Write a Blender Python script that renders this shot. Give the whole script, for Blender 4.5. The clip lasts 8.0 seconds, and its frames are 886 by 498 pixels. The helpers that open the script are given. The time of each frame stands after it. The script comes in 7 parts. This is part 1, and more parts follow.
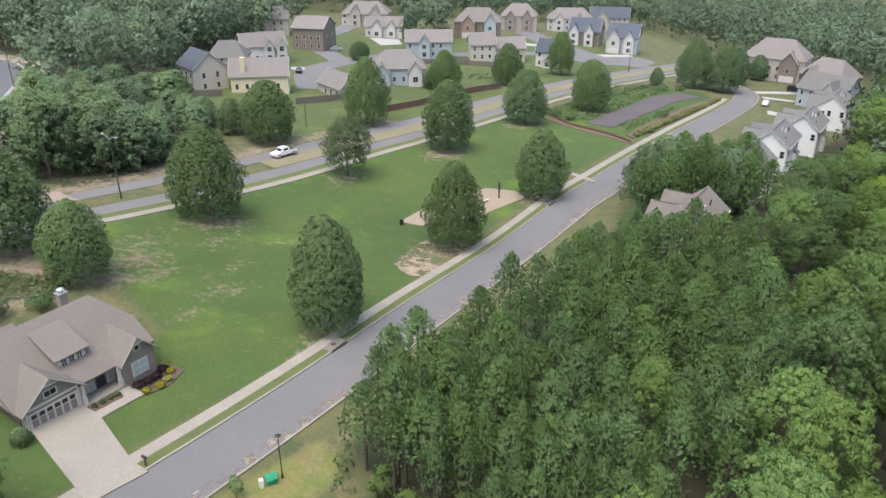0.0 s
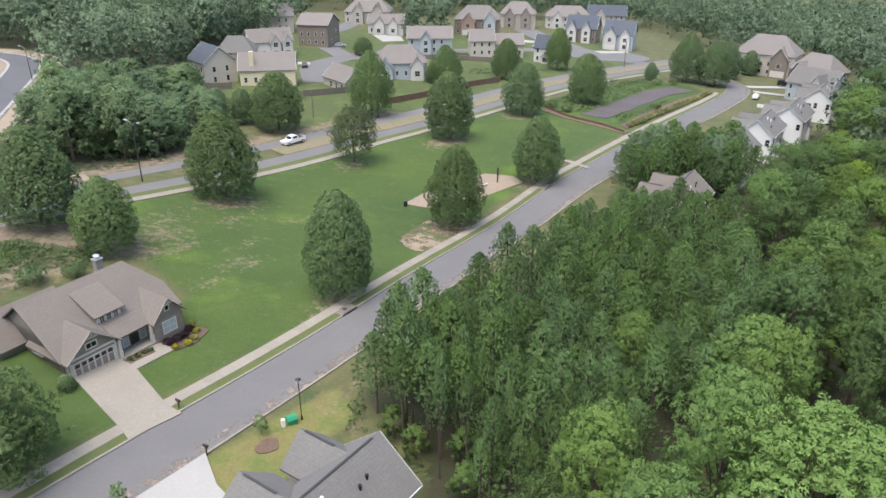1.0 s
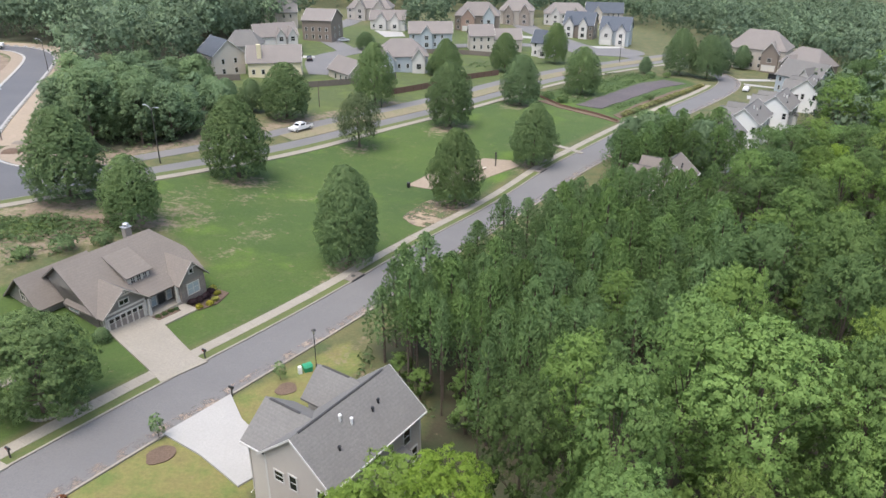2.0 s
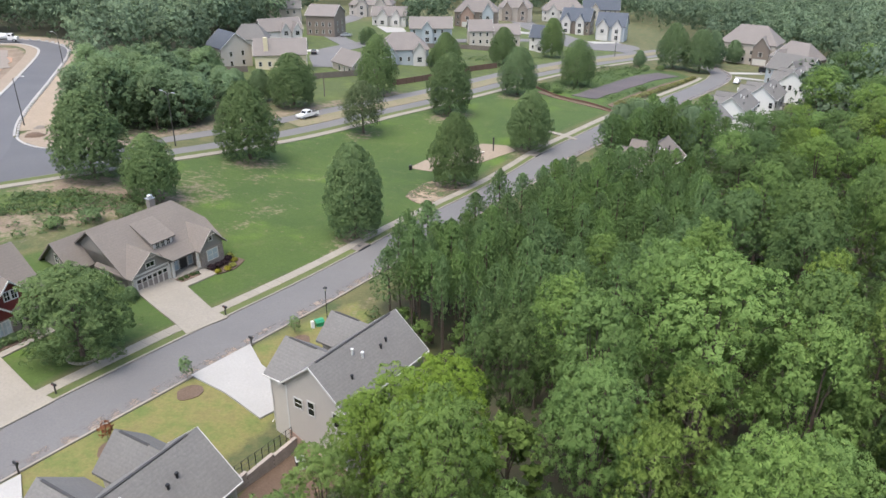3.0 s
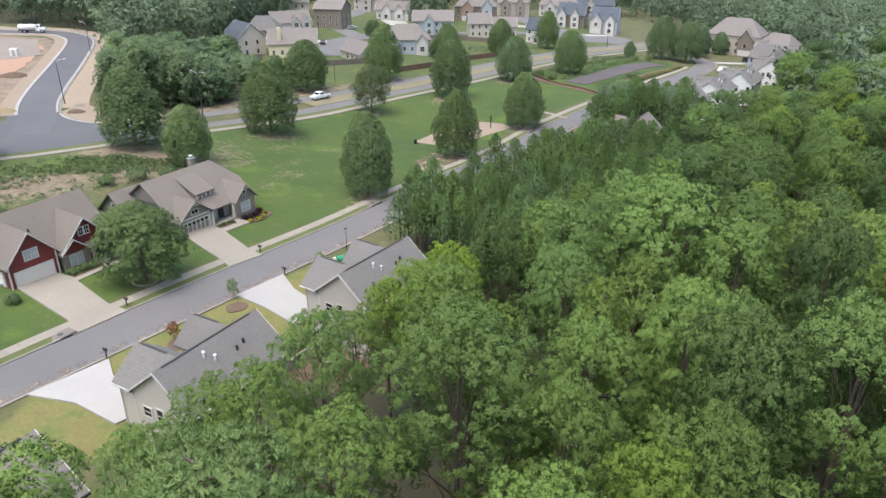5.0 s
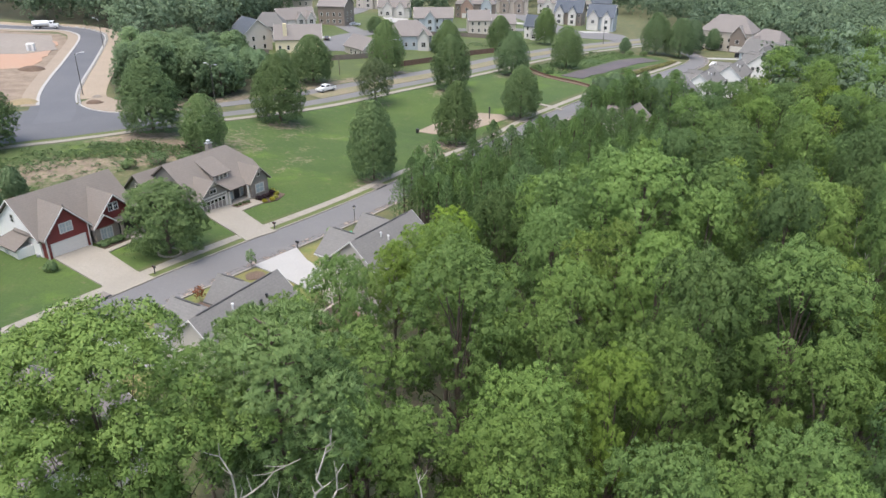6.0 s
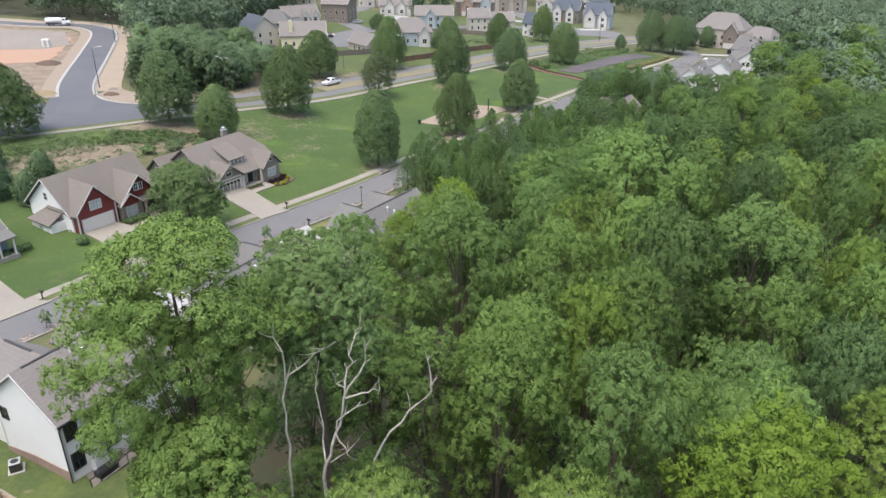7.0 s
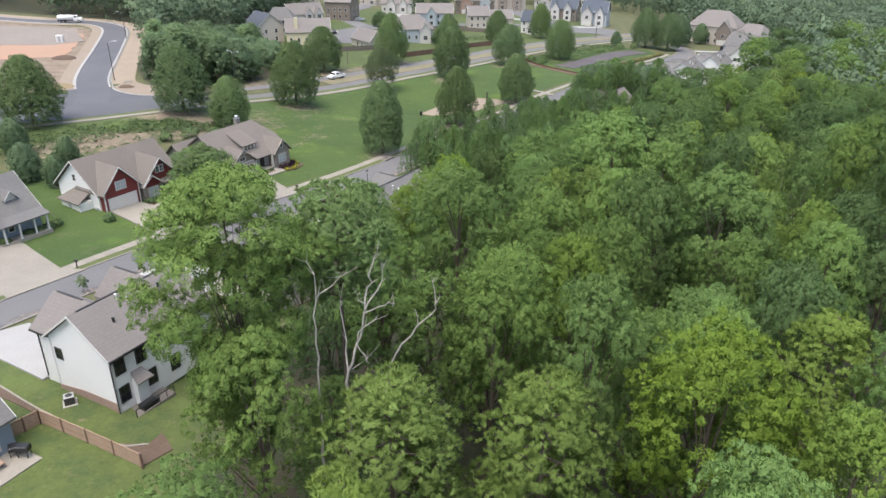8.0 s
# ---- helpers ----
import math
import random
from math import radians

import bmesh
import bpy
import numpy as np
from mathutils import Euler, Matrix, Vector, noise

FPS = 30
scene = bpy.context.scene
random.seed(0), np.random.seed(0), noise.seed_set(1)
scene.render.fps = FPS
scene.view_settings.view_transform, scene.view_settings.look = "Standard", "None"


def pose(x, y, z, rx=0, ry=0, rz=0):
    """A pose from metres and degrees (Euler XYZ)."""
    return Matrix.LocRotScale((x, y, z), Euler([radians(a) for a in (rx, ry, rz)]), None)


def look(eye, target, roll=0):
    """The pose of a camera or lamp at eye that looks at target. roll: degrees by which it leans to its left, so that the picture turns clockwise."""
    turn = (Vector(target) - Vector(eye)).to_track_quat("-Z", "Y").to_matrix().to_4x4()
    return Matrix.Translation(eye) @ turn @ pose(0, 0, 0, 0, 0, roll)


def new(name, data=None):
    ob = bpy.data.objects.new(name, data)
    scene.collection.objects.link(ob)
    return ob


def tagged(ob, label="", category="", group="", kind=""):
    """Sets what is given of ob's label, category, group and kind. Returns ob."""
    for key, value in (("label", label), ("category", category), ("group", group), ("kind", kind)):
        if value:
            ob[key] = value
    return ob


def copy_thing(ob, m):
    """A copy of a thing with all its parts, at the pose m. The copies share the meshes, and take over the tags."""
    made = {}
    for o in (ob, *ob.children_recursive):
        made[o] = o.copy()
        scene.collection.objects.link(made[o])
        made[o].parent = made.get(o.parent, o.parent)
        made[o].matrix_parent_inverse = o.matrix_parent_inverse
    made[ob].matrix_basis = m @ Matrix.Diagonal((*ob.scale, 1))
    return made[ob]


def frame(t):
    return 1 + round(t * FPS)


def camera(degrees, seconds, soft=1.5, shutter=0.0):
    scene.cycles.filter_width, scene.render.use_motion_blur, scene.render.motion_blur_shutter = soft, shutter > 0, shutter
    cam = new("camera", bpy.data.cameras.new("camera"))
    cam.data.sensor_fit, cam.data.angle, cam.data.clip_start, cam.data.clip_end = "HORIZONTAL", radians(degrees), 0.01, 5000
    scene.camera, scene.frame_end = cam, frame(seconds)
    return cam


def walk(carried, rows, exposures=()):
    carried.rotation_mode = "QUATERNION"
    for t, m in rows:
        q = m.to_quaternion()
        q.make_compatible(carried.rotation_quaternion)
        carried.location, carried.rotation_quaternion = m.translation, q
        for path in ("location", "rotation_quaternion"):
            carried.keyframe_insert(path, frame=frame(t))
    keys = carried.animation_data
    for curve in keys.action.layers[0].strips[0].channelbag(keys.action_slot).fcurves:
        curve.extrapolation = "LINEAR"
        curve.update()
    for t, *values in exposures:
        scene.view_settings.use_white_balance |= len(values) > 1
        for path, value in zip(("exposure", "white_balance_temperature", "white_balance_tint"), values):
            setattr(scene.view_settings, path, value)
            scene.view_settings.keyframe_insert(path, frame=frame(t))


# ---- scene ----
cam = camera(62.3, 8.0)
PATH = [
    (0, (0.119, -0.359, 45.608), -0.85),
    (0.5, (-0.039, -4.591, 45.629), -0.85),
    (1, (-0.18, -8.851, 45.595), -0.8495),
    (1.5, (-0.304, -13.123, 45.438), -0.85),
    (3, (-0.395, -26.254, 44.565), -0.849),
    (3.5, (-0.451, -30.547, 44.33), -0.85),
    (4, (-0.542, -34.816, 44.21), -0.849),
    (4.5, (-0.699, -39.094, 44.244), -0.849),
    (6, (-1.013, -52.34, 44.632), -0.852),
    (6.5, (-1.112, -56.737, 44.747), -0.851),
    (7, (-1.206, -61.145, 44.832), -0.852),
    (7.5, (-1.275, -65.533, 44.926), -0.852),
    (8, (-1.35, -69.957, 45.031), -0.852),
]
walk(cam, [(t, look((x, y, z), (x, y + 1.811, z + fall), 0.0)) for t, (x, y, z), fall in PATH])

# ---- world, sun, exposure ----
world = bpy.data.worlds.new("overcast_sky")
scene.world = world
world.use_nodes = True
_n = world.node_tree.nodes
_sky = _n.new("ShaderNodeTexSky")
_sky.sky_type = "NISHITA"
_sky.sun_disc = False
_sky.sun_elevation, _sky.sun_rotation = radians(72), radians(215)
_sky.air_density, _sky.dust_density, _sky.ozone_density = 1.2, 4.0, 1.0
world.node_tree.links.new(_sky.outputs["Color"], _n["Background"].inputs["Color"])
_n["Background"].inputs["Strength"].default_value = 0.15
sun = new("sun", bpy.data.lights.new("sun", "SUN"))
sun.data.energy, sun.data.angle, sun.data.color = 1.5, radians(50), (1.0, 0.97, 0.93)
sun.matrix_world = look((0, 0, 80), (math.sin(radians(215)) * -26, math.cos(radians(215)) * -26, 0))
scene.view_settings.exposure = 1.08


# ---- materials ----
def nodes_of(name):
    m = bpy.data.materials.new(name)
    m.use_nodes = True
    return m, m.node_tree.nodes, m.node_tree.links, m.node_tree.nodes["Principled BSDF"]


def rgb(c):
    return (*c, 1.0)


def mixer(ns, ln, fac, a, b, mode="MIX"):
    """A colour mix node; fac, a, b are sockets or values."""
    n = ns.new("ShaderNodeMix")
    n.data_type, n.blend_type = "RGBA", mode
    for sock, val in ((n.inputs[0], fac), (n.inputs[6], a), (n.inputs[7], b)):
        if isinstance(val, bpy.types.NodeSocket):
            ln.new(val, sock)
        elif isinstance(val, tuple):
            sock.default_value = rgb(val)
        else:
            sock.default_value = val
    return n.outputs[2]


def ramp(ns, ln, fac, lo, hi):
    n = ns.new("ShaderNodeMapRange")
    n.inputs[1].default_value, n.inputs[2].default_value = lo, hi
    ln.new(fac, n.inputs[0])
    return n.outputs[0]


def noise_of(ns, ln, vec, scale, detail=4.0, rough=0.6):
    n = ns.new("ShaderNodeTexNoise")
    n.inputs["Scale"].default_value, n.inputs["Detail"].default_value, n.inputs["Roughness"].default_value = scale, detail, rough
    ln.new(vec, n.inputs["Vector"])
    return n.outputs[0]


def bump_on(ns, ln, bsdf, height, strength, dist):
    n = ns.new("ShaderNodeBump")
    n.inputs["Strength"].default_value, n.inputs["Distance"].default_value = strength, dist
    ln.new(height, n.inputs["Height"])
    ln.new(n.outputs[0], bsdf.inputs["Normal"])


def surface(name, a, b, c=None, coarse=0.15, fine=3.0, rough=0.85, bump=0.3, dist=0.02, metal=0.0, world_space=True, spread=0.25, courses=None):
    """Two-scale mottled surface: a to b by coarse noise, then towards c by fine grain. courses: (spacing, depth, axis) for lapped boards or shingle rows."""
    m, ns, ln, bs = nodes_of(name)
    if world_space:
        vec = ns.new("ShaderNodeNewGeometry").outputs["Position"]
    else:
        vec = ns.new("ShaderNodeTexCoord").outputs["Object"]
    n1 = ramp(ns, ln, noise_of(ns, ln, vec, coarse, 5.0), 0.32, 0.68)
    n2 = ramp(ns, ln, noise_of(ns, ln, vec, fine, 6.0, 0.7), 0.5 - spread, 0.5 + spread)
    col = mixer(ns, ln, n1, a, b)
    col = mixer(ns, ln, n2, col, c if c else tuple(x * 0.75 for x in a))
    hgt = n2
    if courses:
        w = ns.new("ShaderNodeTexWave")
        w.wave_type, w.bands_direction, w.wave_profile = "BANDS", courses[2], "SAW"
        w.inputs["Scale"].default_value = 0.314 / courses[0]
        w.inputs["Distortion"].default_value = 0.3 if courses[2] != "Z" else 0.0
        w.inputs["Detail Scale"].default_value = 4.0
        ln.new(vec, w.inputs["Vector"])
        col = mixer(ns, ln, courses[1], col, w.outputs[0], "MULTIPLY")
        hgt = w.outputs[0]
    obj = ns.new("ShaderNodeObjectInfo")
    v = ns.new("ShaderNodeMapRange")
    v.inputs[3].default_value, v.inputs[4].default_value = 0.93, 1.07
    ln.new(obj.outputs["Random"], v.inputs[0])
    hsv = ns.new("ShaderNodeHueSaturation")
    ln.new(v.outputs[0], hsv.inputs["Value"])
    ln.new(col, hsv.inputs["Color"])
    ln.new(hsv.outputs[0], bs.inputs["Base Color"])
    bs.inputs["Roughness"].default_value, bs.inputs["Metallic"].default_value = rough, metal
    if bump:
        bump_on(ns, ln, bs, hgt, bump, dist)
    return m


def foliage(name, dark, light, tip, hue=0.02, val=0.16, sat=0.12, tone=False):
    """Leaves: each leaf and each tree a little different, light coming through them."""
    m, ns, ln, bs = nodes_of(name)
    geo = ns.new("ShaderNodeNewGeometry")
    if tone:
        at = ns.new("ShaderNodeAttribute")
        at.attribute_name = "tone"
        obj = at.outputs["Fac"]
    else:
        obj = ns.new("ShaderNodeObjectInfo").outputs["Random"]
    isl = geo.outputs["Random Per Island"]
    col = mixer(ns, ln, isl, dark, light)
    col = mixer(ns, ln, ramp(ns, ln, isl, 0.86, 1.0), col, tip)
    # boughs differ a little in hue and depth of green
    n1 = noise_of(ns, ln, geo.outputs["Position"], 0.55, 3.0, 0.6)
    col = mixer(ns, ln, ramp(ns, ln, n1, 0.42, 0.72), col, tuple(x * 0.62 + y * 0.22 for x, y in zip(dark, tip)))
    hsv = ns.new("ShaderNodeHueSaturation")
    turn = ns.new("ShaderNodeMath")
    turn.operation = "MULTIPLY"
    turn.inputs[1].default_value = 7.31
    ln.new(obj, turn.inputs[0])
    frac = ns.new("ShaderNodeMath")
    frac.operation = "FRACT"
    ln.new(turn.outputs[0], frac.inputs[0])
    for sock, src, lo, hi in (("Hue", frac.outputs[0], 0.5 - hue, 0.5 + hue * 0.3), ("Value", obj, 1 - val, 1 + val), ("Saturation", frac.outputs[0], 1 + sat * 0.5, 1 - sat)):
        r = ns.new("ShaderNodeMapRange")
        r.inputs[3].default_value, r.inputs[4].default_value = lo, hi
        ln.new(src, r.inputs[0])
        ln.new(r.outputs[0], hsv.inputs[sock])
    ln.new(col, hsv.inputs["Color"])
    ln.new(hsv.outputs[0], bs.inputs["Base Color"])
    bs.inputs["Roughness"].default_value = 0.65
    bs.inputs["Specular IOR Level"].default_value = 0.16
    tr = ns.new("ShaderNodeBsdfTranslucent")
    ln.new(hsv.outputs[0], tr.inputs["Color"])
    mx = ns.new("ShaderNodeMixShader")
    mx.inputs[0].default_value = 0.30
    ln.new(bs.outputs[0], mx.inputs[1])
    ln.new(tr.outputs[0], mx.inputs[2])
    ln.new(mx.outputs[0], ns["Material Output"].inputs["Surface"])
    return m


def plain(name, c, rough=0.5, metal=0.0):
    return surface(name, c, tuple(x * 0.9 for x in c), tuple(x * 0.82 for x in c), 1.2, 9.0, rough, 0.1, 0.004, metal, False)


ASPHALT = surface("asphalt", (0.142, 0.139, 0.140), (0.180, 0.175, 0.173), (0.115, 0.113, 0.114), 0.12, 6.0, 0.9, 0.25, 0.006)
NEW_ASPHALT = surface("fresh_asphalt", (0.088, 0.090, 0.099), (0.135, 0.132, 0.136), (0.07, 0.072, 0.08), 0.05, 5.0, 0.75, 0.2, 0.006)
CONCRETE = surface("concrete_paving", (0.245, 0.222, 0.185), (0.305, 0.278, 0.235), (0.20, 0.182, 0.153), 0.25, 4.0, 0.85, 0.15, 0.004)
NEW_CONCRETE = surface("fresh_concrete", (0.325, 0.32, 0.305), (0.37, 0.362, 0.345), (0.285, 0.278, 0.265), 0.3, 5.0, 0.8, 0.15, 0.004)
KERB = surface("kerb_concrete", (0.25, 0.228, 0.195), (0.33, 0.30, 0.255), (0.19, 0.172, 0.145), 0.4, 6.0, 0.85, 0.2, 0.006)
VERGE = surface("verge_grass", (0.045, 0.085, 0.022), (0.075, 0.115, 0.03), (0.11, 0.11, 0.04), 0.3, 2.5, 0.95, 0.6, 0.05)
DRY_VERGE = surface("dry_verge_grass", (0.165, 0.14, 0.09), (0.095, 0.12, 0.045), (0.215, 0.175, 0.12), 0.11, 1.2, 0.95, 0.6, 0.05)
CLAY = surface("red_clay", (0.36, 0.20, 0.125), (0.30, 0.23, 0.175), (0.31, 0.19, 0.13), 0.06, 0.8, 0.95, 0.5, 0.08)
GRADED = surface("graded_grey_dirt", (0.225, 0.198, 0.170), (0.265, 0.236, 0.205), (0.185, 0.160, 0.137), 0.06, 0.9, 0.95, 0.5, 0.08)
SAND = surface("pale_sand", (0.315, 0.25, 0.20), (0.265, 0.215, 0.172), (0.215, 0.178, 0.125), 0.2, 2.0, 0.95, 0.4, 0.03)
MULCH = surface("wood_mulch", (0.125, 0.085, 0.06), (0.165, 0.115, 0.083), (0.08, 0.054, 0.038), 0.5, 5.0, 0.95, 0.8, 0.05)
STRAW = surface("pine_straw", (0.25, 0.185, 0.115), (0.30, 0.225, 0.145), (0.15, 0.13, 0.065), 0.35, 3.0, 0.95, 0.6, 0.05)
BED = surface("weed_mat", (0.085, 0.075, 0.085), (0.13, 0.11, 0.11), (0.06, 0.05, 0.055), 0.12, 1.5, 0.9, 0.4, 0.04)
ROOF_TAUPE = surface("taupe_shingles", (0.158, 0.139, 0.122), (0.190, 0.167, 0.147), (0.122, 0.106, 0.093), 0.35, 4.5, 0.9, 0.5, 0.02, 0, False, 0.3, (0.22, 0.07, "Z"))
ROOF_GREY = surface("grey_shingles", (0.152, 0.147, 0.140), (0.186, 0.180, 0.171), (0.109, 0.106, 0.103), 0.35, 4.5, 0.9, 0.5, 0.02, 0, False, 0.3, (0.2, 0.08, "Z"))
ROOF_BLUE = surface("slate_blue_shingles", (0.075, 0.088, 0.11), (0.10, 0.115, 0.14), (0.055, 0.066, 0.085), 0.35, 4.5, 0.9, 0.5, 0.02, 0, False, 0.3, (0.22, 0.07, "Z"))
ROOF_BROWN = surface("brown_shingles", (0.185, 0.168, 0.157), (0.215, 0.195, 0.182), (0.145, 0.13, 0.122), 0.35, 4.5, 0.9, 0.5, 0.02, 0, False, 0.3, (0.22, 0.07, "Z"))


def siding(name, c, rows=0.18):
    return surface(name, c, tuple(x * 0.93 for x in c), tuple(x * 0.88 for x in c), 0.4, 3.0, 0.65, 0.35, 0.012, 0, False, 0.3, (rows, 0.12, "Z"))


GREY_SIDING = siding("grey_siding", (0.235, 0.215, 0.19))
RED_SIDING = siding("barn_red_siding", (0.16, 0.028, 0.026))
WHITE_SIDING = siding("white_siding", (0.80, 0.79, 0.765))
BEIGE_SIDING = siding("greige_siding", (0.50, 0.46, 0.415))
CREAM_SIDING = siding("cream_siding", (0.66, 0.58, 0.40))
TAN_SIDING = siding("tan_siding", (0.50, 0.45, 0.39))
BROWN_SIDING = siding("brown_siding", (0.22, 0.18, 0.15))
BLUE_SIDING = siding("dusty_blue_siding", (0.22, 0.27, 0.32))
PALE_BLUE_SIDING = siding("pale_blue_siding", (0.40, 0.44, 0.47))
STONE = surface("stacked_stone", (0.33, 0.28, 0.24), (0.42, 0.37, 0.32), (0.22, 0.18, 0.15), 1.5, 6.0, 0.9, 0.6, 0.03, 0, False, 0.2, (0.15, 0.3, "Z"))
BRICK = surface("pinkish_brick", (0.40, 0.27, 0.22), (0.46, 0.33, 0.27), (0.31, 0.21, 0.17), 1.5, 7.0, 0.9, 0.5, 0.02, 0, False, 0.2, (0.08, 0.25, "Z"))
TRIM = plain("white_trim_paint", (0.56, 0.55, 0.53), 0.5)
GREIGE_TRIM = plain("greige_trim_paint", (0.40, 0.37, 0.32), 0.55)
CREAM_TRIM = plain("cream_trim_paint", (0.60, 0.57, 0.51), 0.55)
BLACK = plain("black_metal", (0.018, 0.018, 0.02), 0.45)
DARK = plain("dark_weathered_metal", (0.045, 0.042, 0.04), 0.5)
GALV = plain("galvanised_steel", (0.50, 0.51, 0.52), 0.4, 0.6)
PLASTIC_WHITE = plain("white_plastic", (0.78, 0.78, 0.77), 0.4)
GREEN_PLASTIC = plain("green_plastic", (0.02, 0.26, 0.13), 0.4)
DOOR_GREY = plain("taupe_panel", (0.23, 0.20, 0.18), 0.55)
GARAGE_WHITE = plain("off_white_panel", (0.62, 0.59, 0.55), 0.5)
FENCE_WOOD = surface("cedar_boards", (0.33, 0.225, 0.155), (0.40, 0.285, 0.20), (0.25, 0.17, 0.12), 1.0, 6.0, 0.85, 0.5, 0.01)
GREY_WOOD = surface("weathered_boards", (0.17, 0.145, 0.12), (0.21, 0.18, 0.15), (0.12, 0.10, 0.085), 0.8, 5.0, 0.9, 0.5, 0.01)
BROWN_WOOD = surface("brown_stained_boards", (0.14, 0.085, 0.06), (0.18, 0.11, 0.08), (0.10, 0.06, 0.045), 0.8, 5.0, 0.9, 0.5, 0.01)
BLOCK = surface("retaining_block", (0.33, 0.29, 0.26), (0.40, 0.35, 0.31), (0.24, 0.21, 0.19), 0.8, 6.0, 0.9, 0.5, 0.02)
STAINED = surface("stained_concrete", (0.17, 0.15, 0.135), (0.21, 0.185, 0.165), (0.13, 0.115, 0.10), 0.8, 5.0, 0.9, 0.3, 0.01)
BARK = surface("tree_bark", (0.11, 0.085, 0.065), (0.15, 0.12, 0.095), (0.06, 0.045, 0.035), 0.8, 6.0, 0.95, 0.8, 0.03)
DEAD_WOOD = surface("bleached_dead_wood", (0.40, 0.38, 0.34), (0.50, 0.47, 0.43), (0.22, 0.20, 0.18), 0.8, 3.0, 0.9, 0.5, 0.02)
CAR_WHITE = plain("white_car_paint", (0.80, 0.80, 0.80), 0.25)
CAR_BLACK = plain("black_car_paint", (0.02, 0.02, 0.024), 0.25)
CAR_SILVER = plain("silver_car_paint", (0.45, 0.47, 0.50), 0.3, 0.4)
RUBBER = plain("tyre_rubber", (0.02, 0.02, 0.02), 0.8)
LAMP_LENS = plain("lamp_lens", (0.55, 0.50, 0.42), 0.3)
LEAF_OAK = foliage("oak_leaves", (0.112, 0.182, 0.074), (0.152, 0.230, 0.090), (0.205, 0.285, 0.112), 0.016, 0.14)
LEAF_WOOD = foliage("broad_leaves", (0.130, 0.218, 0.060), (0.154, 0.248, 0.069), (0.184, 0.277, 0.081), 0.010, 0.22, 0.06)
LEAF_YELLOW = foliage("yellow_green_leaves", (0.146, 0.236, 0.044), (0.174, 0.268, 0.052), (0.204, 0.296, 0.062), 0.008, 0.10)
LEAF_GIANT = foliage("giant_tree_leaves", (0.144, 0.239, 0.051), (0.183, 0.283, 0.061), (0.232, 0.329, 0.073), 0.010, 0.05)
LEAF_PINE = foliage("pine_needles", (0.110, 0.198, 0.072), (0.140, 0.236, 0.082), (0.194, 0.292, 0.096), 0.012, 0.22)
LEAF_TALL_PINE = foliage("tall_pine_needles", (0.168, 0.260, 0.048), (0.204, 0.302, 0.058), (0.244, 0.340, 0.072), 0.008, 0.08)
# far woodland greens: distance haze painted in as a paler, bluer colour
LEAF_FAR_HAZE = foliage("hazy_woodland_leaves", (0.125, 0.188, 0.112), (0.152, 0.220, 0.130), (0.169, 0.234, 0.141), 0.02, 0.26, 0.12, True)
# copse greens lightened in base colour to imitate haze over the parkway
LEAF_COPSE = foliage("hazy_copse_leaves", (0.142, 0.224, 0.112), (0.173, 0.261, 0.130), (0.193, 0.281, 0.141), 0.02, 0.22)
LEAF_LONE = foliage("dark_pine_needles", (0.160, 0.259, 0.094), (0.190, 0.291, 0.106), (0.225, 0.326, 0.114), 0.01, 0.05)
LEAF_DEEP = foliage("deep_green_leaves", (0.090, 0.154, 0.052), (0.106, 0.174, 0.060), (0.120, 0.188, 0.066), 0.012, 0.20, 0.06)
LEAF_AIRY = foliage("pale_young_leaves", (0.090, 0.130, 0.058), (0.133, 0.172, 0.077), (0.170, 0.208, 0.102), 0.01, 0.1)
LEAF_SHRUB = foliage("shrub_leaves", (0.035, 0.075, 0.025), (0.075, 0.125, 0.04), (0.13, 0.17, 0.06), 0.04, 0.25)
LEAF_WEED = foliage("weed_leaves", (0.080, 0.135, 0.048), (0.105, 0.165, 0.060), (0.140, 0.200, 0.080), 0.03, 0.2)
LEAF_GOLD = foliage("golden_shrub_leaves", (0.22, 0.24, 0.03), (0.40, 0.40, 0.06), (0.5, 0.48, 0.1), 0.02, 0.15)
LEAF_PURPLE = foliage("purple_shrub_leaves", (0.03, 0.018, 0.022), (0.055, 0.03, 0.036), (0.08, 0.05, 0.05), 0.02, 0.15)
LEAF_PALE = foliage("pale_grass_leaves", (0.16, 0.19, 0.07), (0.28, 0.30, 0.13), (0.40, 0.40, 0.2), 0.03, 0.2)
LEAF_RUST = foliage("rusty_leaves", (0.18, 0.075, 0.03), (0.26, 0.12, 0.05), (0.33, 0.17, 0.07), 0.02, 0.15)


def glass():
    m, ns, ln, bs = nodes_of("window_glass")
    bs.inputs["Base Color"].default_value = (0.012, 0.014, 0.016, 1)
    bs.inputs["Roughness"].default_value = 0.06
    vec = ns.new("ShaderNodeTexCoord").outputs["Object"]
    bump_on(ns, ln, bs, noise_of(ns, ln, vec, 0.8, 2.0), 0.05, 0.01)
    return m


GLASS = glass()
BLIND_GLASS = plain("glass_with_blinds", (0.40, 0.45, 0.46), 0.12)


def washed_dirt():
    """Reddish dirt washed along a gutter, thinning out in patches."""
    mt, ns, ln, bs = nodes_of("washed_dirt")
    vec = ns.new("ShaderNodeNewGeometry").outputs["Position"]
    n1 = noise_of(ns, ln, vec, 0.45, 6.0, 0.7)
    col = mixer(ns, ln, n1, (0.20, 0.155, 0.125), (0.30, 0.25, 0.21))
    ln.new(col, bs.inputs["Base Color"])
    bs.inputs["Roughness"].default_value = 0.95
    ln.new(ramp(ns, ln, noise_of(ns, ln, vec, 0.8, 6.0, 0.65), 0.46, 0.66), bs.inputs["Alpha"])
    return mt


WASH = washed_dirt()


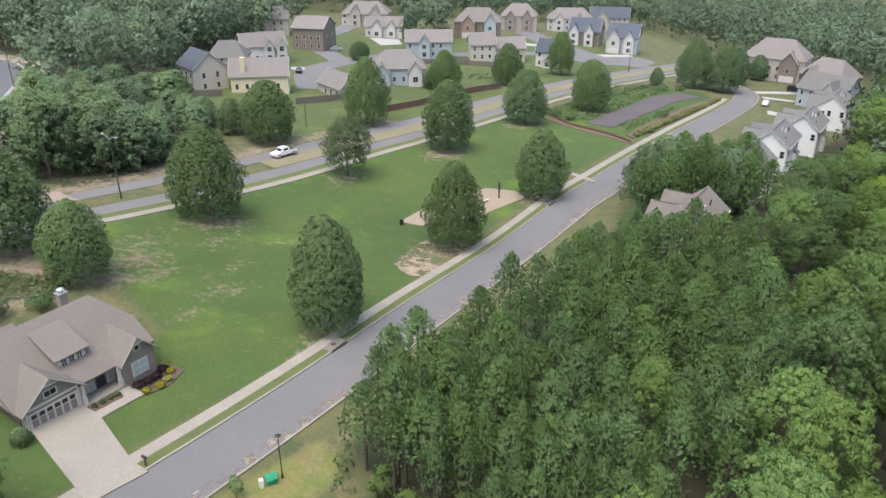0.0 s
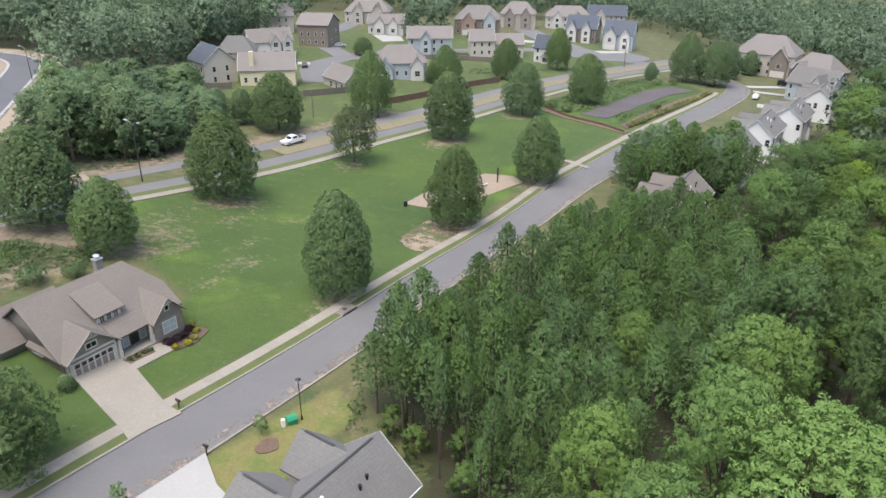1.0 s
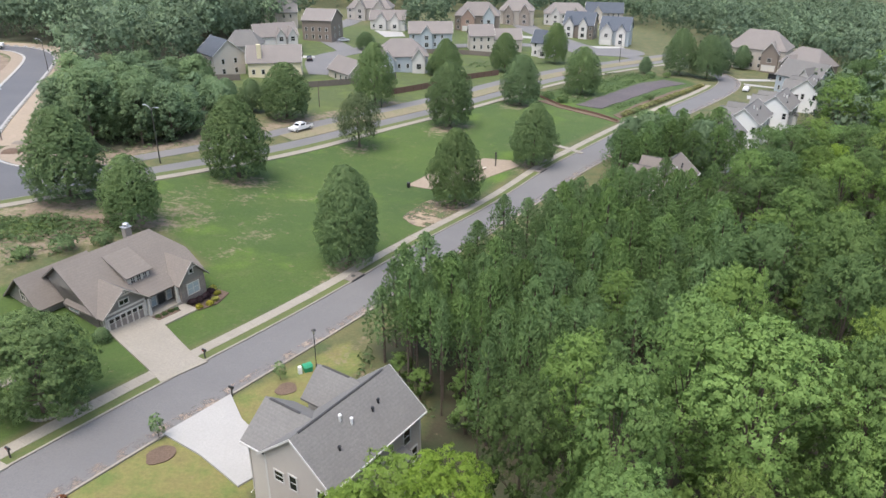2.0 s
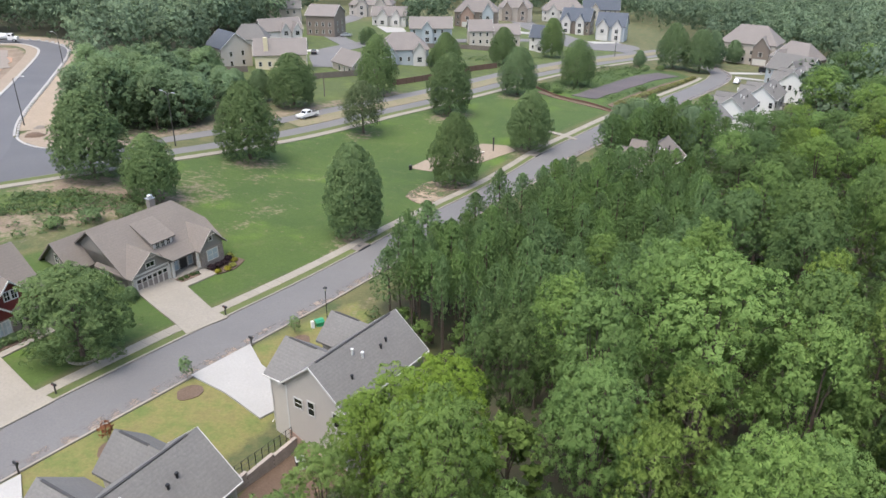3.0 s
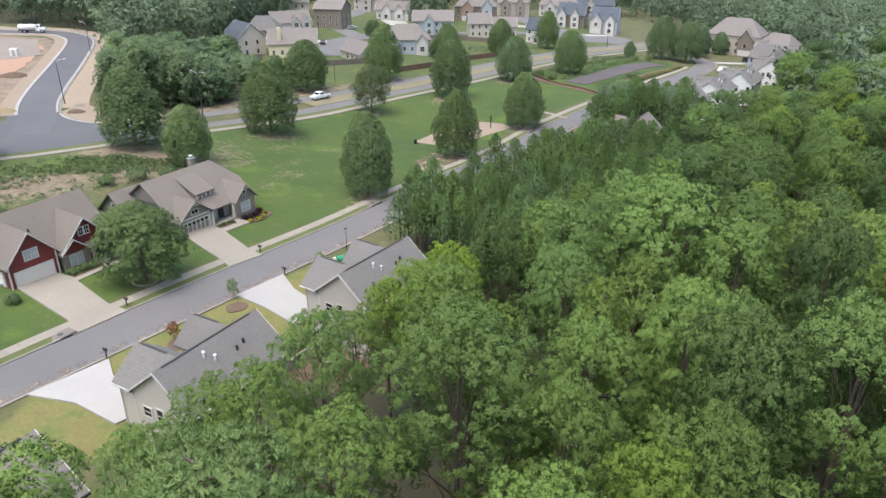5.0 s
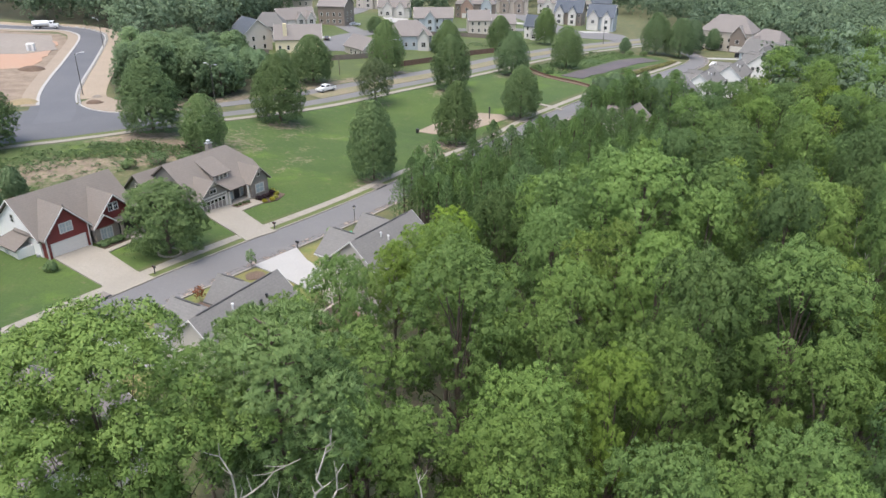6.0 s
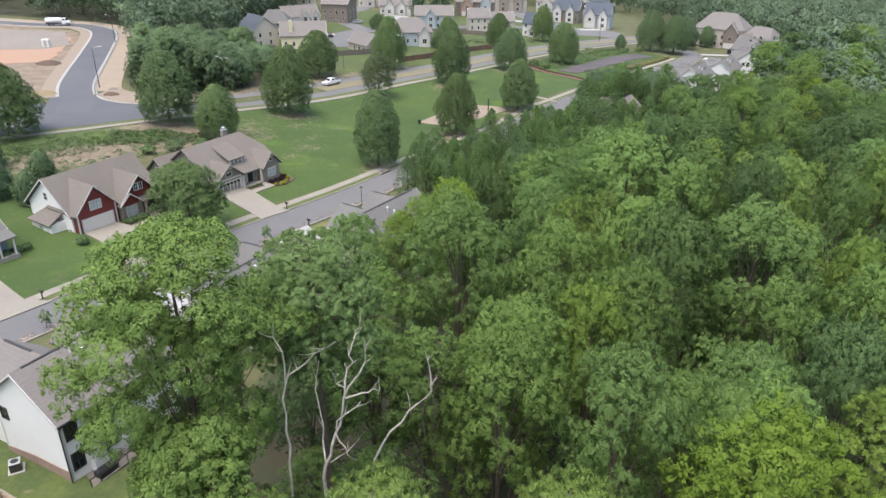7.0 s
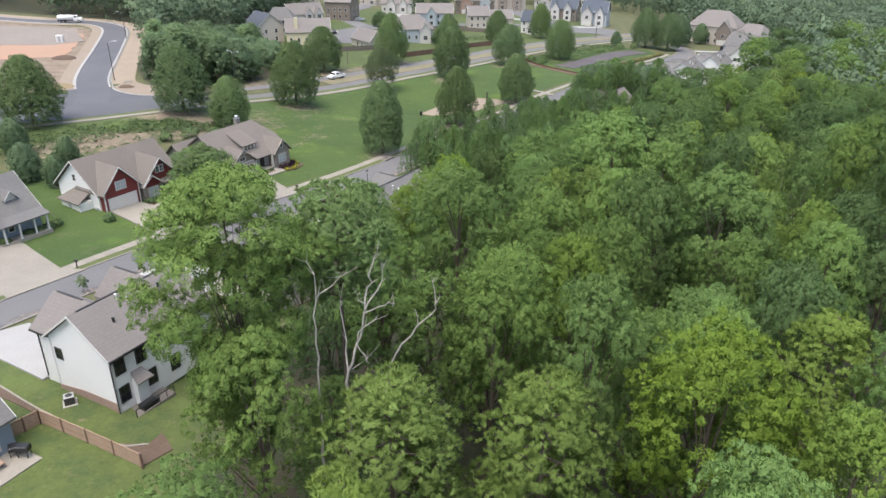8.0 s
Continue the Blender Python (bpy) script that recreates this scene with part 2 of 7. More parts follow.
def bare_patch():
    """Dry soil and dead leaves under a tree, grass coming through it."""
    mt, ns, ln, bs = nodes_of("bare_soil")
    vec = ns.new("ShaderNodeNewGeometry").outputs["Position"]
    n1 = noise_of(ns, ln, vec, 0.6, 6.0, 0.7)
    col = mixer(ns, ln, ramp(ns, ln, n1, 0.35, 0.65), (0.17, 0.13, 0.095), (0.29, 0.235, 0.165))
    ln.new(col, bs.inputs["Base Color"])
    bs.inputs["Roughness"].default_value = 0.95
    ln.new(ramp(ns, ln, noise_of(ns, ln, vec, 0.42, 7.0, 0.7), 0.40, 0.56), bs.inputs["Alpha"])
    return mt


BARE = bare_patch()


# ---- geometry helpers ----
class Geo:
    """Collects faces for one mesh."""

    def __init__(self):
        self.v, self.f = [], []

    def face(self, *pts):
        k = len(self.v)
        self.v += [tuple(p) for p in pts]
        self.f.append(tuple(range(k, k + len(pts))))
        return self

    def box(self, x0, x1, y0, y1, z0, z1, bevel=0.0):
        k = len(self.v)
        b = bevel
        if b:
            for z, i in ((z0, 0), (z1 - b, 0), (z1, b)):
                self.v += [(x0 + i, y0 + i, z), (x1 - i, y0 + i, z), (x1 - i, y1 - i, z), (x0 + i, y1 - i, z)]
            rings = 3
        else:
            for z in (z0, z1):
                self.v += [(x0, y0, z), (x1, y0, z), (x1, y1, z), (x0, y1, z)]
            rings = 2
        for r in range(rings - 1):
            for i in range(4):
                j = (i + 1) % 4
                self.f.append((k + 4 * r + i, k + 4 * r + j, k + 4 * r + 4 + j, k + 4 * r + 4 + i))
        self.f.append((k + 3, k + 2, k + 1, k))
        t = k + 4 * (rings - 1)
        self.f.append((t, t + 1, t + 2, t + 3))
        return self

    def slab(self, pts, th):
        """A flat polygon with a thickness straight down."""
        n, k = len(pts), len(self.v)
        self.v += [tuple(p) for p in pts] + [(p[0], p[1], p[2] - th) for p in pts]
        self.f.append(tuple(range(k, k + n)))
        self.f.append(tuple(range(k + 2 * n - 1, k + n - 1, -1)))
        for i in range(n):
            j = (i + 1) % n
            self.f.append((k + j, k + i, k + n + i, k + n + j))
        return self

    def prism(self, prof, axis, a0, a1):
        """A closed profile of (u, z), run along x or y from a0 to a1."""
        n, k = len(prof), len(self.v)
        for a in (a0, a1):
            self.v += [(a, u, z) if axis == "x" else (u, a, z) for u, z in prof]
        self.f.append(tuple(range(k + n - 1, k - 1, -1)))
        self.f.append(tuple(range(k + n, k + 2 * n)))
        for i in range(n):
            j = (i + 1) % n
            self.f.append((k + i, k + j, k + n + j, k + n + i))
        return self

    def tube(self, pts, radii, sides=6):
        k = len(self.v)
        for i, (p, r) in enumerate(zip(pts, radii)):
            p = Vector(p)
            d = (Vector(pts[min(i + 1, len(pts) - 1)]) - Vector(pts[max(i - 1, 0)])).normalized()
            s = d.orthogonal().normalized()
            t = d.cross(s)
            for q in range(sides):
                a = 2 * math.pi * q / sides
                self.v.append(tuple(p + r * (math.cos(a) * s + math.sin(a) * t)))
        for i in range(len(pts) - 1):
            for q in range(sides):
                q2 = (q + 1) % sides
                self.f.append((k + i * sides + q, k + i * sides + q2, k + (i + 1) * sides + q2, k + (i + 1) * sides + q))
        self.f.append(tuple(range(k + sides - 1, k - 1, -1)))
        e = k + (len(pts) - 1) * sides
        self.f.append(tuple(range(e, e + sides)))
        return self

    def mesh(self, name, *mats):
        me = bpy.data.meshes.new(name)
        me.from_pydata(self.v, [], self.f)
        for m in mats:
            me.materials.append(m)
        me.update()
        return me


def part(name, g, material, parent, label="", smooth=False):
    me = g.mesh(name, material) if isinstance(g, Geo) else g
    if smooth:
        me.shade_smooth()
    ob = new(name, me)
    ob.parent = parent
    return tagged(ob, label)


def thing(name, x, y, z, turn, label, category, group=""):
    ob = new(name)
    ob.empty_display_size = 0.5
    ob.matrix_world = pose(x, y, z, 0, 0, turn)
    return tagged(ob, label, category, group)


def setting(name, g, material, label="", category="", kind="structure"):
    me = g.mesh(name, material) if isinstance(g, Geo) else g
    return tagged(new(name, me), label, category, "", kind)


# ---- the lie of the land ----
HILLS = ((-30, -22, 32, 30, 4.90), (-59, 86, 24, 32, 2.251), (-5, 116, 24, 24, -2.308), (-7, 22, 12, 13, -1.9), (-24, 70, 26, 30, -1.4))


def land(x, y):
    u, v = np.clip(np.asarray(x, float), -400, 300) / 100, np.clip(np.asarray(y, float), -200, 450) / 100
    z = -2.348 - 6.096 * u + 0.847 * v + 0.075 * u * v - 0.614 * v * v
    for a, b, sx, sy, h in HILLS:
        z = z + h * np.exp(-((x - a) / sx) ** 2 - ((y - b) / sy) ** 2)
    return z


def ground_z(x, y):
    return float(land(x, y))


def smooth_line(pts, step=2.0):
    """Points about step metres apart along a smooth curve through pts."""
    P = [np.array(p, float) for p in pts]
    P = [2 * P[0] - P[1]] + P + [2 * P[-1] - P[-2]]
    out = []
    for i in range(1, len(P) - 2):
        n = max(1, int(np.linalg.norm(P[i + 1] - P[i]) / step))
        for k in range(n):
            t = k / n
            out.append(0.5 * (2 * P[i] + (P[i + 1] - P[i - 1]) * t + (2 * P[i - 1] - 5 * P[i] + 4 * P[i + 1] - P[i + 2]) * t * t + (3 * P[i] - P[i - 1] - 3 * P[i + 1] + P[i + 2]) * t ** 3))
    out.append(P[-2])
    return np.array(out)


def offset_line(line, d):
    """The line moved d metres to its right."""
    t = np.gradient(line, axis=0)
    t /= np.linalg.norm(t, axis=1)[:, None]
    return line + d * np.stack([t[:, 1], -t[:, 0]], 1)


def ribbon(line, d0, d1, lift, across=4, drop=0.25):
    """A strip between two offsets of a line, lying on the land, with sides that go down into it."""
    g = Geo()
    cols = [offset_line(line, d0 + (d1 - d0) * i / across) for i in range(across + 1)]
    rows = len(line)
    W = across + 3
    for i in range(rows):
        ring = [(*cols[0][i], ground_z(*cols[0][i]) + lift - drop)]
        ring += [(*c[i], ground_z(*c[i]) + lift) for c in cols]
        ring += [(*cols[-1][i], ground_z(*cols[-1][i]) + lift - drop)]
        g.v += ring
    for i in range(rows - 1):
        for j in range(W - 1):
            a = i * W + j
            g.f.append((a, a + W, a + W + 1, a + 1) if d1 < d0 else (a, a + 1, a + W + 1, a + W))
    return g


def inside(x, y, poly):
    x, y = np.asarray(x, float), np.asarray(y, float)
    hit = np.zeros(x.shape, bool)
    for (x0, y0), (x1, y1) in zip(poly, poly[1:] + poly[:1]):
        c = ((y0 > y) != (y1 > y)) & (x < (x1 - x0) * (y - y0) / ((y1 - y0) if y1 != y0 else 1e-9) + x0)
        hit ^= c
    return hit


def depth_in(x, y, poly):
    """Signed distance into a polygon, in metres (negative outside)."""
    d = np.full(np.shape(x), 1e9)
    for (x0, y0), (x1, y1) in zip(poly, poly[1:] + poly[:1]):
        ex, ey = x1 - x0, y1 - y0
        t = np.clip(((x - x0) * ex + (y - y0) * ey) / (ex * ex + ey * ey + 1e-9), 0, 1)
        d = np.minimum(d, np.hypot(x - x0 - t * ex, y - y0 - t * ey))
    return np.where(inside(x, y, poly), d, -d)


def near_line(x, y, line):
    """Distance to a line of points."""
    d = np.full(np.shape(x), 1e9)
    for p in line[::2]:
        d = np.minimum(d, np.hypot(x - p[0], y - p[1]))
    return d


def patch(poly, lift, step=1.2, ragged=0.0, drop=0.2):
    """A polygon laid on the land: a clipped grid fan with its own edge."""
    pts = []
    for (x0, y0), (x1, y1) in zip(poly, poly[1:] + poly[:1]):
        n = max(1, int(math.hypot(x1 - x0, y1 - y0) / step))
        for i in range(n):
            x, y = x0 + (x1 - x0) * i / n, y0 + (y1 - y0) * i / n
            w = noise.noise(Vector((x * 0.6, y * 0.6, 3.1))) * ragged
            pts.append((x + w, y + noise.noise(Vector((x * 0.6, y * 0.6, 9.7))) * ragged))
    n = len(pts)
    xs, ys = [p[0] for p in pts], [p[1] for p in pts]
    inner = []
    gx = np.arange(min(xs), max(xs), step)
    gy = np.arange(min(ys), max(ys), step)
    X, Y = np.meshgrid(gx, gy)
    D = depth_in(X, Y, pts)
    inner = [(float(x), float(y)) for x, y, d in zip(X.ravel(), Y.ravel(), D.ravel()) if d > step * 0.45]
    from mathutils.geometry import delaunay_2d_cdt
    vs, _, fs, *_ = delaunay_2d_cdt([Vector(p) for p in pts + inner], [], [tuple(range(n))], 1, 0.001)
    g = Geo()
    g.v = [(v.x, v.y, ground_z(v.x, v.y) + lift) for v in vs]
    g.f = [tuple(f) for f in fs]
    for i in range(n):
        a, b = pts[i], pts[(i + 1) % n]
        za, zb = ground_z(*a) + lift, ground_z(*b) + lift
        g.face((*a, za), (*a, za - drop), (*b, zb - drop), (*b, zb))
    return g


def blob(cx, cy, rx, ry, turn=0.0, n=28, wobble=0.12, seed=1.0):
    out = []
    for i in range(n):
        a = 2 * math.pi * i / n
        r = 1 + wobble * noise.noise(Vector((math.cos(a) * 1.3, math.sin(a) * 1.3, seed)))
        x, y = rx * r * math.cos(a), ry * r * math.sin(a)
        out.append((cx + x * math.cos(turn) - y * math.sin(turn), cy + x * math.sin(turn) + y * math.cos(turn)))
    return out


# ---- roads, walks, ground ----
STREET = smooth_line([(-83, -40), (-61, -6), (-49.5, 14.6), (-41.5, 28.3), (-29.8, 47.3), (-21.0, 60.9), (-12.3, 74.2), (-0.3, 92.9), (20.2, 125), (30.5, 139.5), (44.5, 160), (60, 182), (79.4, 208.5), (90.0, 225), (95.0, 239), (92, 254), (84, 266)])
PARKWAY = smooth_line([(-150, 58), (-112, 69), (-82.2, 81.5), (-72.6, 85.4), (-63.5, 91.5), (-53.4, 102.8), (-45.2, 113), (-34.5, 126.3), (-17.5, 147.2), (-5, 161.6), (9.7, 180.4), (28, 206), (40, 221), (58, 241), (84, 266), (120, 300), (170, 340)])
NEW_STREET = smooth_line([(-82, 96), (-86, 107), (-93, 122), (-98.8, 139), (-106.4, 164), (-118, 199), (-126, 211.5), (-136, 216), (-152, 212), (-200, 216)])
COURT = smooth_line([(-36.5, 204), (-41, 228), (-34, 247), (-23, 262), (4, 277), (34, 292), (62, 288), (76, 274)])
COURT_B = smooth_line([(60, 288), (52, 312), (44, 338), (40, 372), (44, 400)])
COURT_C = smooth_line([(-33, 247), (-50, 290), (-44, 330), (-40, 380)])
PARK = [(-30, 54), (-13, 77), (10, 118), (28, 144), (45, 168), (33, 184), (27, 193), (14, 181), (1, 164.5), (-25, 136.5), (-43, 111.5), (-50, 101), (-47, 88), (-33, 75), (-38, 66)]
BERM = [(-85, 79), (-74, 82), (-62, 88.5), (-50, 101), (-43, 100), (-41, 88), (-46, 80), (-52, 74), (-63, 60), (-75, 55), (-90, 60)]
LAWN_LEFT = [(-31, 51), (-38, 42), (-51, 17), (-66, -8), (-90, 0), (-90, 40), (-72, 52), (-58, 60), (-46, 72), (-38, 72), (-33, 60)]
YARDS_RIGHT = [(-22, 46), (-12, 58), (-9, 53), (-15, 42), (-16, 34), (-20, 26), (-24, 18), (-30, 5), (-42, 6), (-40, 18), (-33, 30)]
YARD_WHITE = [(-42, 2), (-28, 2), (-22, -6), (-22, -22), (-28, -40), (-60, -45), (-62, -20), (-52, 0)]
WOODS_FLOOR = [(-9, 56), (-1, 46), (-6, 30), (-13, 24), (-17, 12), (-20, -4), (-21, -26), (-30, -60), (150, -70), (260, 100), (260, 330), (160, 220), (110, 190), (84, 165), (66, 128), (44, 128), (30, 115), (8, 84)]
WOODS_LEFT = [(-53, 128), (-60, 116), (-76, 118), (-92, 145), (-104, 178), (-112, 214), (-130, 228), (-230, 235), (-330, 420), (-80, 420), (-70, 250), (-76, 200), (-60, 172), (-46, 150)]
BUILDING_SITE = [(-96, 108), (-99, 122), (-105, 140), (-112, 164), (-123, 194), (-131, 205), (-150, 204), (-190, 206), (-190, 120), (-130, 95)]
SLOPE_GRASS = [(27, 193), (34, 181), (46, 169), (60, 189), (84, 222), (82, 234), (64, 238), (42, 214)]
FAR_LAWNS = [(-60, 176), (-46, 158), (-30, 150), (5, 185), (30, 222), (60, 252), (75, 285), (70, 330), (20, 345), (-50, 320), (-70, 260), (-76, 205)]


def build_ground():
    xs = np.concatenate([[-3500, -1600, -800, -420], np.arange(-300, -130, 8), np.arange(-130, 131, 1.3), np.arange(138, 305, 8), [420, 800, 1600, 3500]])
    ys = np.concatenate([[-3000, -1200, -500, -220], np.arange(-140, -50, 8), np.arange(-50, 262, 1.3), np.arange(268, 530, 8), [700, 1200, 2200, 4000]])
    X, Y = np.meshgrid(xs, ys)
    Z = land(X, Y)
    rng = np.random.default_rng(5)
    fine = (np.abs(X) < 131) & (Y > -51) & (Y < 262)
    Z = Z + np.where(fine, rng.normal(0, 0.012, X.shape), 0)
    nx = len(xs)
    v = np.stack([X.ravel(), Y.ravel(), Z.ravel()], 1)
    idx = np.arange(len(ys) * nx).reshape(len(ys), nx)
    f = np.stack([idx[:-1, :-1], idx[:-1, 1:], idx[1:, 1:], idx[1:, :-1]], -1).reshape(-1, 4)
    me = bpy.data.meshes.new("ground")
    me.from_pydata(v.tolist(), [], f.tolist())

    def soft(poly, w):
        return np.clip(depth_in(X, Y, poly) / w + 0.5, 0, 1)

    far = near_line(X, Y, STREET)
    park, berm, left, right = soft(PARK, 3), soft(BERM, 4), soft(LAWN_LEFT, 2), soft(YARDS_RIGHT, 1)
    white, woods, lwoods, site, flawn = soft(YARD_WHITE, 2), soft(WOODS_FLOOR, 3), soft(WOODS_LEFT, 3), soft(BUILDING_SITE, 2), soft(FAR_LAWNS, 3)
    lush = np.clip(park + left + 0.66 * white + 0.55 * flawn + 0.62 * berm + 0.35 * right + 0.9 * soft(SLOPE_GRASS, 3), 0, 1)
    dry = np.clip(0.75 * right + 0.34 * white + 0.25 * flawn, 0, 1)
    pw = near_line(X, Y, offset_line(PARKWAY, -14.5))
    earth = np.clip(site + 0.9 * np.clip(1 - np.abs(pw) / 5, 0, 1) * (Y < 175), 0, 1)
    for cx, cy, rx, ry, a, k in ((-50, 84.5, 11, 3.2, 0.1, 0.9), (-42, 91, 4.5, 3, 0.8, 0.6), (-39, 88, 5, 1.6, 0.7, 0.55), (-34, 100, 5, 2.2, 0.9, 0.45), (-32, 79, 3.0, 1.2, 0.8, 0.5), (-38, 105, 6, 3, 0.6, 0.5),
                                 (-14, 78, 4.2, 3.0, 1.0, 0.75), (-16.5, 71, 5, 1.8, 1.0, 0.5), (-18.5, 134, 5, 3, 0.8, 0.55), (1, 152, 7, 4, 0.8, 0.75), (-60, 86, 9, 3, 0.5, 0.9),
                                 (20, 179, 7, 4, 0.8, 0.6), (40, 196, 6, 4, 0.8, 0.5), (18, 128, 5, 4, 0.8, 0.7), (-12.4, 54.0, 1.6, 2.2, 0.4, 0.5), (-10.5, 57.5, 1.0, 3.0, -0.6, 0.5), (-13.5, 48.5, 1.5, 1.2, 0.2, 0.35), (-9.0, 50.5, 1.5, 2.0, 0.4, 0.4), (-36, 152, 9, 5, 0.8, 0.6), (0.5, 105.5, 4.5, 3.2, 0.9, 0.75), (-36.5, 107, 5.5, 3.5, 0.6, 0.7), (-29, 86, 4.5, 2.2, 0.7, 0.45), (-45, 95, 7, 3.5, 0.7, 0.42), (-24, 104, 7, 1.6, 0.5, 0.38), (-30, 92, 6, 1.2, 0.9, 0.4), (-57, 88, 5, 3, 0.3, 0.6), (-15, 74, 3.5, 2.0, 1.0, 0.6), (-68, 67, 15, 6, 0.55, 0.85), (-54, 76, 8, 4, 0.8, 0.8)):
        dx, dy = X - cx, Y - cy
        r = np.hypot((dx * math.cos(a) + dy * math.sin(a)) / rx, (-dx * math.sin(a) + dy * math.cos(a)) / ry)
        earth = np.maximum(earth, 0.86 * k * np.clip(1.5 - r, 0, 1))
    floor = np.clip(woods + lwoods, 0, 1) * (1 - lush)
    att = me.color_attributes.new("zone", "FLOAT_COLOR", "POINT")
    att.data.foreach_set("color", np.stack([lush, dry, earth, floor], -1).ravel())
    m, ns, ln, bs = nodes_of("land_cover")
    pos = ns.new("ShaderNodeNewGeometry").outputs["Position"]
    zone = ns.new("ShaderNodeAttribute")
    zone.attribute_name = "zone"
    sep = ns.new("ShaderNodeSeparateColor")
    ln.new(zone.outputs["Color"], sep.inputs[0])
    big = noise_of(ns, ln, pos, 0.05, 5.0)
    mid = noise_of(ns, ln, pos, 0.35, 5.0, 0.65)
    fin = noise_of(ns, ln, pos, 3.0, 6.0, 0.75)
    wild = mixer(ns, ln, ramp(ns, ln, mid, 0.35, 0.65), (0.055, 0.075, 0.026), (0.115, 0.105, 0.045))
    lawn = mixer(ns, ln, ramp(ns, ln, big, 0.35, 0.65), (0.037, 0.070, 0.013), (0.056, 0.092, 0.016))
    lawn = mixer(ns, ln, ramp(ns, ln, mid, 0.54, 0.80), lawn, (0.078, 0.098, 0.030))
    lime = noise_of(ns, ln, pos, 0.085, 4.0, 0.6)
    lawn = mixer(ns, ln, ramp(ns, ln, lime, 0.56, 0.70), lawn, (0.074, 0.124, 0.015))
    spk = noise_of(ns, ln, pos, 0.9, 6.0, 0.7)
    lawn = mixer(ns, ln, ramp(ns, ln, spk, 0.60, 0.76), lawn, (0.105, 0.100, 0.048))
    hay = mixer(ns, ln, ramp(ns, ln, mid, 0.35, 0.65), (0.20, 0.165, 0.062), (0.10, 0.13, 0.033))
    dirt = mixer(ns, ln, ramp(ns, ln, mid, 0.35, 0.65), (0.155, 0.115, 0.085), (0.235, 0.185, 0.135))
    leaf = mixer(ns, ln, ramp(ns, ln, mid, 0.35, 0.65), (0.045, 0.036, 0.02), (0.03, 0.042, 0.016))

    def edge(sock, lo=0.25, hi=0.75, by=None):
        """The zone's edge broken up by the noise."""
        a = ns.new("ShaderNodeMath")
        a.operation = "ADD"
        ln.new(sock, a.inputs[0])
        b = ns.new("ShaderNodeMath")
        b.operation = "MULTIPLY_ADD"
        ln.new(by or mid, b.inputs[0])
        amount = 2.2 if by else 1.1
        b.inputs[1].default_value, b.inputs[2].default_value = amount, -amount / 2
        ln.new(b.outputs[0], a.inputs[1])
        return ramp(ns, ln, a.outputs[0], lo, hi)

    col = mixer(ns, ln, edge(zone.outputs["Alpha"]), wild, leaf)
    col = mixer(ns, ln, edge(sep.outputs[0]), col, lawn)
    col = mixer(ns, ln, edge(sep.outputs[1]), col, hay)
    col = mixer(ns, ln, edge(sep.outputs[2], 0.3, 0.8, spk), col, dirt)
    gr = ns.new("ShaderNodeMapRange")
    gr.inputs[1].default_value, gr.inputs[2].default_value, gr.inputs[3].default_value, gr.inputs[4].default_value = 0.3, 0.7, 0.78, 1.18
    ln.new(fin, gr.inputs[0])
    hsv = ns.new("ShaderNodeHueSaturation")
    ln.new(gr.outputs[0], hsv.inputs["Value"])
    ln.new(col, hsv.inputs["Color"])
    ln.new(hsv.outputs[0], bs.inputs["Base Color"])
    bs.inputs["Roughness"].default_value = 0.95
    bump_on(ns, ln, bs, fin, 0.6, 0.06)
    me.materials.append(m)
    me.shade_smooth()
    return tagged(new("ground", me), "rolling mown grass and woodland floor with bare earth", "ground", "", "structure")


build_ground()
setting("road", ribbon(STREET, 0, 7.0, 0.05, 6), ASPHALT, "grey worn asphalt residential street", "road")
setting("gutter_dirt", ribbon(STREET, 5.6, 6.98, 0.062, 2), WASH, "reddish dirt washed along the gutter", "dirt")


def kerb_line(name, line, d, w=0.24, lift=0.17, mat=KERB):
    return setting(name, ribbon(line, d, d + w, lift, 1), mat, "pale concrete kerb with gutter", "kerb")


kerb_line("kerb_left", STREET, -0.24)
kerb_line("kerb_right", STREET, 6.9)
setting("grass_verge", ribbon(STREET[:-22], -1.35, -0.24, 0.14, 2), VERGE, "narrow mown grass verge along the kerb", "grass")
setting("sidewalk", ribbon(STREET[:-22], -2.85, -1.35, 0.16, 2), CONCRETE, "pale concrete sidewalk", "sidewalk")
setting("parkway_near", ribbon(PARKWAY, -3.7, 0, 0.05, 3), ASPHALT, "grey asphalt carriageway", "road")
setting("median", ribbon(PARKWAY[70:], -8.3, -3.7, 0.13, 3), DRY_VERGE, "dry tan grass median between carriageways", "median")
setting("parkway_far", ribbon(PARKWAY, -12.1, -8.3, 0.06, 3), ASPHALT, "grey asphalt carriageway", "road")
setting("parkway_verge", ribbon(PARKWAY, 0, 1.7, 0.12, 2), VERGE, "grass verge beside the carriageway", "grass")
setting("parkway_sidewalk", ribbon(PARKWAY, 1.7, 3.3, 0.14, 2), CONCRETE, "pale concrete sidewalk along the parkway", "sidewalk")
setting("junction", patch([(-112, 70), (-82, 81.8), (-72.6, 85.6), (-63.5, 91.8), (-55, 101.5), (-60, 109.5), (-70, 107.8), (-77, 107), (-82, 112), (-97, 119), (-92, 106), (-104, 96), (-120, 88)], 0.075, 3.0), NEW_ASPHALT, "dark fresh asphalt road junction", "road")
setting("new_road", ribbon(NEW_STREET, -3.7, 3.7, 0.085, 4), NEW_ASPHALT, "dark fresh asphalt street of the building site", "road")
kerb_line("new_kerb_left", NEW_STREET[8:], -4.4, 0.7, 0.2, NEW_CONCRETE)
new_kerb = kerb_line("new_kerb_right", NEW_STREET[8:], 3.7, 0.45, 0.2, NEW_CONCRETE)
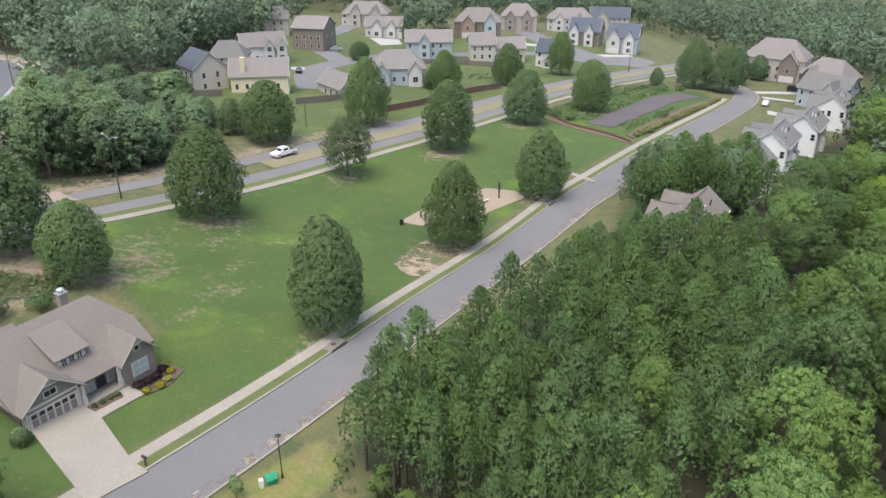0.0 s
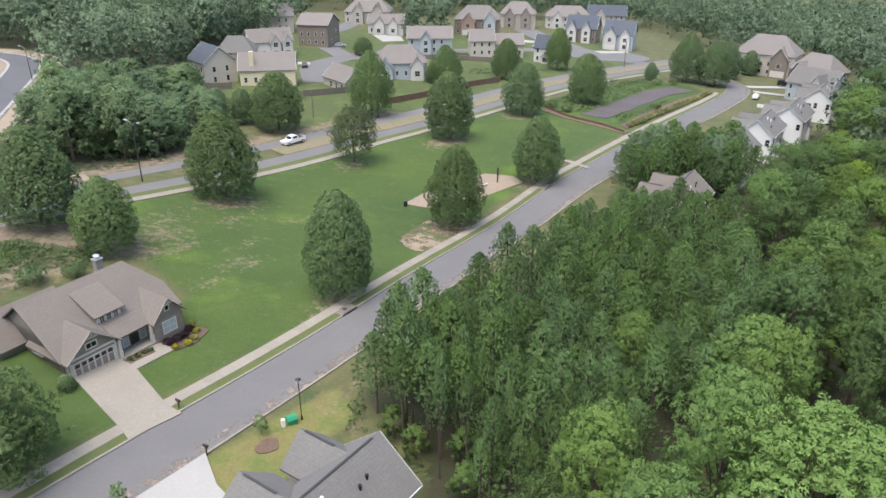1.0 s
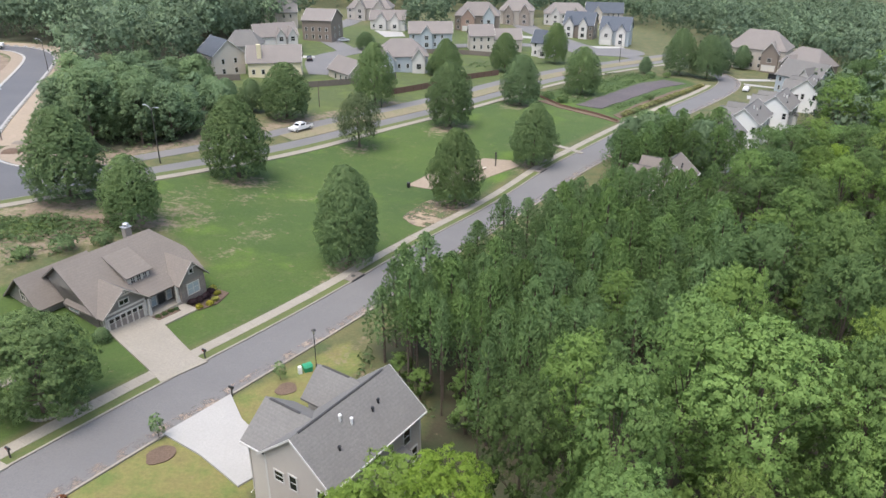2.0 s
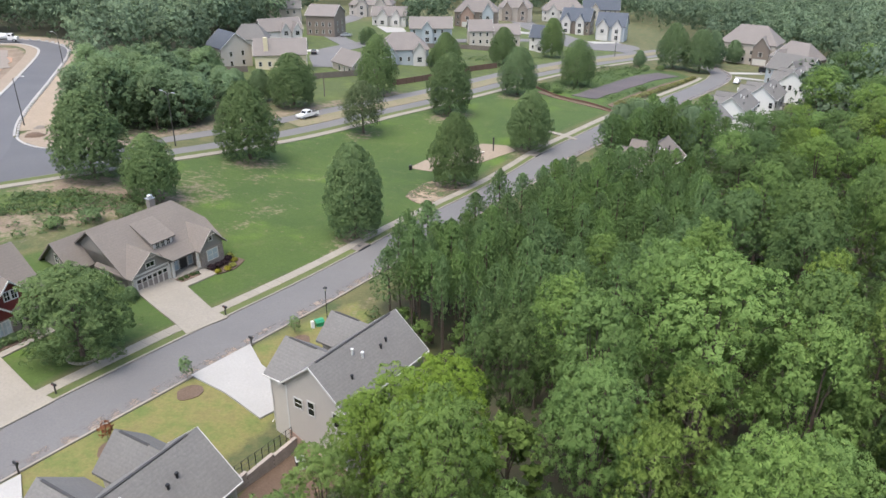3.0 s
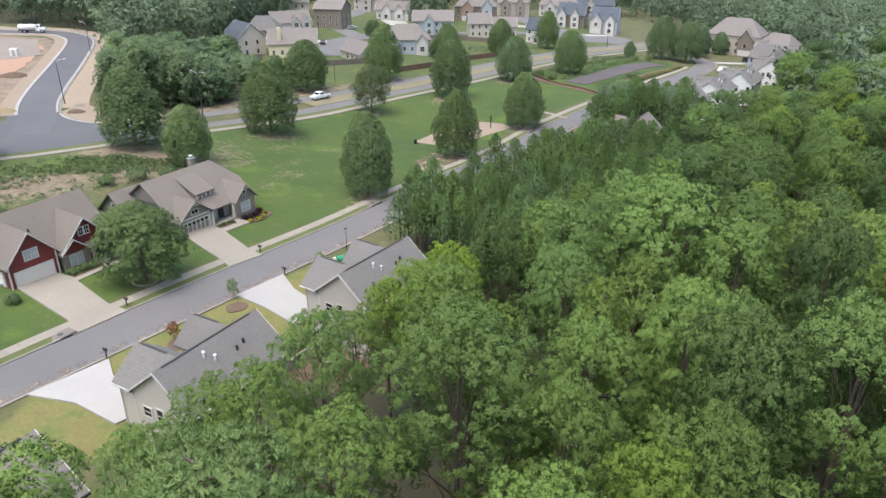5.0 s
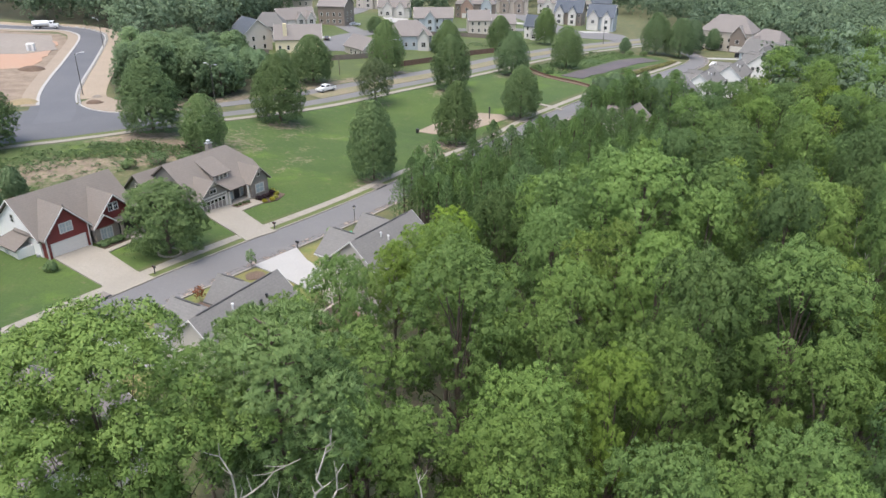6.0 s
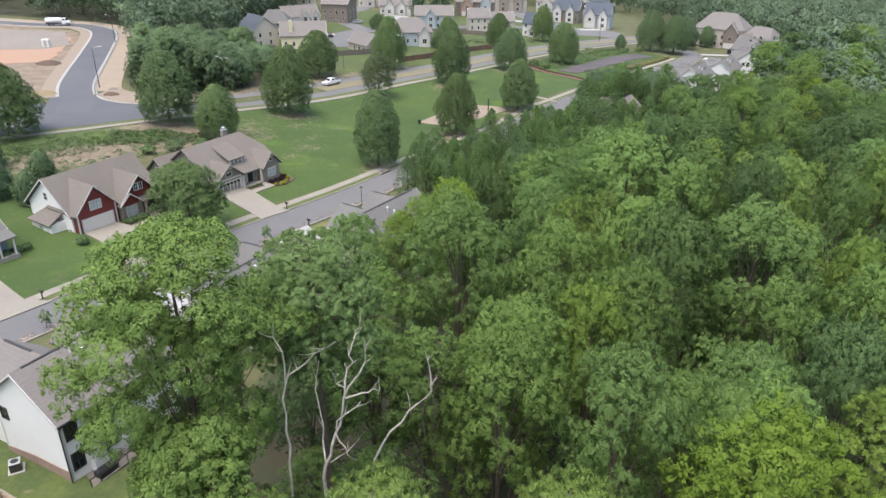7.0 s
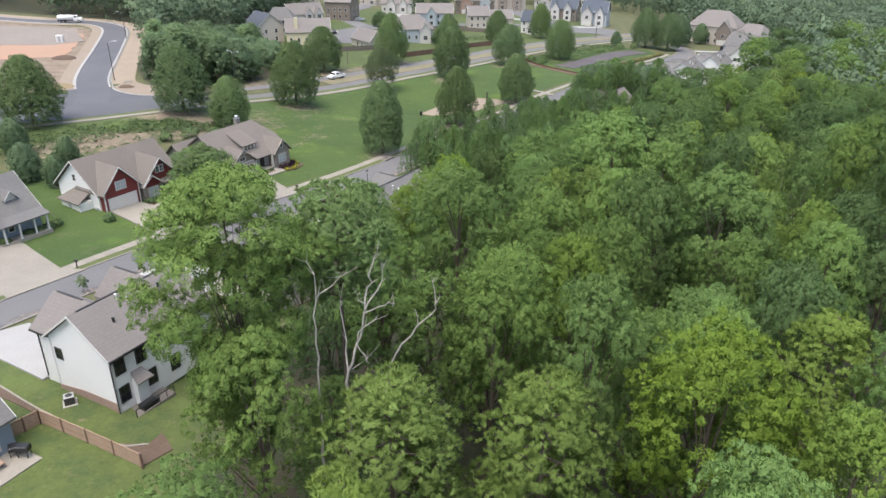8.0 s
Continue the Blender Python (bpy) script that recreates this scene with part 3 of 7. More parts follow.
stone_line = smooth_line(offset_line(NEW_STREET[8:], 4.55), 1.9)
stone = Geo().box(-0.55, 0.55, -0.22, 0.22, 0.0, 0.34, 0.03).mesh("kerb_stone", NEW_CONCRETE)
for (xa, ya), (xb, yb) in zip(stone_line[:60], stone_line[1:]):
    part("kerb_stone", stone, NEW_CONCRETE, new_kerb).matrix_local = pose(xa, ya, float(land(xa, ya)) + 0.05, 0, 0, math.degrees(math.atan2(yb - ya, xb - xa)))
setting("site_walk", ribbon(NEW_STREET[8:], -7.5, -4.4, 0.1, 2), SAND, "pale sandy verge of the building site", "bare earth")
kerb_line("corner_kerb", smooth_line([(-84.4, 113.4), (-82.0, 110.3), (-78.2, 107.2), (-73.0, 104.9), (-67.0, 104.8)], 1.0), -0.45, 0.45, 0.2, NEW_CONCRETE)
setting("corner_bank", patch([(-84.6, 114.4), (-81.8, 110.8), (-78.0, 107.8), (-73.0, 105.5), (-67.0, 105.3), (-58.5, 109.5), (-63, 113), (-72, 116), (-79, 119.5), (-83.4, 124)], 0.12, 1.2, 0.5), SAND, "dusty bare earth at the street corner", "bare earth")
setting("site_bank", ribbon(NEW_STREET[10:], 4.4, 10.5, 0.1, 3), SAND, "sandy bank beside the new street", "bare earth")
setting("clay_pad", patch([(-113, 150), (-119, 172), (-125, 190), (-150, 194), (-185, 190), (-185, 140), (-130, 138)], 0.1, 3.0, 1.5), CLAY, "levelled red clay building pad", "bare earth")
setting("graded_bank", patch([(-165, 196), (-132, 200), (-119, 176), (-124, 167), (-138, 161), (-172, 160)], 0.16, 3.0, 0.8), GRADED, "grey graded dirt bank of the building site", "bare earth")
for nm, ln_, a, b in (("court_road", COURT, -4.2, 4.2), ("court_road_north", COURT_B, -6, 6), ("court_road_west", COURT_C, -4, 4)):
    setting(nm, ribbon(ln_, a, b, 0.1, 3), ASPHALT, "grey asphalt cul-de-sac street", "road")
setting("cul_de_sac", patch(blob(66, 288, 17, 13, 0.3), 0.12, 3.0), ASPHALT, "wide asphalt turning circle", "road")


# ---- houses ----
def roof_geo(x0, x1, y0, y1, ze, zr, hip0=0.0, hip1=0.0, th=0.22, along="x", skew=0.5):
    """A gabled or hipped roof: ridge along x or y, eaves at ze, thickness th."""
    if along == "y":
        g = roof_geo(y0, y1, x0, x1, ze, zr, hip0, hip1, th, "x", skew)
        g.v = [(y, x, z) for x, y, z in g.v]
        g.f = [f[::-1] for f in g.f]
        return g
    g = Geo()
    ym = y0 + (y1 - y0) * skew
    a, b = (x0 + hip0, ym, zr), (x1 - hip1, ym, zr)
    g.slab([(x0, y0, ze), (x1, y0, ze), b, a], th)
    g.slab([(x1, y1, ze), (x0, y1, ze), a, b], th)
    if hip0:
        g.slab([(x0, y1, ze), (x0, y0, ze), a], th)
    if hip1:
        g.slab([(x1, y0, ze), (x1, y1, ze), b], th)
    return g


def gable_wall(x0, x1, y0, y1, zb, ze, zr, oh, th=0.22, along="x"):
    """A closed body under a gabled roof whose edges hang oh beyond the walls."""
    if along == "x":
        lo, hi = y0, y1
    else:
        lo, hi = x0, x1
    half = (hi - lo) / 2 + oh
    zw = ze + (zr - ze) * oh / half - th - 0.02
    prof = [(lo, zb), (hi, zb), (hi, zw), ((lo + hi) / 2, zr - th - 0.02), (lo, zw)]
    return Geo().prism(prof, along, *((x0, x1) if along == "x" else (y0, y1)))


FACES = {"front": ((1, 0), (0, -1)), "back": ((-1, 0), (0, 1)), "left": ((0, -1), (-1, 0)), "right": ((0, 1), (1, 0))}


def on_face(face, plane, u, z, pts):
    """Points (along, out, up) about (u, z) on a wall face at the plane."""
    (ux, uy), (nx, ny) = FACES[face]
    out = []
    for a, o, h in pts:
        if face in ("front", "back"):
            out.append((u + a * ux, plane + o * ny, z + h))
        else:
            out.append((plane + o * nx, u + a * uy, z + h))
    return out


def face_box(g, face, plane, u, z, a0, a1, o0, o1, h0, h1):
    p = on_face(face, plane, u, z, [(a0, o0, h0), (a1, o1, h1)])
    (xa, ya, za), (xb, yb, zb) = p
    return g.box(min(xa, xb), max(xa, xb), min(ya, yb), max(ya, yb), za, zb)


def window(house, face, plane, u, z, w, h, trim=TRIM, pane=GLASS, bars=(1, 1), shutters=None, head=0.1):
    """A sash window: a ring of trim boards proud of the wall, glazing bars, a pane behind them, set from its sill's middle."""
    t = 0.1
    g = Geo()
    inner = [(-w / 2, 0), (w / 2, 0), (w / 2, h), (-w / 2, h)]
    outer = [(-w / 2 - t - 0.03, -t), (w / 2 + t + 0.03, -t), (w / 2 + t + 0.03, h + t), (-w / 2 - t - 0.03, h + t)]
    for o in (0.0, 0.07):
        for ring in (inner, outer):
            g.v += on_face(face, plane, u, z, [(a, o, b) for a, b in ring])
    for i in range(4):
        j = (i + 1) % 4
        g.f += [(8 + i, 8 + j, 12 + j, 12 + i), (4 + i, 4 + j, 12 + j, 12 + i), (i, j, 8 + j, 8 + i), (i, j, 4 + j, 4 + i)]
    win = part("window", g, trim, house)
    part("pane", face_box(Geo(), face, plane, u, z, -w / 2, w / 2, 0.0, 0.022, 0, h), pane, win)
    if bars[0] or bars[1]:
        b = 0.028
        if bars[0] and bars[1]:
            prof = [(-b, 0), (b, 0), (b, h / 2 - b), (w / 2, h / 2 - b), (w / 2, h / 2 + b), (b, h / 2 + b), (b, h), (-b, h), (-b, h / 2 + b), (-w / 2, h / 2 + b), (-w / 2, h / 2 - b), (-b, h / 2 - b)]
        elif bars[0]:
            prof = [(-b, 0), (b, 0), (b, h), (-b, h)]
        else:
            prof = [(-w / 2, h / 2 - b), (w / 2, h / 2 - b), (w / 2, h / 2 + b), (-w / 2, h / 2 + b)]
        c, n = Geo(), len(prof)
        for o in (0.02, 0.05):
            c.v += on_face(face, plane, u, z, [(a, o, q) for a, q in prof])
        c.f = [tuple(range(n, 2 * n))] + [(i, (i + 1) % n, n + (i + 1) % n, n + i) for i in range(n)]
        part("glazing_bar", c, trim, win)
    if shutters:
        for s in (-1, 1):
            a = s * (w / 2 + t + 0.24)
            part("shutter", face_box(Geo(), face, plane, u, z, a - 0.2, a + 0.2, 0, 0.05, -0.05, h + 0.05), shutters, win)
    return win


def ridge_vent(house, x0, x1, y, z, along="x"):
    g = Geo()
    g.box(x0, x1, y - 0.11, y + 0.11, z - 0.06, z + 0.025, 0.02) if along == "x" else g.box(y - 0.11, y + 0.11, x0, x1, z - 0.06, z + 0.025, 0.02)
    part("ridge_vent", g, DARK, house, "dark ridge vent strip")


def pipe_vent(house, x, y, z, mat=DARK, tall=0.35, r=0.09):
    part("roof_vent", Geo().tube([(x, y, z - 0.2), (x, y, z + tall), (x, y, z + tall + 0.02), (x, y, z + tall + 0.12)], [r, r, r * 1.7, r * 1.3], 8), mat, house)


def gable_trim(house, face, plane, lo, hi, ze, zr, oh, trim, w=0.22):
    """Rake boards along both slopes of a gable, proud of the roof's edge."""
    m = (lo + hi) / 2
    for a, b in ((lo - oh, m), (hi + oh, m)):
        g = Geo()
        pts = []
        for o in (0.0, 0.06):
            for u, z in ((a, ze), (b, zr), (b, zr - w), (a, ze - w)):
                pts.append(on_face(face, plane, u, 0, [(0, o, z)])[0])
        k = len(g.v)
        g.v += pts
        g.f += [(0, 1, 2, 3), (7, 6, 5, 4), (0, 4, 5, 1), (1, 5, 6, 2), (2, 6, 7, 3), (3, 7, 4, 0)]
        part("rake_board", g, trim, house)


def garage_door(house, face, plane, u, z, w, h, mat, trim, panels=6, lights=True):
    g = Geo()
    face_box(g, face, plane, u, z, -w / 2 - 0.16, -w / 2, 0, 0.07, 0, h + 0.16)
    face_box(g, face, plane, u, z, w / 2, w / 2 + 0.16, 0, 0.07, 0, h + 0.16)
    face_box(g, face, plane, u, z, -w / 2, w / 2, 0, 0.07, h, h + 0.16)
    d = part("garage_door", g, trim, house, "pale trimmed double garage door")
    part("door_panel", face_box(Geo(), face, plane, u, z, -w / 2, w / 2, 0, 0.02, 0, h), mat, d)
    if lights:
        for i in range(panels):
            a0 = -w / 2 + w * i / panels
            a1 = -w / 2 + w * (i + 1) / panels
            b = Geo()
            face_box(b, face, plane, u, z, a0 + 0.02, a0 + 0.09, 0.02, 0.05, 0.05, h - 0.05)
            face_box(b, face, plane, u, z, a1 - 0.09, a1 - 0.02, 0.02, 0.05, 0.05, h - 0.05)
            face_box(b, face, plane, u, z, a0 + 0.09, a1 - 0.09, 0.02, 0.05, h * 0.72, h * 0.72 + 0.07)
            face_box(b, face, plane, u, z, a0 + 0.09, a1 - 0.09, 0.02, 0.05, 0.05, 0.12)
            part("door_batten", b, trim, d)
            part("door_light", face_box(Geo(), face, plane, u, z, a0 + 0.13, a1 - 0.13, 0.02, 0.03, h * 0.75, h - 0.1), GLASS, d)
    else:
        for i in range(1, 4):
            part("door_groove", face_box(Geo(), face, plane, u, z, -w / 2, w / 2, 0.02, 0.026, h * i / 4 - 0.015, h * i / 4 + 0.015), trim, d)


def downspout(house, pts, mat=TRIM):
    part("downspout", Geo().tube(pts, [0.055] * len(pts), 6), mat, house)


def columns(house, spots, z0, z1, mat, r=0.14, base=0.0):
    for x, y in spots:
        g = Geo().box(x - r * 1.3, x + r * 1.3, y - r * 1.3, y + r * 1.3, z0, z0 + max(0.2, base), 0.02)
        g.box(x - r, x + r, y - r, y + r, z0 + max(0.2, base), z1)
        part("porch_column", g, mat, house)


def craftsman_house():
    """The grey bungalow with two front gables, a shed dormer and a porch."""
    h = thing("house", -39.40, 55.66, -0.60, 57.0, "grey sided bungalow with taupe shingle roof and front gables", "house")
    W = GREY_SIDING
    zb = -1.2
    ym, zk, yk = 7.35, 4.9, 3.0
    part("wall", Geo().prism([(1.2, zb), (13.6, zb), (13.6, 2.75), (2 * ym - yk - 0.5, zk - 0.3), (yk + 0.5, zk - 0.3), (1.2, 2.75)], "x", -0.1, 14.6), W, h)
    part("wall", gable_wall(-0.1, 10.0, 1.2, 13.6, zb, 2.75, 7.5, 0.5), W, h)
    part("wall", gable_wall(0.0, 5.4, 0.0, 7.0, zb, 2.75, 5.3, 0.6, along="y"), W, h)
    part("wall", gable_wall(10.1, 13.9, -0.6, 7.0, zb, 2.75, 5.2, 0.5, along="y"), W, h)
    part("wall", gable_wall(-2.9, 5.0, 8.2, 14.6, zb, 2.75, 5.9, 0.5), W, h)
    part("stone_base", Geo().box(10.05, 13.95, -0.64, 1.5, zb, 2.62), STONE, h, "stacked stone front of the gable wing")
    # the main roof, its far end clipped by a small hip
    yk = 0.6 + (zk - 2.75) / (7.6 - 2.75) * (ym - 0.6)
    part("roof", Geo().slab([(-0.7, 0.6, 2.75), (15.0, 0.6, 2.75), (15.0, yk, zk), (12.5, ym, 7.6), (-0.7, ym, 7.6)], 0.22), ROOF_TAUPE, h)
    part("roof", Geo().slab([(-0.7, ym, 7.6), (12.5, ym, 7.6), (15.0, 14.7 - yk, zk), (15.0, 14.1, 2.75), (-0.7, 14.1, 2.75)], 0.22), ROOF_TAUPE, h)
    part("roof", Geo().slab([(15.0, yk, zk), (15.0, 14.7 - yk, zk), (12.5, ym, 7.6)], 0.22), ROOF_TAUPE, h, "clipped hip at the roof's end")
    part("roof", roof_geo(-0.6, 6.0, -0.55, 7.2, 2.75, 5.4, along="y"), ROOF_TAUPE, h, "garage gable roof")
    part("roof", roof_geo(9.6, 14.4, -1.1, 7.0, 2.75, 5.3, along="y"), ROOF_TAUPE, h, "front gable roof")
    part("roof", roof_geo(-3.5, 6.0, 7.7, 15.1, 2.75, 6.0), ROOF_TAUPE, h, "rear wing roof")
    part("roof", Geo().slab([(5.4, -0.2, 2.75), (10.2, -0.2, 2.75), (10.2, 2.6, 4.05), (5.4, 2.6, 4.05)], 0.2), ROOF_TAUPE, h, "porch roof")
    # shed dormer
    part("dormer", Geo().prism([(2.5, 3.2), (2.5, 5.05), (6.6, 6.5), (6.6, 3.2)], "x", 5.2, 8.2), W, h, "shed dormer with three windows")
    part("roof", Geo().slab([(4.8, 2.05, 5.0), (8.6, 2.05, 5.0), (8.6, 7.2, 7.25), (4.8, 7.2, 7.25)], 0.16), ROOF_TAUPE, h, "shed dormer roof")
    part("dormer_board", Geo().box(5.2, 8.2, 2.42, 2.5, 3.7, 4.85), CREAM_TRIM, h)
    for i in range(3):
        window(h, "front", 2.42, 5.85 + 0.85 * i, 3.95, 0.5, 0.75, CREAM_TRIM, GLASS, (1, 1))
    gable_trim(h, "front", -0.55, 0.0, 5.4, 2.75, 5.4, 0.6, GREIGE_TRIM, 0.14)
    gable_trim(h, "front", -1.1, 10.1, 13.9, 2.75, 5.3, 0.5, GREIGE_TRIM, 0.14)
    part("frieze_board", Geo().box(-0.03, 5.43, -0.05, 0.0, 2.62, 2.86), CREAM_TRIM, h)
    for gx, gy, gz in ((2.7, -0.58, 5.28), (12.0, -1.13, 5.18)):
        tr = part("gable_truss", Geo().box(gx - 0.72, gx + 0.72, gy, gy + 0.1, gz - 0.68, gz - 0.56), GREIGE_TRIM, h, "pale timber truss in the gable peak")
        part("king_post", Geo().box(gx - 0.06, gx + 0.06, gy + 0.01, gy + 0.09, gz - 0.56, gz - 0.06), GREIGE_TRIM, tr)
        for sd in (-1, 1):
            part("strut", Geo().tube([(gx + sd * 0.5, gy + 0.05, gz - 0.56), (gx + sd * 0.08, gy + 0.05, gz - 0.24)], [0.045, 0.045], 4), GREIGE_TRIM, tr)
    part("corner_board", Geo().box(-0.04, 0.14, -0.04, 0.14, zb, 2.7), CREAM_TRIM, h)
    part("corner_board", Geo().box(5.26, 5.44, -0.04, 0.14, zb, 2.7), CREAM_TRIM, h)
    garage_door(h, "front", 0.0, 2.7, 0.0, 4.7, 2.15, DOOR_GREY, CREAM_TRIM, 6)
    window(h, "front", 0.0, 2.7, 3.25, 1.15, 0.6, CREAM_TRIM, GLASS, (1, 0))
    window(h, "front", -0.64, 12.0, 0.75, 1.7, 1.45, CREAM_TRIM, BLIND_GLASS, (1, 1))
    window(h, "front", -0.6, 12.0, 3.55, 0.5, 0.55, CREAM_TRIM, GLASS, (0, 0))
    for u in (6.3, 7.3, 9.6):
        window(h, "front", 1.2, u, 0.5, 0.65, 1.5, CREAM_TRIM, BLIND_GLASS, (0, 1))
    part("front_door", face_box(Geo(), "front", 1.2, 8.45, 0.1, -0.5, 0.5, 0, 0.05, 0, 2.1), BLACK, h, "dark front door")
    columns(h, ((5.75, -0.1), (9.75, -0.3)), 0.3, 2.6, CREAM_TRIM, 0.15, 0.9)
    part("porch_floor", Geo().box(5.44, 10.04, -0.62, 1.2, -0.9, 0.3), CONCRETE, h)
    # chimney with a metal cap
    part("chimney", Geo().box(10.35, 11.25, 9.2, 10.0, 4.0, 7.9), W, h, "boxed chimney with metal cap")
    part("chimney_cap", Geo().box(10.25, 11.35, 9.1, 10.1, 7.9, 8.0).tube([(10.8, 9.6, 7.95), (10.8, 9.6, 8.35)], [0.26, 0.26], 10).tube([(10.8, 9.6, 8.38), (10.8, 9.6, 8.52)], [0.42, 0.18], 10), GALV, h)
    # side windows on the rear wing
    window(h, "left", -2.9, 11.4, 3.0, 0.8, 1.2, CREAM_TRIM, GLASS, (1, 1))
    for u in (9.6, 11.6, 13.2):
        window(h, "left", -2.9, u, 0.2, 0.7, 1.4, CREAM_TRIM, GLASS, (1, 1))
    window(h, "left", -0.1, 6.0, 1.75, 1.8, 0.55, CREAM_TRIM, BLIND_GLASS, (2, 0))
    downspout(h, [(-0.1, 0.3, 2.6), (-0.12, 0.2, 2.2), (-0.12, 0.2, -0.8)], CREAM_TRIM)
    return h


def red_house():
    """The red and white house with two front gables."""
    h = thing("house", -54.4, 36.6, 1.05, 56.5, "house with barn red front gables, white side and taupe roof", "house")
    zb = -1.2
    part("wall", gable_wall(-0.2, 14.2, 0.6, 11.4, zb, 3.0, 7.6, 0.5), WHITE_SIDING, h)
    part("wall", gable_wall(0.0, 6.2, -0.6, 7.0, zb, 3.2, 6.9, 0.4, along="y"), RED_SIDING, h)
    part("wall", gable_wall(6.9, 13.4, -1.0, 6.0, zb, 2.8, 6.6, 0.5, along="y"), RED_SIDING, h)
    part("stone_front", Geo().box(6.84, 10.4, -1.06, 0.6, zb, 2.62), STONE, h, "grey stone and siding bay")
    part("roof", roof_geo(-0.7, 14.8, 0.0, 12.0, 3.0, 7.7), ROOF_TAUPE, h)
    part("roof", roof_geo(-0.45, 6.65, -1.0, 6.4, 3.2, 7.0, along="y"), ROOF_TAUPE, h, "garage gable roof")
    part("roof", roof_geo(6.4, 13.9, -1.5, 6.4, 2.75, 6.7, along="y"), ROOF_TAUPE, h, "entry gable roof")
    part("roof", roof_geo(6.3, 10.2, -1.6, 1.0, 2.6, 4.3, along="y"), ROOF_TAUPE, h, "lower bay gable roof")
    part("wall", gable_wall(6.7, 9.8, -1.12, 0.5, 2.3, 2.6, 4.2, 0.4, along="y"), RED_SIDING, h, "small red gable")
    part("roof", Geo().slab([(9.9, -2.1, 2.6), (13.9, -2.1, 2.6), (13.9, 0.4, 3.6), (9.9, 0.4, 3.6)], 0.18), ROOF_TAUPE, h, "porch roof")
    # flat dark panel before the wall, painted shade of the porch's depth
    part("porch_recess", Geo().box(10.42, 13.1, -1.06, -1.0, -0.2, 2.55), DARK, h)
    gable_trim(h, "front", -1.0, 0.0, 6.2, 3.2, 7.0, 0.4, TRIM)
    gable_trim(h, "front", -1.5, 6.9, 13.4, 2.75, 6.7, 0.5, TRIM)
    gable_trim(h, "front", -1.6, 6.7, 9.8, 2.6, 4.3, 0.4, TRIM)
    gable_trim(h, "left", -0.7, 0.6, 11.4, 3.0, 7.7, 0.6, TRIM)
    part("corner_board", Geo().box(-0.04, 0.14, -0.66, -0.5, zb, 3.4), TRIM, h)
    part("corner_board", Geo().box(6.06, 6.24, -0.66, -0.5, zb, 3.4), TRIM, h)
    garage_door(h, "front", -0.6, 3.1, 0.0, 4.8, 2.15, GARAGE_WHITE, TRIM, 4, False)
    for u in (2.65, 3.55):
        window(h, "front", -0.6, u, 3.35, 0.75, 1.25, TRIM, BLIND_GLASS, (1, 1))
    for u in (9.75, 10.55):
        window(h, "front", -1.0, u, 4.25, 0.55, 1.0, TRIM, GLASS, (1, 1))
    for u in (8.0, 8.9):
        window(h, "front", -1.06, u, 0.5, 0.75, 1.5, TRIM, BLIND_GLASS, (1, 1), None)
    window(h, "left", -0.2, 6.4, 4.3, 0.7, 1.0, TRIM, GLASS, (0, 1))
    columns(h, ((10.5, -1.8), (13.4, -1.8)), -0.1, 2.5, STONE, 0.17, 0.9)
    part("porch_floor", Geo().box(10.2, 13.8, -2.1, -1.0, -0.9, 0.0), CONCRETE, h)
    # lean-to bump-out on the white side
    part("bump_out", Geo().prism([(2.4, zb), (7.4, zb), (7.4, 1.85), (2.4, 1.85)], "x", -2.5, -0.2), WHITE_SIDING, h, "white side bump-out")
    part("roof", Geo().slab([(-2.9, 2.0, 1.95), (-2.9, 7.8, 1.95), (-0.2, 7.0, 3.0), (-0.2, 2.8, 3.0)][::-1], 0.16), ROOF_TAUPE, h, "bump-out hip roof")
    window(h, "left", -2.5, 5.0, 0.2, 0.7, 1.1, TRIM, BLIND_GLASS, (0, 1))
    part("plinth", Geo().box(-2.56, -0.2, 2.34, 7.46, zb, -0.15), BRICK, h, "brick plinth")
    part("plinth", Geo().box(-0.26, -0.2, 7.46, 11.4, zb, -0.15), BRICK, h)
    for x, y, z in ((3.2, 4.0, 5.95), (5.2, 3.0, 5.3)):
        pipe_vent(h, x, y, z)
    part("gas_meter", Geo().box(-0.55, -0.2, 1.2, 1.6, 0.1, 0.7, 0.03), GALV, h)
    return h


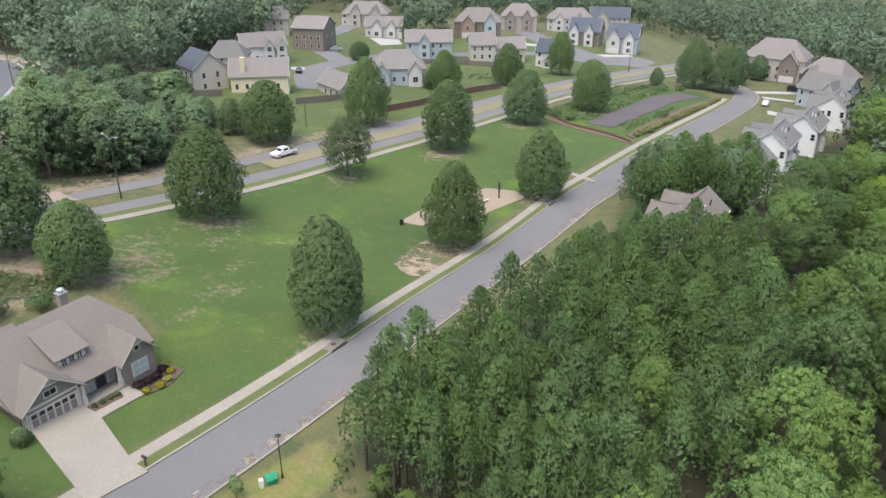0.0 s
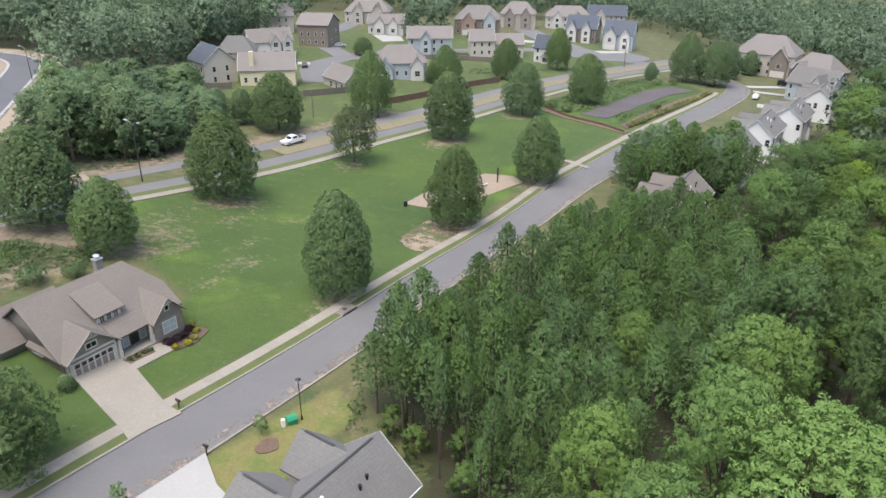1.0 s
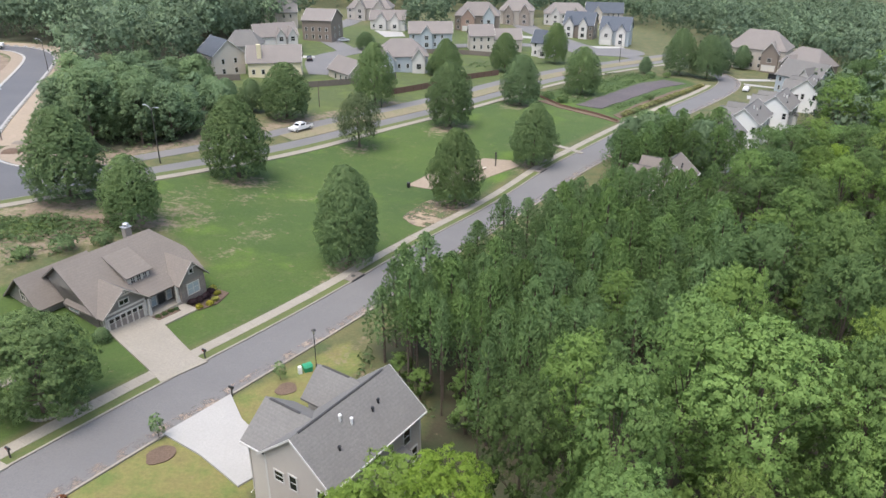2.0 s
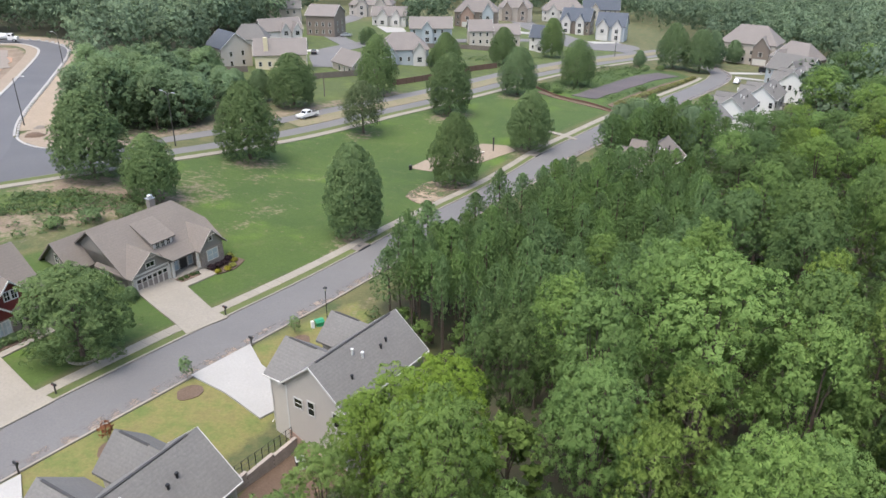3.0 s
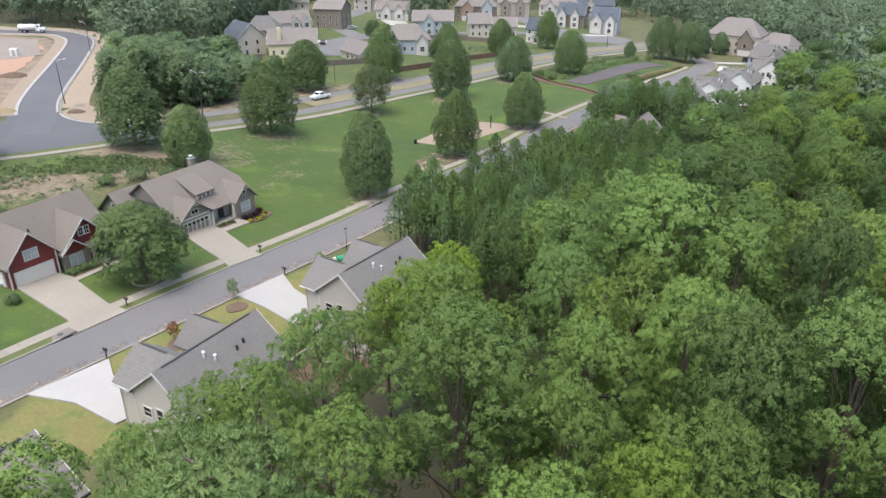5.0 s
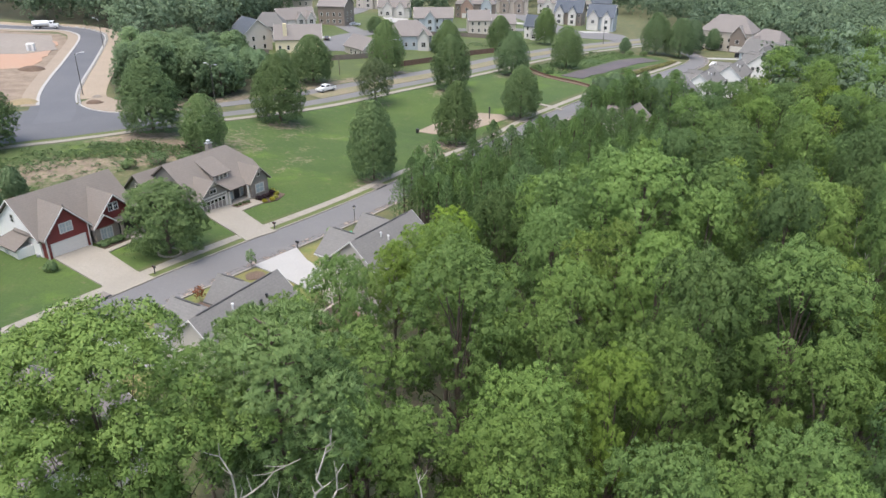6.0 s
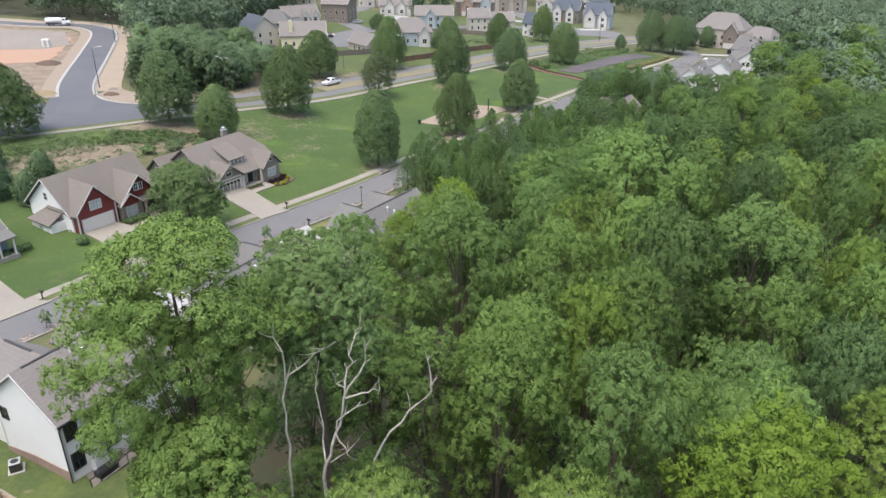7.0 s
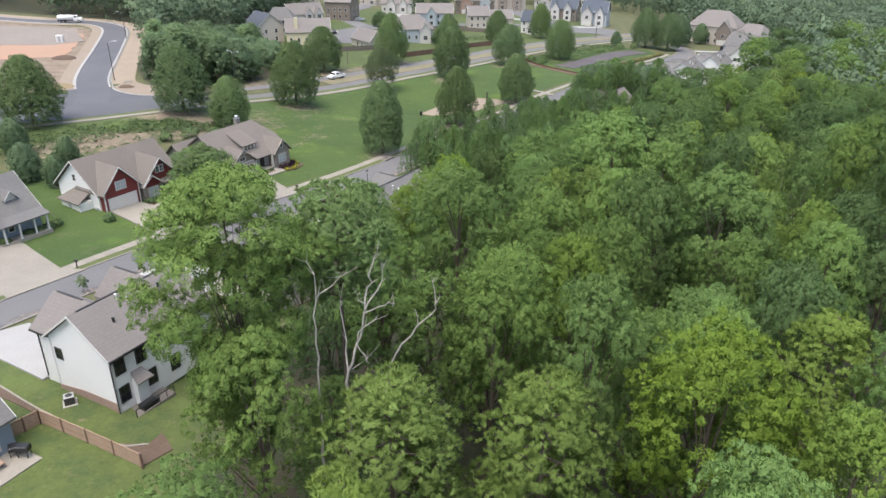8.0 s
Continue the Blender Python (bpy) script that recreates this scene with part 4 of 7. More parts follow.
def two_storey(x, y, z, turn, label, wall, roof, trim, spout, drop=1.0, brick=True, black=False, D=7.2):
    """The two-storey model with a long gabled block, a garage wing and an entry wing towards the street."""
    h = thing("house", x, y, z, turn, label, "house", "two-storey houses of one model")
    L, ze, zr = 11.6, 5.15, 8.45
    part("wall", gable_wall(-L, 0, 0, D, -drop, ze, zr, 0.4), wall, h)
    part("wall", gable_wall(-6.0, -0.42, -2.4, 4.0, -drop, ze - 0.1, 7.55, 0.4, along="y"), wall, h)
    part("wall", gable_wall(-11.6, -7.4, -2.3, 4.0, -drop, ze, 7.4, 0.4, along="y"), wall, h)
    part("roof", roof_geo(-L - 0.35, 0.35, -0.45, D + 0.45, ze, zr), roof, h)
    part("roof", roof_geo(-6.4, -0.02, -2.85, 3.6, ze - 0.1, 7.6, along="y"), roof, h, "garage wing roof")
    part("roof", roof_geo(-12.0, -6.95, -2.75, 3.6, ze, 7.45, along="y"), roof, h, "entry wing roof")
    part("roof", Geo().slab([(-7.4, -2.4, 2.7), (-6.0, -2.4, 2.7), (-6.0, 0.0, 3.4), (-7.4, 0.0, 3.4)], 0.16), roof, h, "entry porch roof")
    ridge_vent(h, -L + 0.6, -0.6, D / 2, zr)
    ridge_vent(h, -2.3, 1.2, -3.21, 7.6, "y")
    ridge_vent(h, -2.2, 1.0, -9.5, 7.45, "y")
    gable_trim(h, "right", 0.35, 0, D, ze, zr, 0.45, trim)
    gable_trim(h, "left", -L - 0.35, 0, D, ze, zr, 0.45, trim)
    part("gutter", Geo().box(-L - 0.35, 0.35, D + 0.42, D + 0.55, ze - 0.2, ze - 0.05), spout, h)
    part("gutter", Geo().box(-0.03, 0.07, -2.85, -0.5, ze - 0.3, ze - 0.15), spout, h)
    downspout(h, [(0.06, D + 0.4, ze - 0.2), (0.08, D + 0.06, ze - 0.7), (0.08, D + 0.06, -drop + 0.05), (0.5, D + 0.1, -drop)], spout)
    downspout(h, [(-0.02, -2.3, ze - 0.3), (-0.36, -2.3, ze - 0.7), (-0.36, -2.3, -0.1), (0.0, -2.35, -0.35)], spout)
    for yy in (D - 0.1, 0.1):
        part("corner_board", Geo().box(0.0, 0.03, yy - 0.09, yy + 0.09, -drop, ze - 0.2), trim, h)
    part("corner_board", Geo().box(-0.18, 0.03, D, D + 0.03, -drop, ze - 0.2), trim, h)
    part("corner_board", Geo().box(-L - 0.03, -L + 0.15, D, D + 0.03, -drop, ze - 0.2), trim, h)
    if brick:
        low = -0.3 if drop < 1 else 1.5
        part("brick_skirt", Geo().prism([(0.0, -drop), (D, -drop), (D, 0.1 - low * 1.1), (D * 0.45, 0.1 - low * 0.9), (0.0, -0.1)], "x", 0.0, 0.05), BRICK, h, "pinkish brick skirt")
    frame = BLACK if black else TRIM
    if black:
        window(h, "right", 0.0, 1.0, 3.05, 0.7, 1.0, frame, GLASS, (0, 1))
        for u, zz, w, hh in ((-0.85, 3.2, 0.85, 1.4), (-3.1, 3.2, 0.85, 1.4), (-6.4, 3.2, 0.85, 1.4), (-9.4, 3.2, 0.85, 1.4), (-0.85, 0.35, 0.85, 1.45), (-3.85, 0.35, 0.85, 1.45), (-6.6, 0.35, 0.85, 1.45), (-9.4, 0.35, 0.85, 1.45)):
            window(h, "back", D, u, zz, w, hh, frame, GLASS, (1, 1))
        part("rear_bay", Geo().box(-2.95, -1.75, D, D + 0.6, -drop, 2.0), wall, h, "small rear bay")
        part("roof", Geo().slab([(-1.45, D + 1.1, 1.95), (-3.25, D + 1.1, 1.95), (-2.95, D, 2.75), (-1.75, D, 2.75)], 0.12), roof, h, "rear bay roof")
        part("patio_furniture", Geo().box(-2.9, -1.3, D + 0.75, D + 1.6, -drop, -0.05, 0.15), BLACK, h, "black covered patio seating")
        part("deck", Geo().box(-4.7, -0.5, D + 0.02, D + 1.75, -drop - 0.1, -drop + 0.3), STAINED, h)
        for k in range(6):
            part("deck_rail", Geo().box(-4.65 + 0.85 * k, -4.60 + 0.85 * k, D + 1.65, D + 1.7, -drop + 0.3, -drop + 1.1), BLACK, h)
        part("deck_rail", Geo().box(-4.65, -0.3, D + 1.64, D + 1.71, -drop + 1.05, -drop + 1.12), BLACK, h)
    else:
        for u, zz, w, hh in ((1.6, 3.05, 0.95, 0.95), (3.2, 2.9, 0.75, 1.4), (6.3, 2.9, 0.8, 1.4)):
            window(h, "right", 0.0, u, zz, w, hh, frame, GLASS, (0, 1))
        for u, zz, w in ((-1.6, 2.9, 1.6), (-5.6, 2.9, 0.85), (-9.6, 2.9, 0.85), (-1.9, 0.1, 0.8), (-10.6, 0.3, 0.8)):
            window(h, "back", D, u, zz, w, 1.45, frame, GLASS, (1 if w > 1 else 0, 1))
        part("roof", Geo().slab([(-7.2, D + 1.1, 2.3), (-9.4, D + 1.1, 2.3), (-9.0, D, 3.1), (-7.6, D, 3.1)], 0.12), roof, h, "rear door hood")
        part("rear_bay", Geo().box(-9.2, -7.4, D, D + 0.8, -drop, 2.25), wall, h)
    slope = (zr - ze) / (D / 2 + 0.45)
    for px, py, mat, tall, r in ((-4.3, 4.6, PLASTIC_WHITE, 0.5, 0.1), (-5.0, 5.2, PLASTIC_WHITE, 0.5, 0.1), (-7.4, 5.4, BLACK, 0.3, 0.1), (-8.4, 5.2, BLACK, 0.3, 0.1), (-2.6, 6.0, BLACK, 0.3, 0.1)):
        pipe_vent(h, px, py, zr - slope * abs(py - D / 2), mat, tall, r)
    return h


craftsman_house()
red_house()
two_storey(-14.9, 29.3, -0.15, -124.7, "beige two-storey house with grey shingle roof and brick skirt", BEIGE_SIDING, ROOF_GREY, TRIM, TRIM, 3.2)
two_storey(-27.8, 8.95, 1.0, -120.0, "pale grey two-storey house with dark grey shingle roof", BEIGE_SIDING, ROOF_GREY, TRIM, TRIM, 3.0)
two_storey(-37.0, -13.4, 4.65, -118.7, "white two-storey house with black windows and grey-brown roof", WHITE_SIDING, ROOF_BROWN, TRIM, BLACK, 0.95, True, True, 8.0)


def far_house(x, y, turn, L, D, ze, zr, wall, roof, label, wings=(), storeys=2, hip=0.0, chimney=None, sides=("front", "right"), trim=TRIM, sink=1.5):
    """A house of the far estate: gabled or hipped block, front wings, rows of windows."""
    h = thing("house", x, y, ground_z(x, y), turn, label, "house", "houses of the far estate")
    if hip:
        zw = ze - 0.05
        part("wall", Geo().box(0, L, 0, D, -sink, zw), wall, h)
    else:
        part("wall", gable_wall(0, L, 0, D, -sink, ze, zr, 0.4), wall, h)
    part("roof", roof_geo(-0.4, L + 0.4, -0.4, D + 0.4, ze, zr, hip, hip), roof, h)
    if not hip:
        gable_trim(h, "right", L + 0.4, 0, D, ze, zr, 0.4, trim)
        gable_trim(h, "left", -0.4, 0, D, ze, zr, 0.4, trim)
    for x0, x1, p, we, wr, wm in wings:
        part("wall", gable_wall(x0, x1, -p, D / 2, -sink, we, wr, 0.35, along="y"), wm, h)
        part("roof", roof_geo(x0 - 0.4, x1 + 0.4, -p - 0.4, D / 2, we, wr, along="y"), roof, h, "wing roof")
        gable_trim(h, "front", -p - 0.4, x0, x1, we, wr, 0.4, trim)
        m = (x0 + x1) / 2
        if we > 4:
            window(h, "front", -p, m, 3.3, 1.3, 1.4, trim, GLASS, (1, 1))
        if x1 - x0 > 5:
            garage_door(h, "front", -p, m, 0.0, min(4.6, x1 - x0 - 1), 2.1, GARAGE_WHITE, trim, 4, False)
        else:
            window(h, "front", -p, m, 0.6, 1.4, 1.5, trim, GLASS, (1, 1))
    free = [u for u in np.arange(1.5, L - 1.0, 2.7) if not any(a - 0.7 < u < b + 0.7 for a, b, *_ in wings)]
    for s in range(storeys):
        zz = 0.8 + 2.75 * s
        if zz + 1.4 > ze:
            break
        if "front" in sides:
            for u in free:
                window(h, "front", 0, float(u), zz, 0.75, 1.25, trim, GLASS, (0, 1))
        if "back" in sides:
            for u in np.arange(1.8, L - 1.2, 3.0):
                window(h, "back", D, float(u), zz, 0.9, 1.4, trim, GLASS, (0, 1))
        for sd, pl in (("right", L), ("left", 0)):
            if sd in sides:
                for u in (D * 0.3, D * 0.7):
                    window(h, sd, pl, u, zz, 0.8, 1.3, trim, GLASS, (0, 1))
    if chimney:
        cx, cy = chimney
        part("chimney", Geo().box(cx - 0.6, cx + 0.6, cy - 0.45, cy + 0.45, 0, zr + 0.7, 0.08), wall, h)
    return h


W2 = siding("pale_greige_siding", (0.60, 0.575, 0.54))
far_house(-58.2, 199.5, 129, 11, 9.5, 6.0, 10.2, TAN_SIDING, ROOF_BLUE, "tan two-storey house with blue-grey shingle roof", sides=("left", "back"))
far_house(-56.2, 194.4, 8, 15, 8.5, 4.0, 8.3, CREAM_SIDING, ROOF_BROWN, "cream yellow house with taupe roof and chimney", storeys=1, chimney=(3.4, 1.2))
far_house(-21.3, 198.0, 127, 12, 7.5, 3.0, 6.6, TAN_SIDING, ROOF_BROWN, "small tan house with brown roof", (), 1, sides=("left", "back"))
far_house(-68, 214, 5, 11, 9, 5.0, 9.3, BEIGE_SIDING, ROOF_GREY, "beige house with grey hipped roof", (), 2, 3.5)
far_house(-63, 236, 26, 14, 10, 4.8, 8.6, W2, ROOF_BROWN, "pale house with brown roof and front gables", ((6.4, 9.6, 1.2, 4.4, 7.4, W2), (10.2, 13.4, 2.0, 4.2, 7.6, W2)), 2, sides=("front", "right"))
far_house(-53.6, 269.0, -12, 11.5, 13, 7.4, 10.9, BROWN_SIDING, ROOF_BROWN, "brown three-storey house with low roof", (), 3, 0, None, ("front", "right"))
far_house(-76, 298, 10, 15, 10, 5.6, 10.2, TAN_SIDING, ROOF_GREY, "tan house with grey roof at the wood's edge", ((2, 7, 1.5, 5.0, 8.5, TAN_SIDING),))
far_house(-46, 346, -5, 21, 12, 5.0, 10.0, BEIGE_SIDING, ROOF_BROWN, "large beige house with brown hipped roof", ((4, 9, 2, 5, 9, BEIGE_SIDING), (13, 18, 2, 5, 9, BEIGE_SIDING)), 2, 5.0)
far_house(-32, 313, -4, 15, 9, 4.0, 7.6, W2, ROOF_BROWN, "white trimmed house with brown roof and dormers", ((2.5, 7.0, 1.5, 3.8, 7.0, W2), (9, 12.5, 1.0, 3.8, 6.6, W2)), 1)
far_house(-13, 265, 0, 16, 9, 5.4, 9.2, PALE_BLUE_SIDING, ROOF_BROWN, "pale blue two-storey house with brown roof", ((4.5, 8.5, 1.2, 5.2, 8.2, PALE_BLUE_SIDING),))
far_house(-21, 215, 6, 16, 12, 4.4, 9.0, PALE_BLUE_SIDING, ROOF_BROWN, "pale grey-blue house with brown hipped roof and gables", ((1.0, 5.5, 1.5, 3.4, 6.4, PALE_BLUE_SIDING), (11, 15, 1.0, 3.6, 6.8, W2)), 1, 5.0)
far_house(10, 267, 5, 9, 9, 5.4, 9.2, TAN_SIDING, ROOF_BROWN, "tan house with cream gable and taupe roof", (), 2)
far_house(19, 270, 5, 11, 9, 4.2, 7.8, TAN_SIDING, ROOF_BROWN, "low tan house wing with taupe roof", (), 1)
far_house(5, 328, -6, 20, 12, 6.5, 11.8, BROWN_SIDING, ROOF_BROWN, "brown brick house with tall hipped roof", ((3, 9, 2.0, 5.6, 9.6, BRICK), (13, 18, 1.5, 6.0, 10.5, PALE_BLUE_SIDING)), 2, 5.5)
far_house(28, 366, -8, 17, 11, 6.5, 11.8, TAN_SIDING, ROOF_BROWN, "tan stone house with brown hipped roof", ((2, 7, 1.5, 5.6, 9.4, STONE), (10, 15, 1.5, 5.6, 9.8, STONE)), 2, 5.0)
far_house(52, 376, -6, 22, 11, 5.6, 10.4, W2, ROOF_BROWN, "white and grey house with taupe roof", ((3, 8, 1.5, 5, 8.6, W2), (13, 18, 1.5, 5, 8.6, W2)), 2, 5.0)
far_house(54.5, 327.5, -21, 13.5, 11, 5.6, 10.8, BROWN_SIDING, ROOF_BLUE, "brown-sided house with slate blue roof and pale gables", ((0.6, 4.8, 1.5, 5.2, 9.0, W2), (7.2, 11, 1.5, 5.2, 8.8, W2)))
far_house(67.4, 309.4, -21, 12.5, 11, 6.0, 11.2, PALE_BLUE_SIDING, ROOF_BLUE, "pale grey two-storey house with slate blue roof", ((0.5, 5.6, 1.5, 5.4, 9.2, W2), (7.2, 11.2, 1.0, 5.2, 8.8, W2)))
far_house(78, 402, -10, 20, 11, 5.2, 10.2, TAN_SIDING, ROOF_BLUE, "tan house with slate blue roof", ((4, 9, 1.5, 5, 9, TAN_SIDING),))
far_house(33, 264, -30, 7, 6, 5.0, 9.4, W2, ROOF_BLUE, "small white house with dark blue roof", ((3.5, 6.5, 1.8, 2.4, 3.8, W2),))
far_house(108, 268, -35, 21, 13, 7.4, 13.6, TAN_SIDING, ROOF_BROWN, "large tan house with brown hipped roof", ((13, 19, 1.5, 6.2, 10.5, BROWN_SIDING),), 2, 6.0)
far_house(119, 246, -60, 15, 11, 6.0, 11.4, BROWN_SIDING, ROOF_BROWN, "brown house with taupe hipped roof", ((2, 7, 2, 5.0, 9, BROWN_SIDING),), 2, 4.0)
far_house(108, 222, -55, 14, 10, 5.4, 10.0, PALE_BLUE_SIDING, ROOF_GREY, "pale grey-blue house with taupe roof", ((8, 12.5, 2, 5.0, 9, W2),))
ROW = "white two-storey row house with grey roof"
two_storey(53.0, 132.5, -4.7, -125.2, ROW, WHITE_SIDING, ROOF_GREY, TRIM, TRIM, 3.5)
two_storey(66.4, 151.5, -5.7, -125.2, ROW, WHITE_SIDING, ROOF_GREY, TRIM, TRIM, 3.5)
two_storey(80.3, 167.3, -6.6, -125.2, ROW, WHITE_SIDING, ROOF_GREY, TRIM, TRIM, 3.5)
two_storey(100.0, 193.0, -8.1, -125.2, ROW, WHITE_SIDING, ROOF_GREY, TRIM, TRIM, 3.5)
two_storey(34.0, 105.0, -4.6, -124.0, "pale house with taupe roof rising behind the pines", BEIGE_SIDING, ROOF_TAUPE, TRIM, TRIM, 3.0)


# ---- trees ----
def ball_points(rng, n):
    p = rng.normal(size=(n, 3))
    return p / np.linalg.norm(p, axis=1)[:, None]


def unit(a):
    return a / (np.linalg.norm(a, axis=1)[:, None] + 1e-9)


def leaves(rng, P, N, size, count, flat=0.75, width=0.6, up=0.0, clump=None, ball=0.3):
    """Rounded clumps of count pointed leaves about the points P, facing out along N; flat 1: leaves lie round the clump, 0: they stand out like a brush of needles."""
    clump = clump or size * 1.15
    tilt = unit(N + rng.normal(0, 0.14, N.shape))
    big = np.repeat(rng.uniform(0.7, 1.25, (len(P), 1)), count, 0) * clump
    P, N = np.repeat(P, count, 0), np.repeat(tilt, count, 0)
    n = len(P)
    d = unit(ball_points(rng, n) + 0.75 * N + np.array([0, 0, 0.25 + up]))
    t = unit(np.cross(d, rng.normal(size=(n, 3))))
    axis = unit(flat * t + (1 - flat) * d + rng.normal(0, 0.12, (n, 3)))
    side = unit(np.cross(axis, unit(d + rng.normal(0, 0.3, (n, 3)))))
    s = size * rng.uniform(0.65, 1.3, (n, 1))
    base = P + d * big * rng.uniform(0.55, 1.05, (n, 1)) - axis * s * 0.45
    a, b, c = base + side * s * width * 0.5, base + axis * s, base - side * s * width * 0.5
    face = unit(ball * d + 0.9 * N + np.array([0, 0, 0.06]) + rng.normal(0, 0.05, (n, 3)))
    turned = (np.cross(b - a, c - a) * face).sum(1) < 0
    a2, c2 = np.where(turned[:, None], c, a), np.where(turned[:, None], a, c)
    V = np.stack([a2, b, c2], 1).reshape(-1, 3)
    return V, np.arange(n * 3).reshape(-1, 3), np.repeat(face, 3, 0)


def lumps(P, scale=0.85, amount=0.34):
    """How far the foliage bulges out or in at each point."""
    return np.array([1 + amount * noise.noise(Vector(p) * scale) + amount * 0.5 * noise.noise(Vector(p) * scale * 2.3) for p in P])[:, None]


def crown_mesh(name, leaf_mat, *leafings):
    """One crown out of one or more sets of leaves, each (corners, triangles, normals)."""
    k, faces = 0, []
    for V, F, N in leafings:
        faces.append(F + k)
        k += len(V)
    V, F = np.concatenate([q[0] for q in leafings]), np.concatenate(faces)
    me = bpy.data.meshes.new(name)
    me.vertices.add(len(V))
    me.vertices.foreach_set("co", V.astype(np.float32).ravel())
    me.loops.add(F.size)
    me.loops.foreach_set("vertex_index", F.astype(np.int32).ravel())
    me.polygons.add(len(F))
    me.polygons.foreach_set("loop_start", np.arange(0, F.size, 3, dtype=np.int32))
    me.materials.append(leaf_mat)
    me.update(calc_edges=True)
    me.normals_split_custom_set_from_vertices(np.concatenate([q[2] for q in leafings]).tolist())
    return me


def inner_leaves(rng, P, size=0.5, count=5, clump=0.5, width=0.7):
    """Larger, sparser leaves deeper inside a crown, round the points P."""
    mid = P.mean(0)
    return leaves(rng, P, unit(P - mid + np.array([0, 0, 0.5])), size, count, 0.7, width, 0.0, clump, 0.4)


def lobes_crown(rng, lobes, per, size, count, flat=0.66, width=0.8, up=0.0, tall=0.9, bury=0.72, shell=0.8, clump=None, lump=0.34, ball=0.3):
    """Tufts of leaves over a heap of lobes (x, y, z, r), through the outer part of each; those buried in a neighbour are left out."""
    P, N = [], []
    C = np.array([l[:3] for l in lobes])
    R = np.array([l[3] for l in lobes])
    mid = C.mean(0)
    for c, r in zip(C, R):
        n = ball_points(rng, int(per * r * r))
        n[:, 2] = np.where(n[:, 2] < -0.35, -n[:, 2], n[:, 2])
        p = c + n * r * lumps(c + n * r, 0.85, lump) * rng.uniform(shell, 1.12, (len(n), 1)) * np.array([1, 1, tall])
        d = np.linalg.norm((p[:, None] - C[None]) / np.array([1, 1, tall]), axis=2) / R[None]
        keep = (d < bury).sum(1) == 0
        P.append(p[keep])
        N.append(unit(0.75 * n[keep] + 0.75 * unit((p[keep] - mid) * np.array([1, 1, 1.25])) + np.array([0, 0, 0.2])))
    P, N = np.concatenate(P), np.concatenate(N)
    return leaves(rng, P, N, size, count, flat, width, up, clump, ball)


def limbs(g, rng, top, spots, r0):
    """Boughs from the trunk to the lobes."""
    for x, y, z in spots:
        h = z * rng.uniform(0.5, 0.7)
        m = (x * 0.45 + rng.normal(0, 0.2), y * 0.45 + rng.normal(0, 0.2), h + (z - h) * 0.62)
        g.tube([(0, 0, h), m, (x * 0.9, y * 0.9, z)], [r0, r0 * 0.6, r0 * 0.2], 5)


def shade_tree(seed, H, R, leaf, first=0.05, peak=0.34, label="", name="tree", tufts=1750, size=0.165, count=24, rough=0.15, inner=1.1, clump=0.29, taper=(1.75, 0.70)):
    """A dense street tree: leafy sprays over an egg-shaped crown that reaches low, its outline uneven, with dark gaps between boughs."""
    rng = np.random.default_rng(seed)
    z0 = H * first

    def shell(n, deep):
        k = np.arange(n)
        t = (k + 0.5) / n
        t = 0.5 * t + 0.5 * (1 - (1 - t) ** 1.3)
        a = k * 2.39996 + rng.normal(0, 0.2, n)
        prof = np.where(t < peak, (0.62 + 0.38 * t / peak) ** 0.6, np.maximum(0.0, 1 - np.maximum(0, (t - peak) / (1 - peak)) ** taper[0]) ** taper[1])
        shape = np.stack([np.cos(a), np.sin(a), t * H / R], 1)
        swell = np.array([noise.noise(Vector(p) * 1.7 + Vector((seed, 0, 0))) + 0.6 * noise.noise(Vector(p) * 4.2) for p in shape])
        rad = np.maximum(0.0, R * (0.06 + 0.94 * prof) * (1 + rough * swell) * rng.uniform(0.86, 1.03, n) * deep - clump * 0.5)
        z = z0 + clump + (H - z0 - clump * 1.6) * (t * deep + (1 - deep) * 0.45) + 0.5 * swell + rng.normal(0, 0.15, n)
        N = unit(np.stack([np.cos(a), np.sin(a), 0.15 + 1.5 * np.clip(t - peak, 0, 1) ** 1.3], 1))
        return np.stack([rad * np.cos(a), rad * np.sin(a), np.clip(z, z0 + 0.3, H - clump)], 1), N

    P, N = shell(tufts, 1.0)
    q = leaves(rng, P, N, size, count, 0.72, 0.6, -0.1, clump, 0.45)
    Q, M = shell(int(tufts * 0.55 * inner), 0.82)
    q2 = leaves(rng, Q, M, size * 1.9, 9, 0.7, 0.7, -0.1, clump * 1.3, 0.6)
    Q, M = shell(int(tufts * 0.2 * inner), 0.6)
    q3 = leaves(rng, Q, M, size * 3.0, 9, 0.7, 0.75, 0.0, clump * 1.8, 0.5)
    ob = thing(name, 0, 0, 0, 0, label, "tree")
    g = Geo().tube([(0, 0, -0.4), (0.03, 0, H * 0.12), (0.05, 0.04, H * 0.45), (0, 0, H * 0.86)], [R * 0.055 + 0.06, R * 0.045 + 0.03, 0.11, 0.03], 8)
    limbs(g, rng, H, [tuple(p) for p in P[tufts // 5::tufts // 7]], 0.07)
    part("trunk", g, BARK, ob)
    part("crown", crown_mesh("crown", leaf, q, q2, q3), leaf, ob)
    return ob


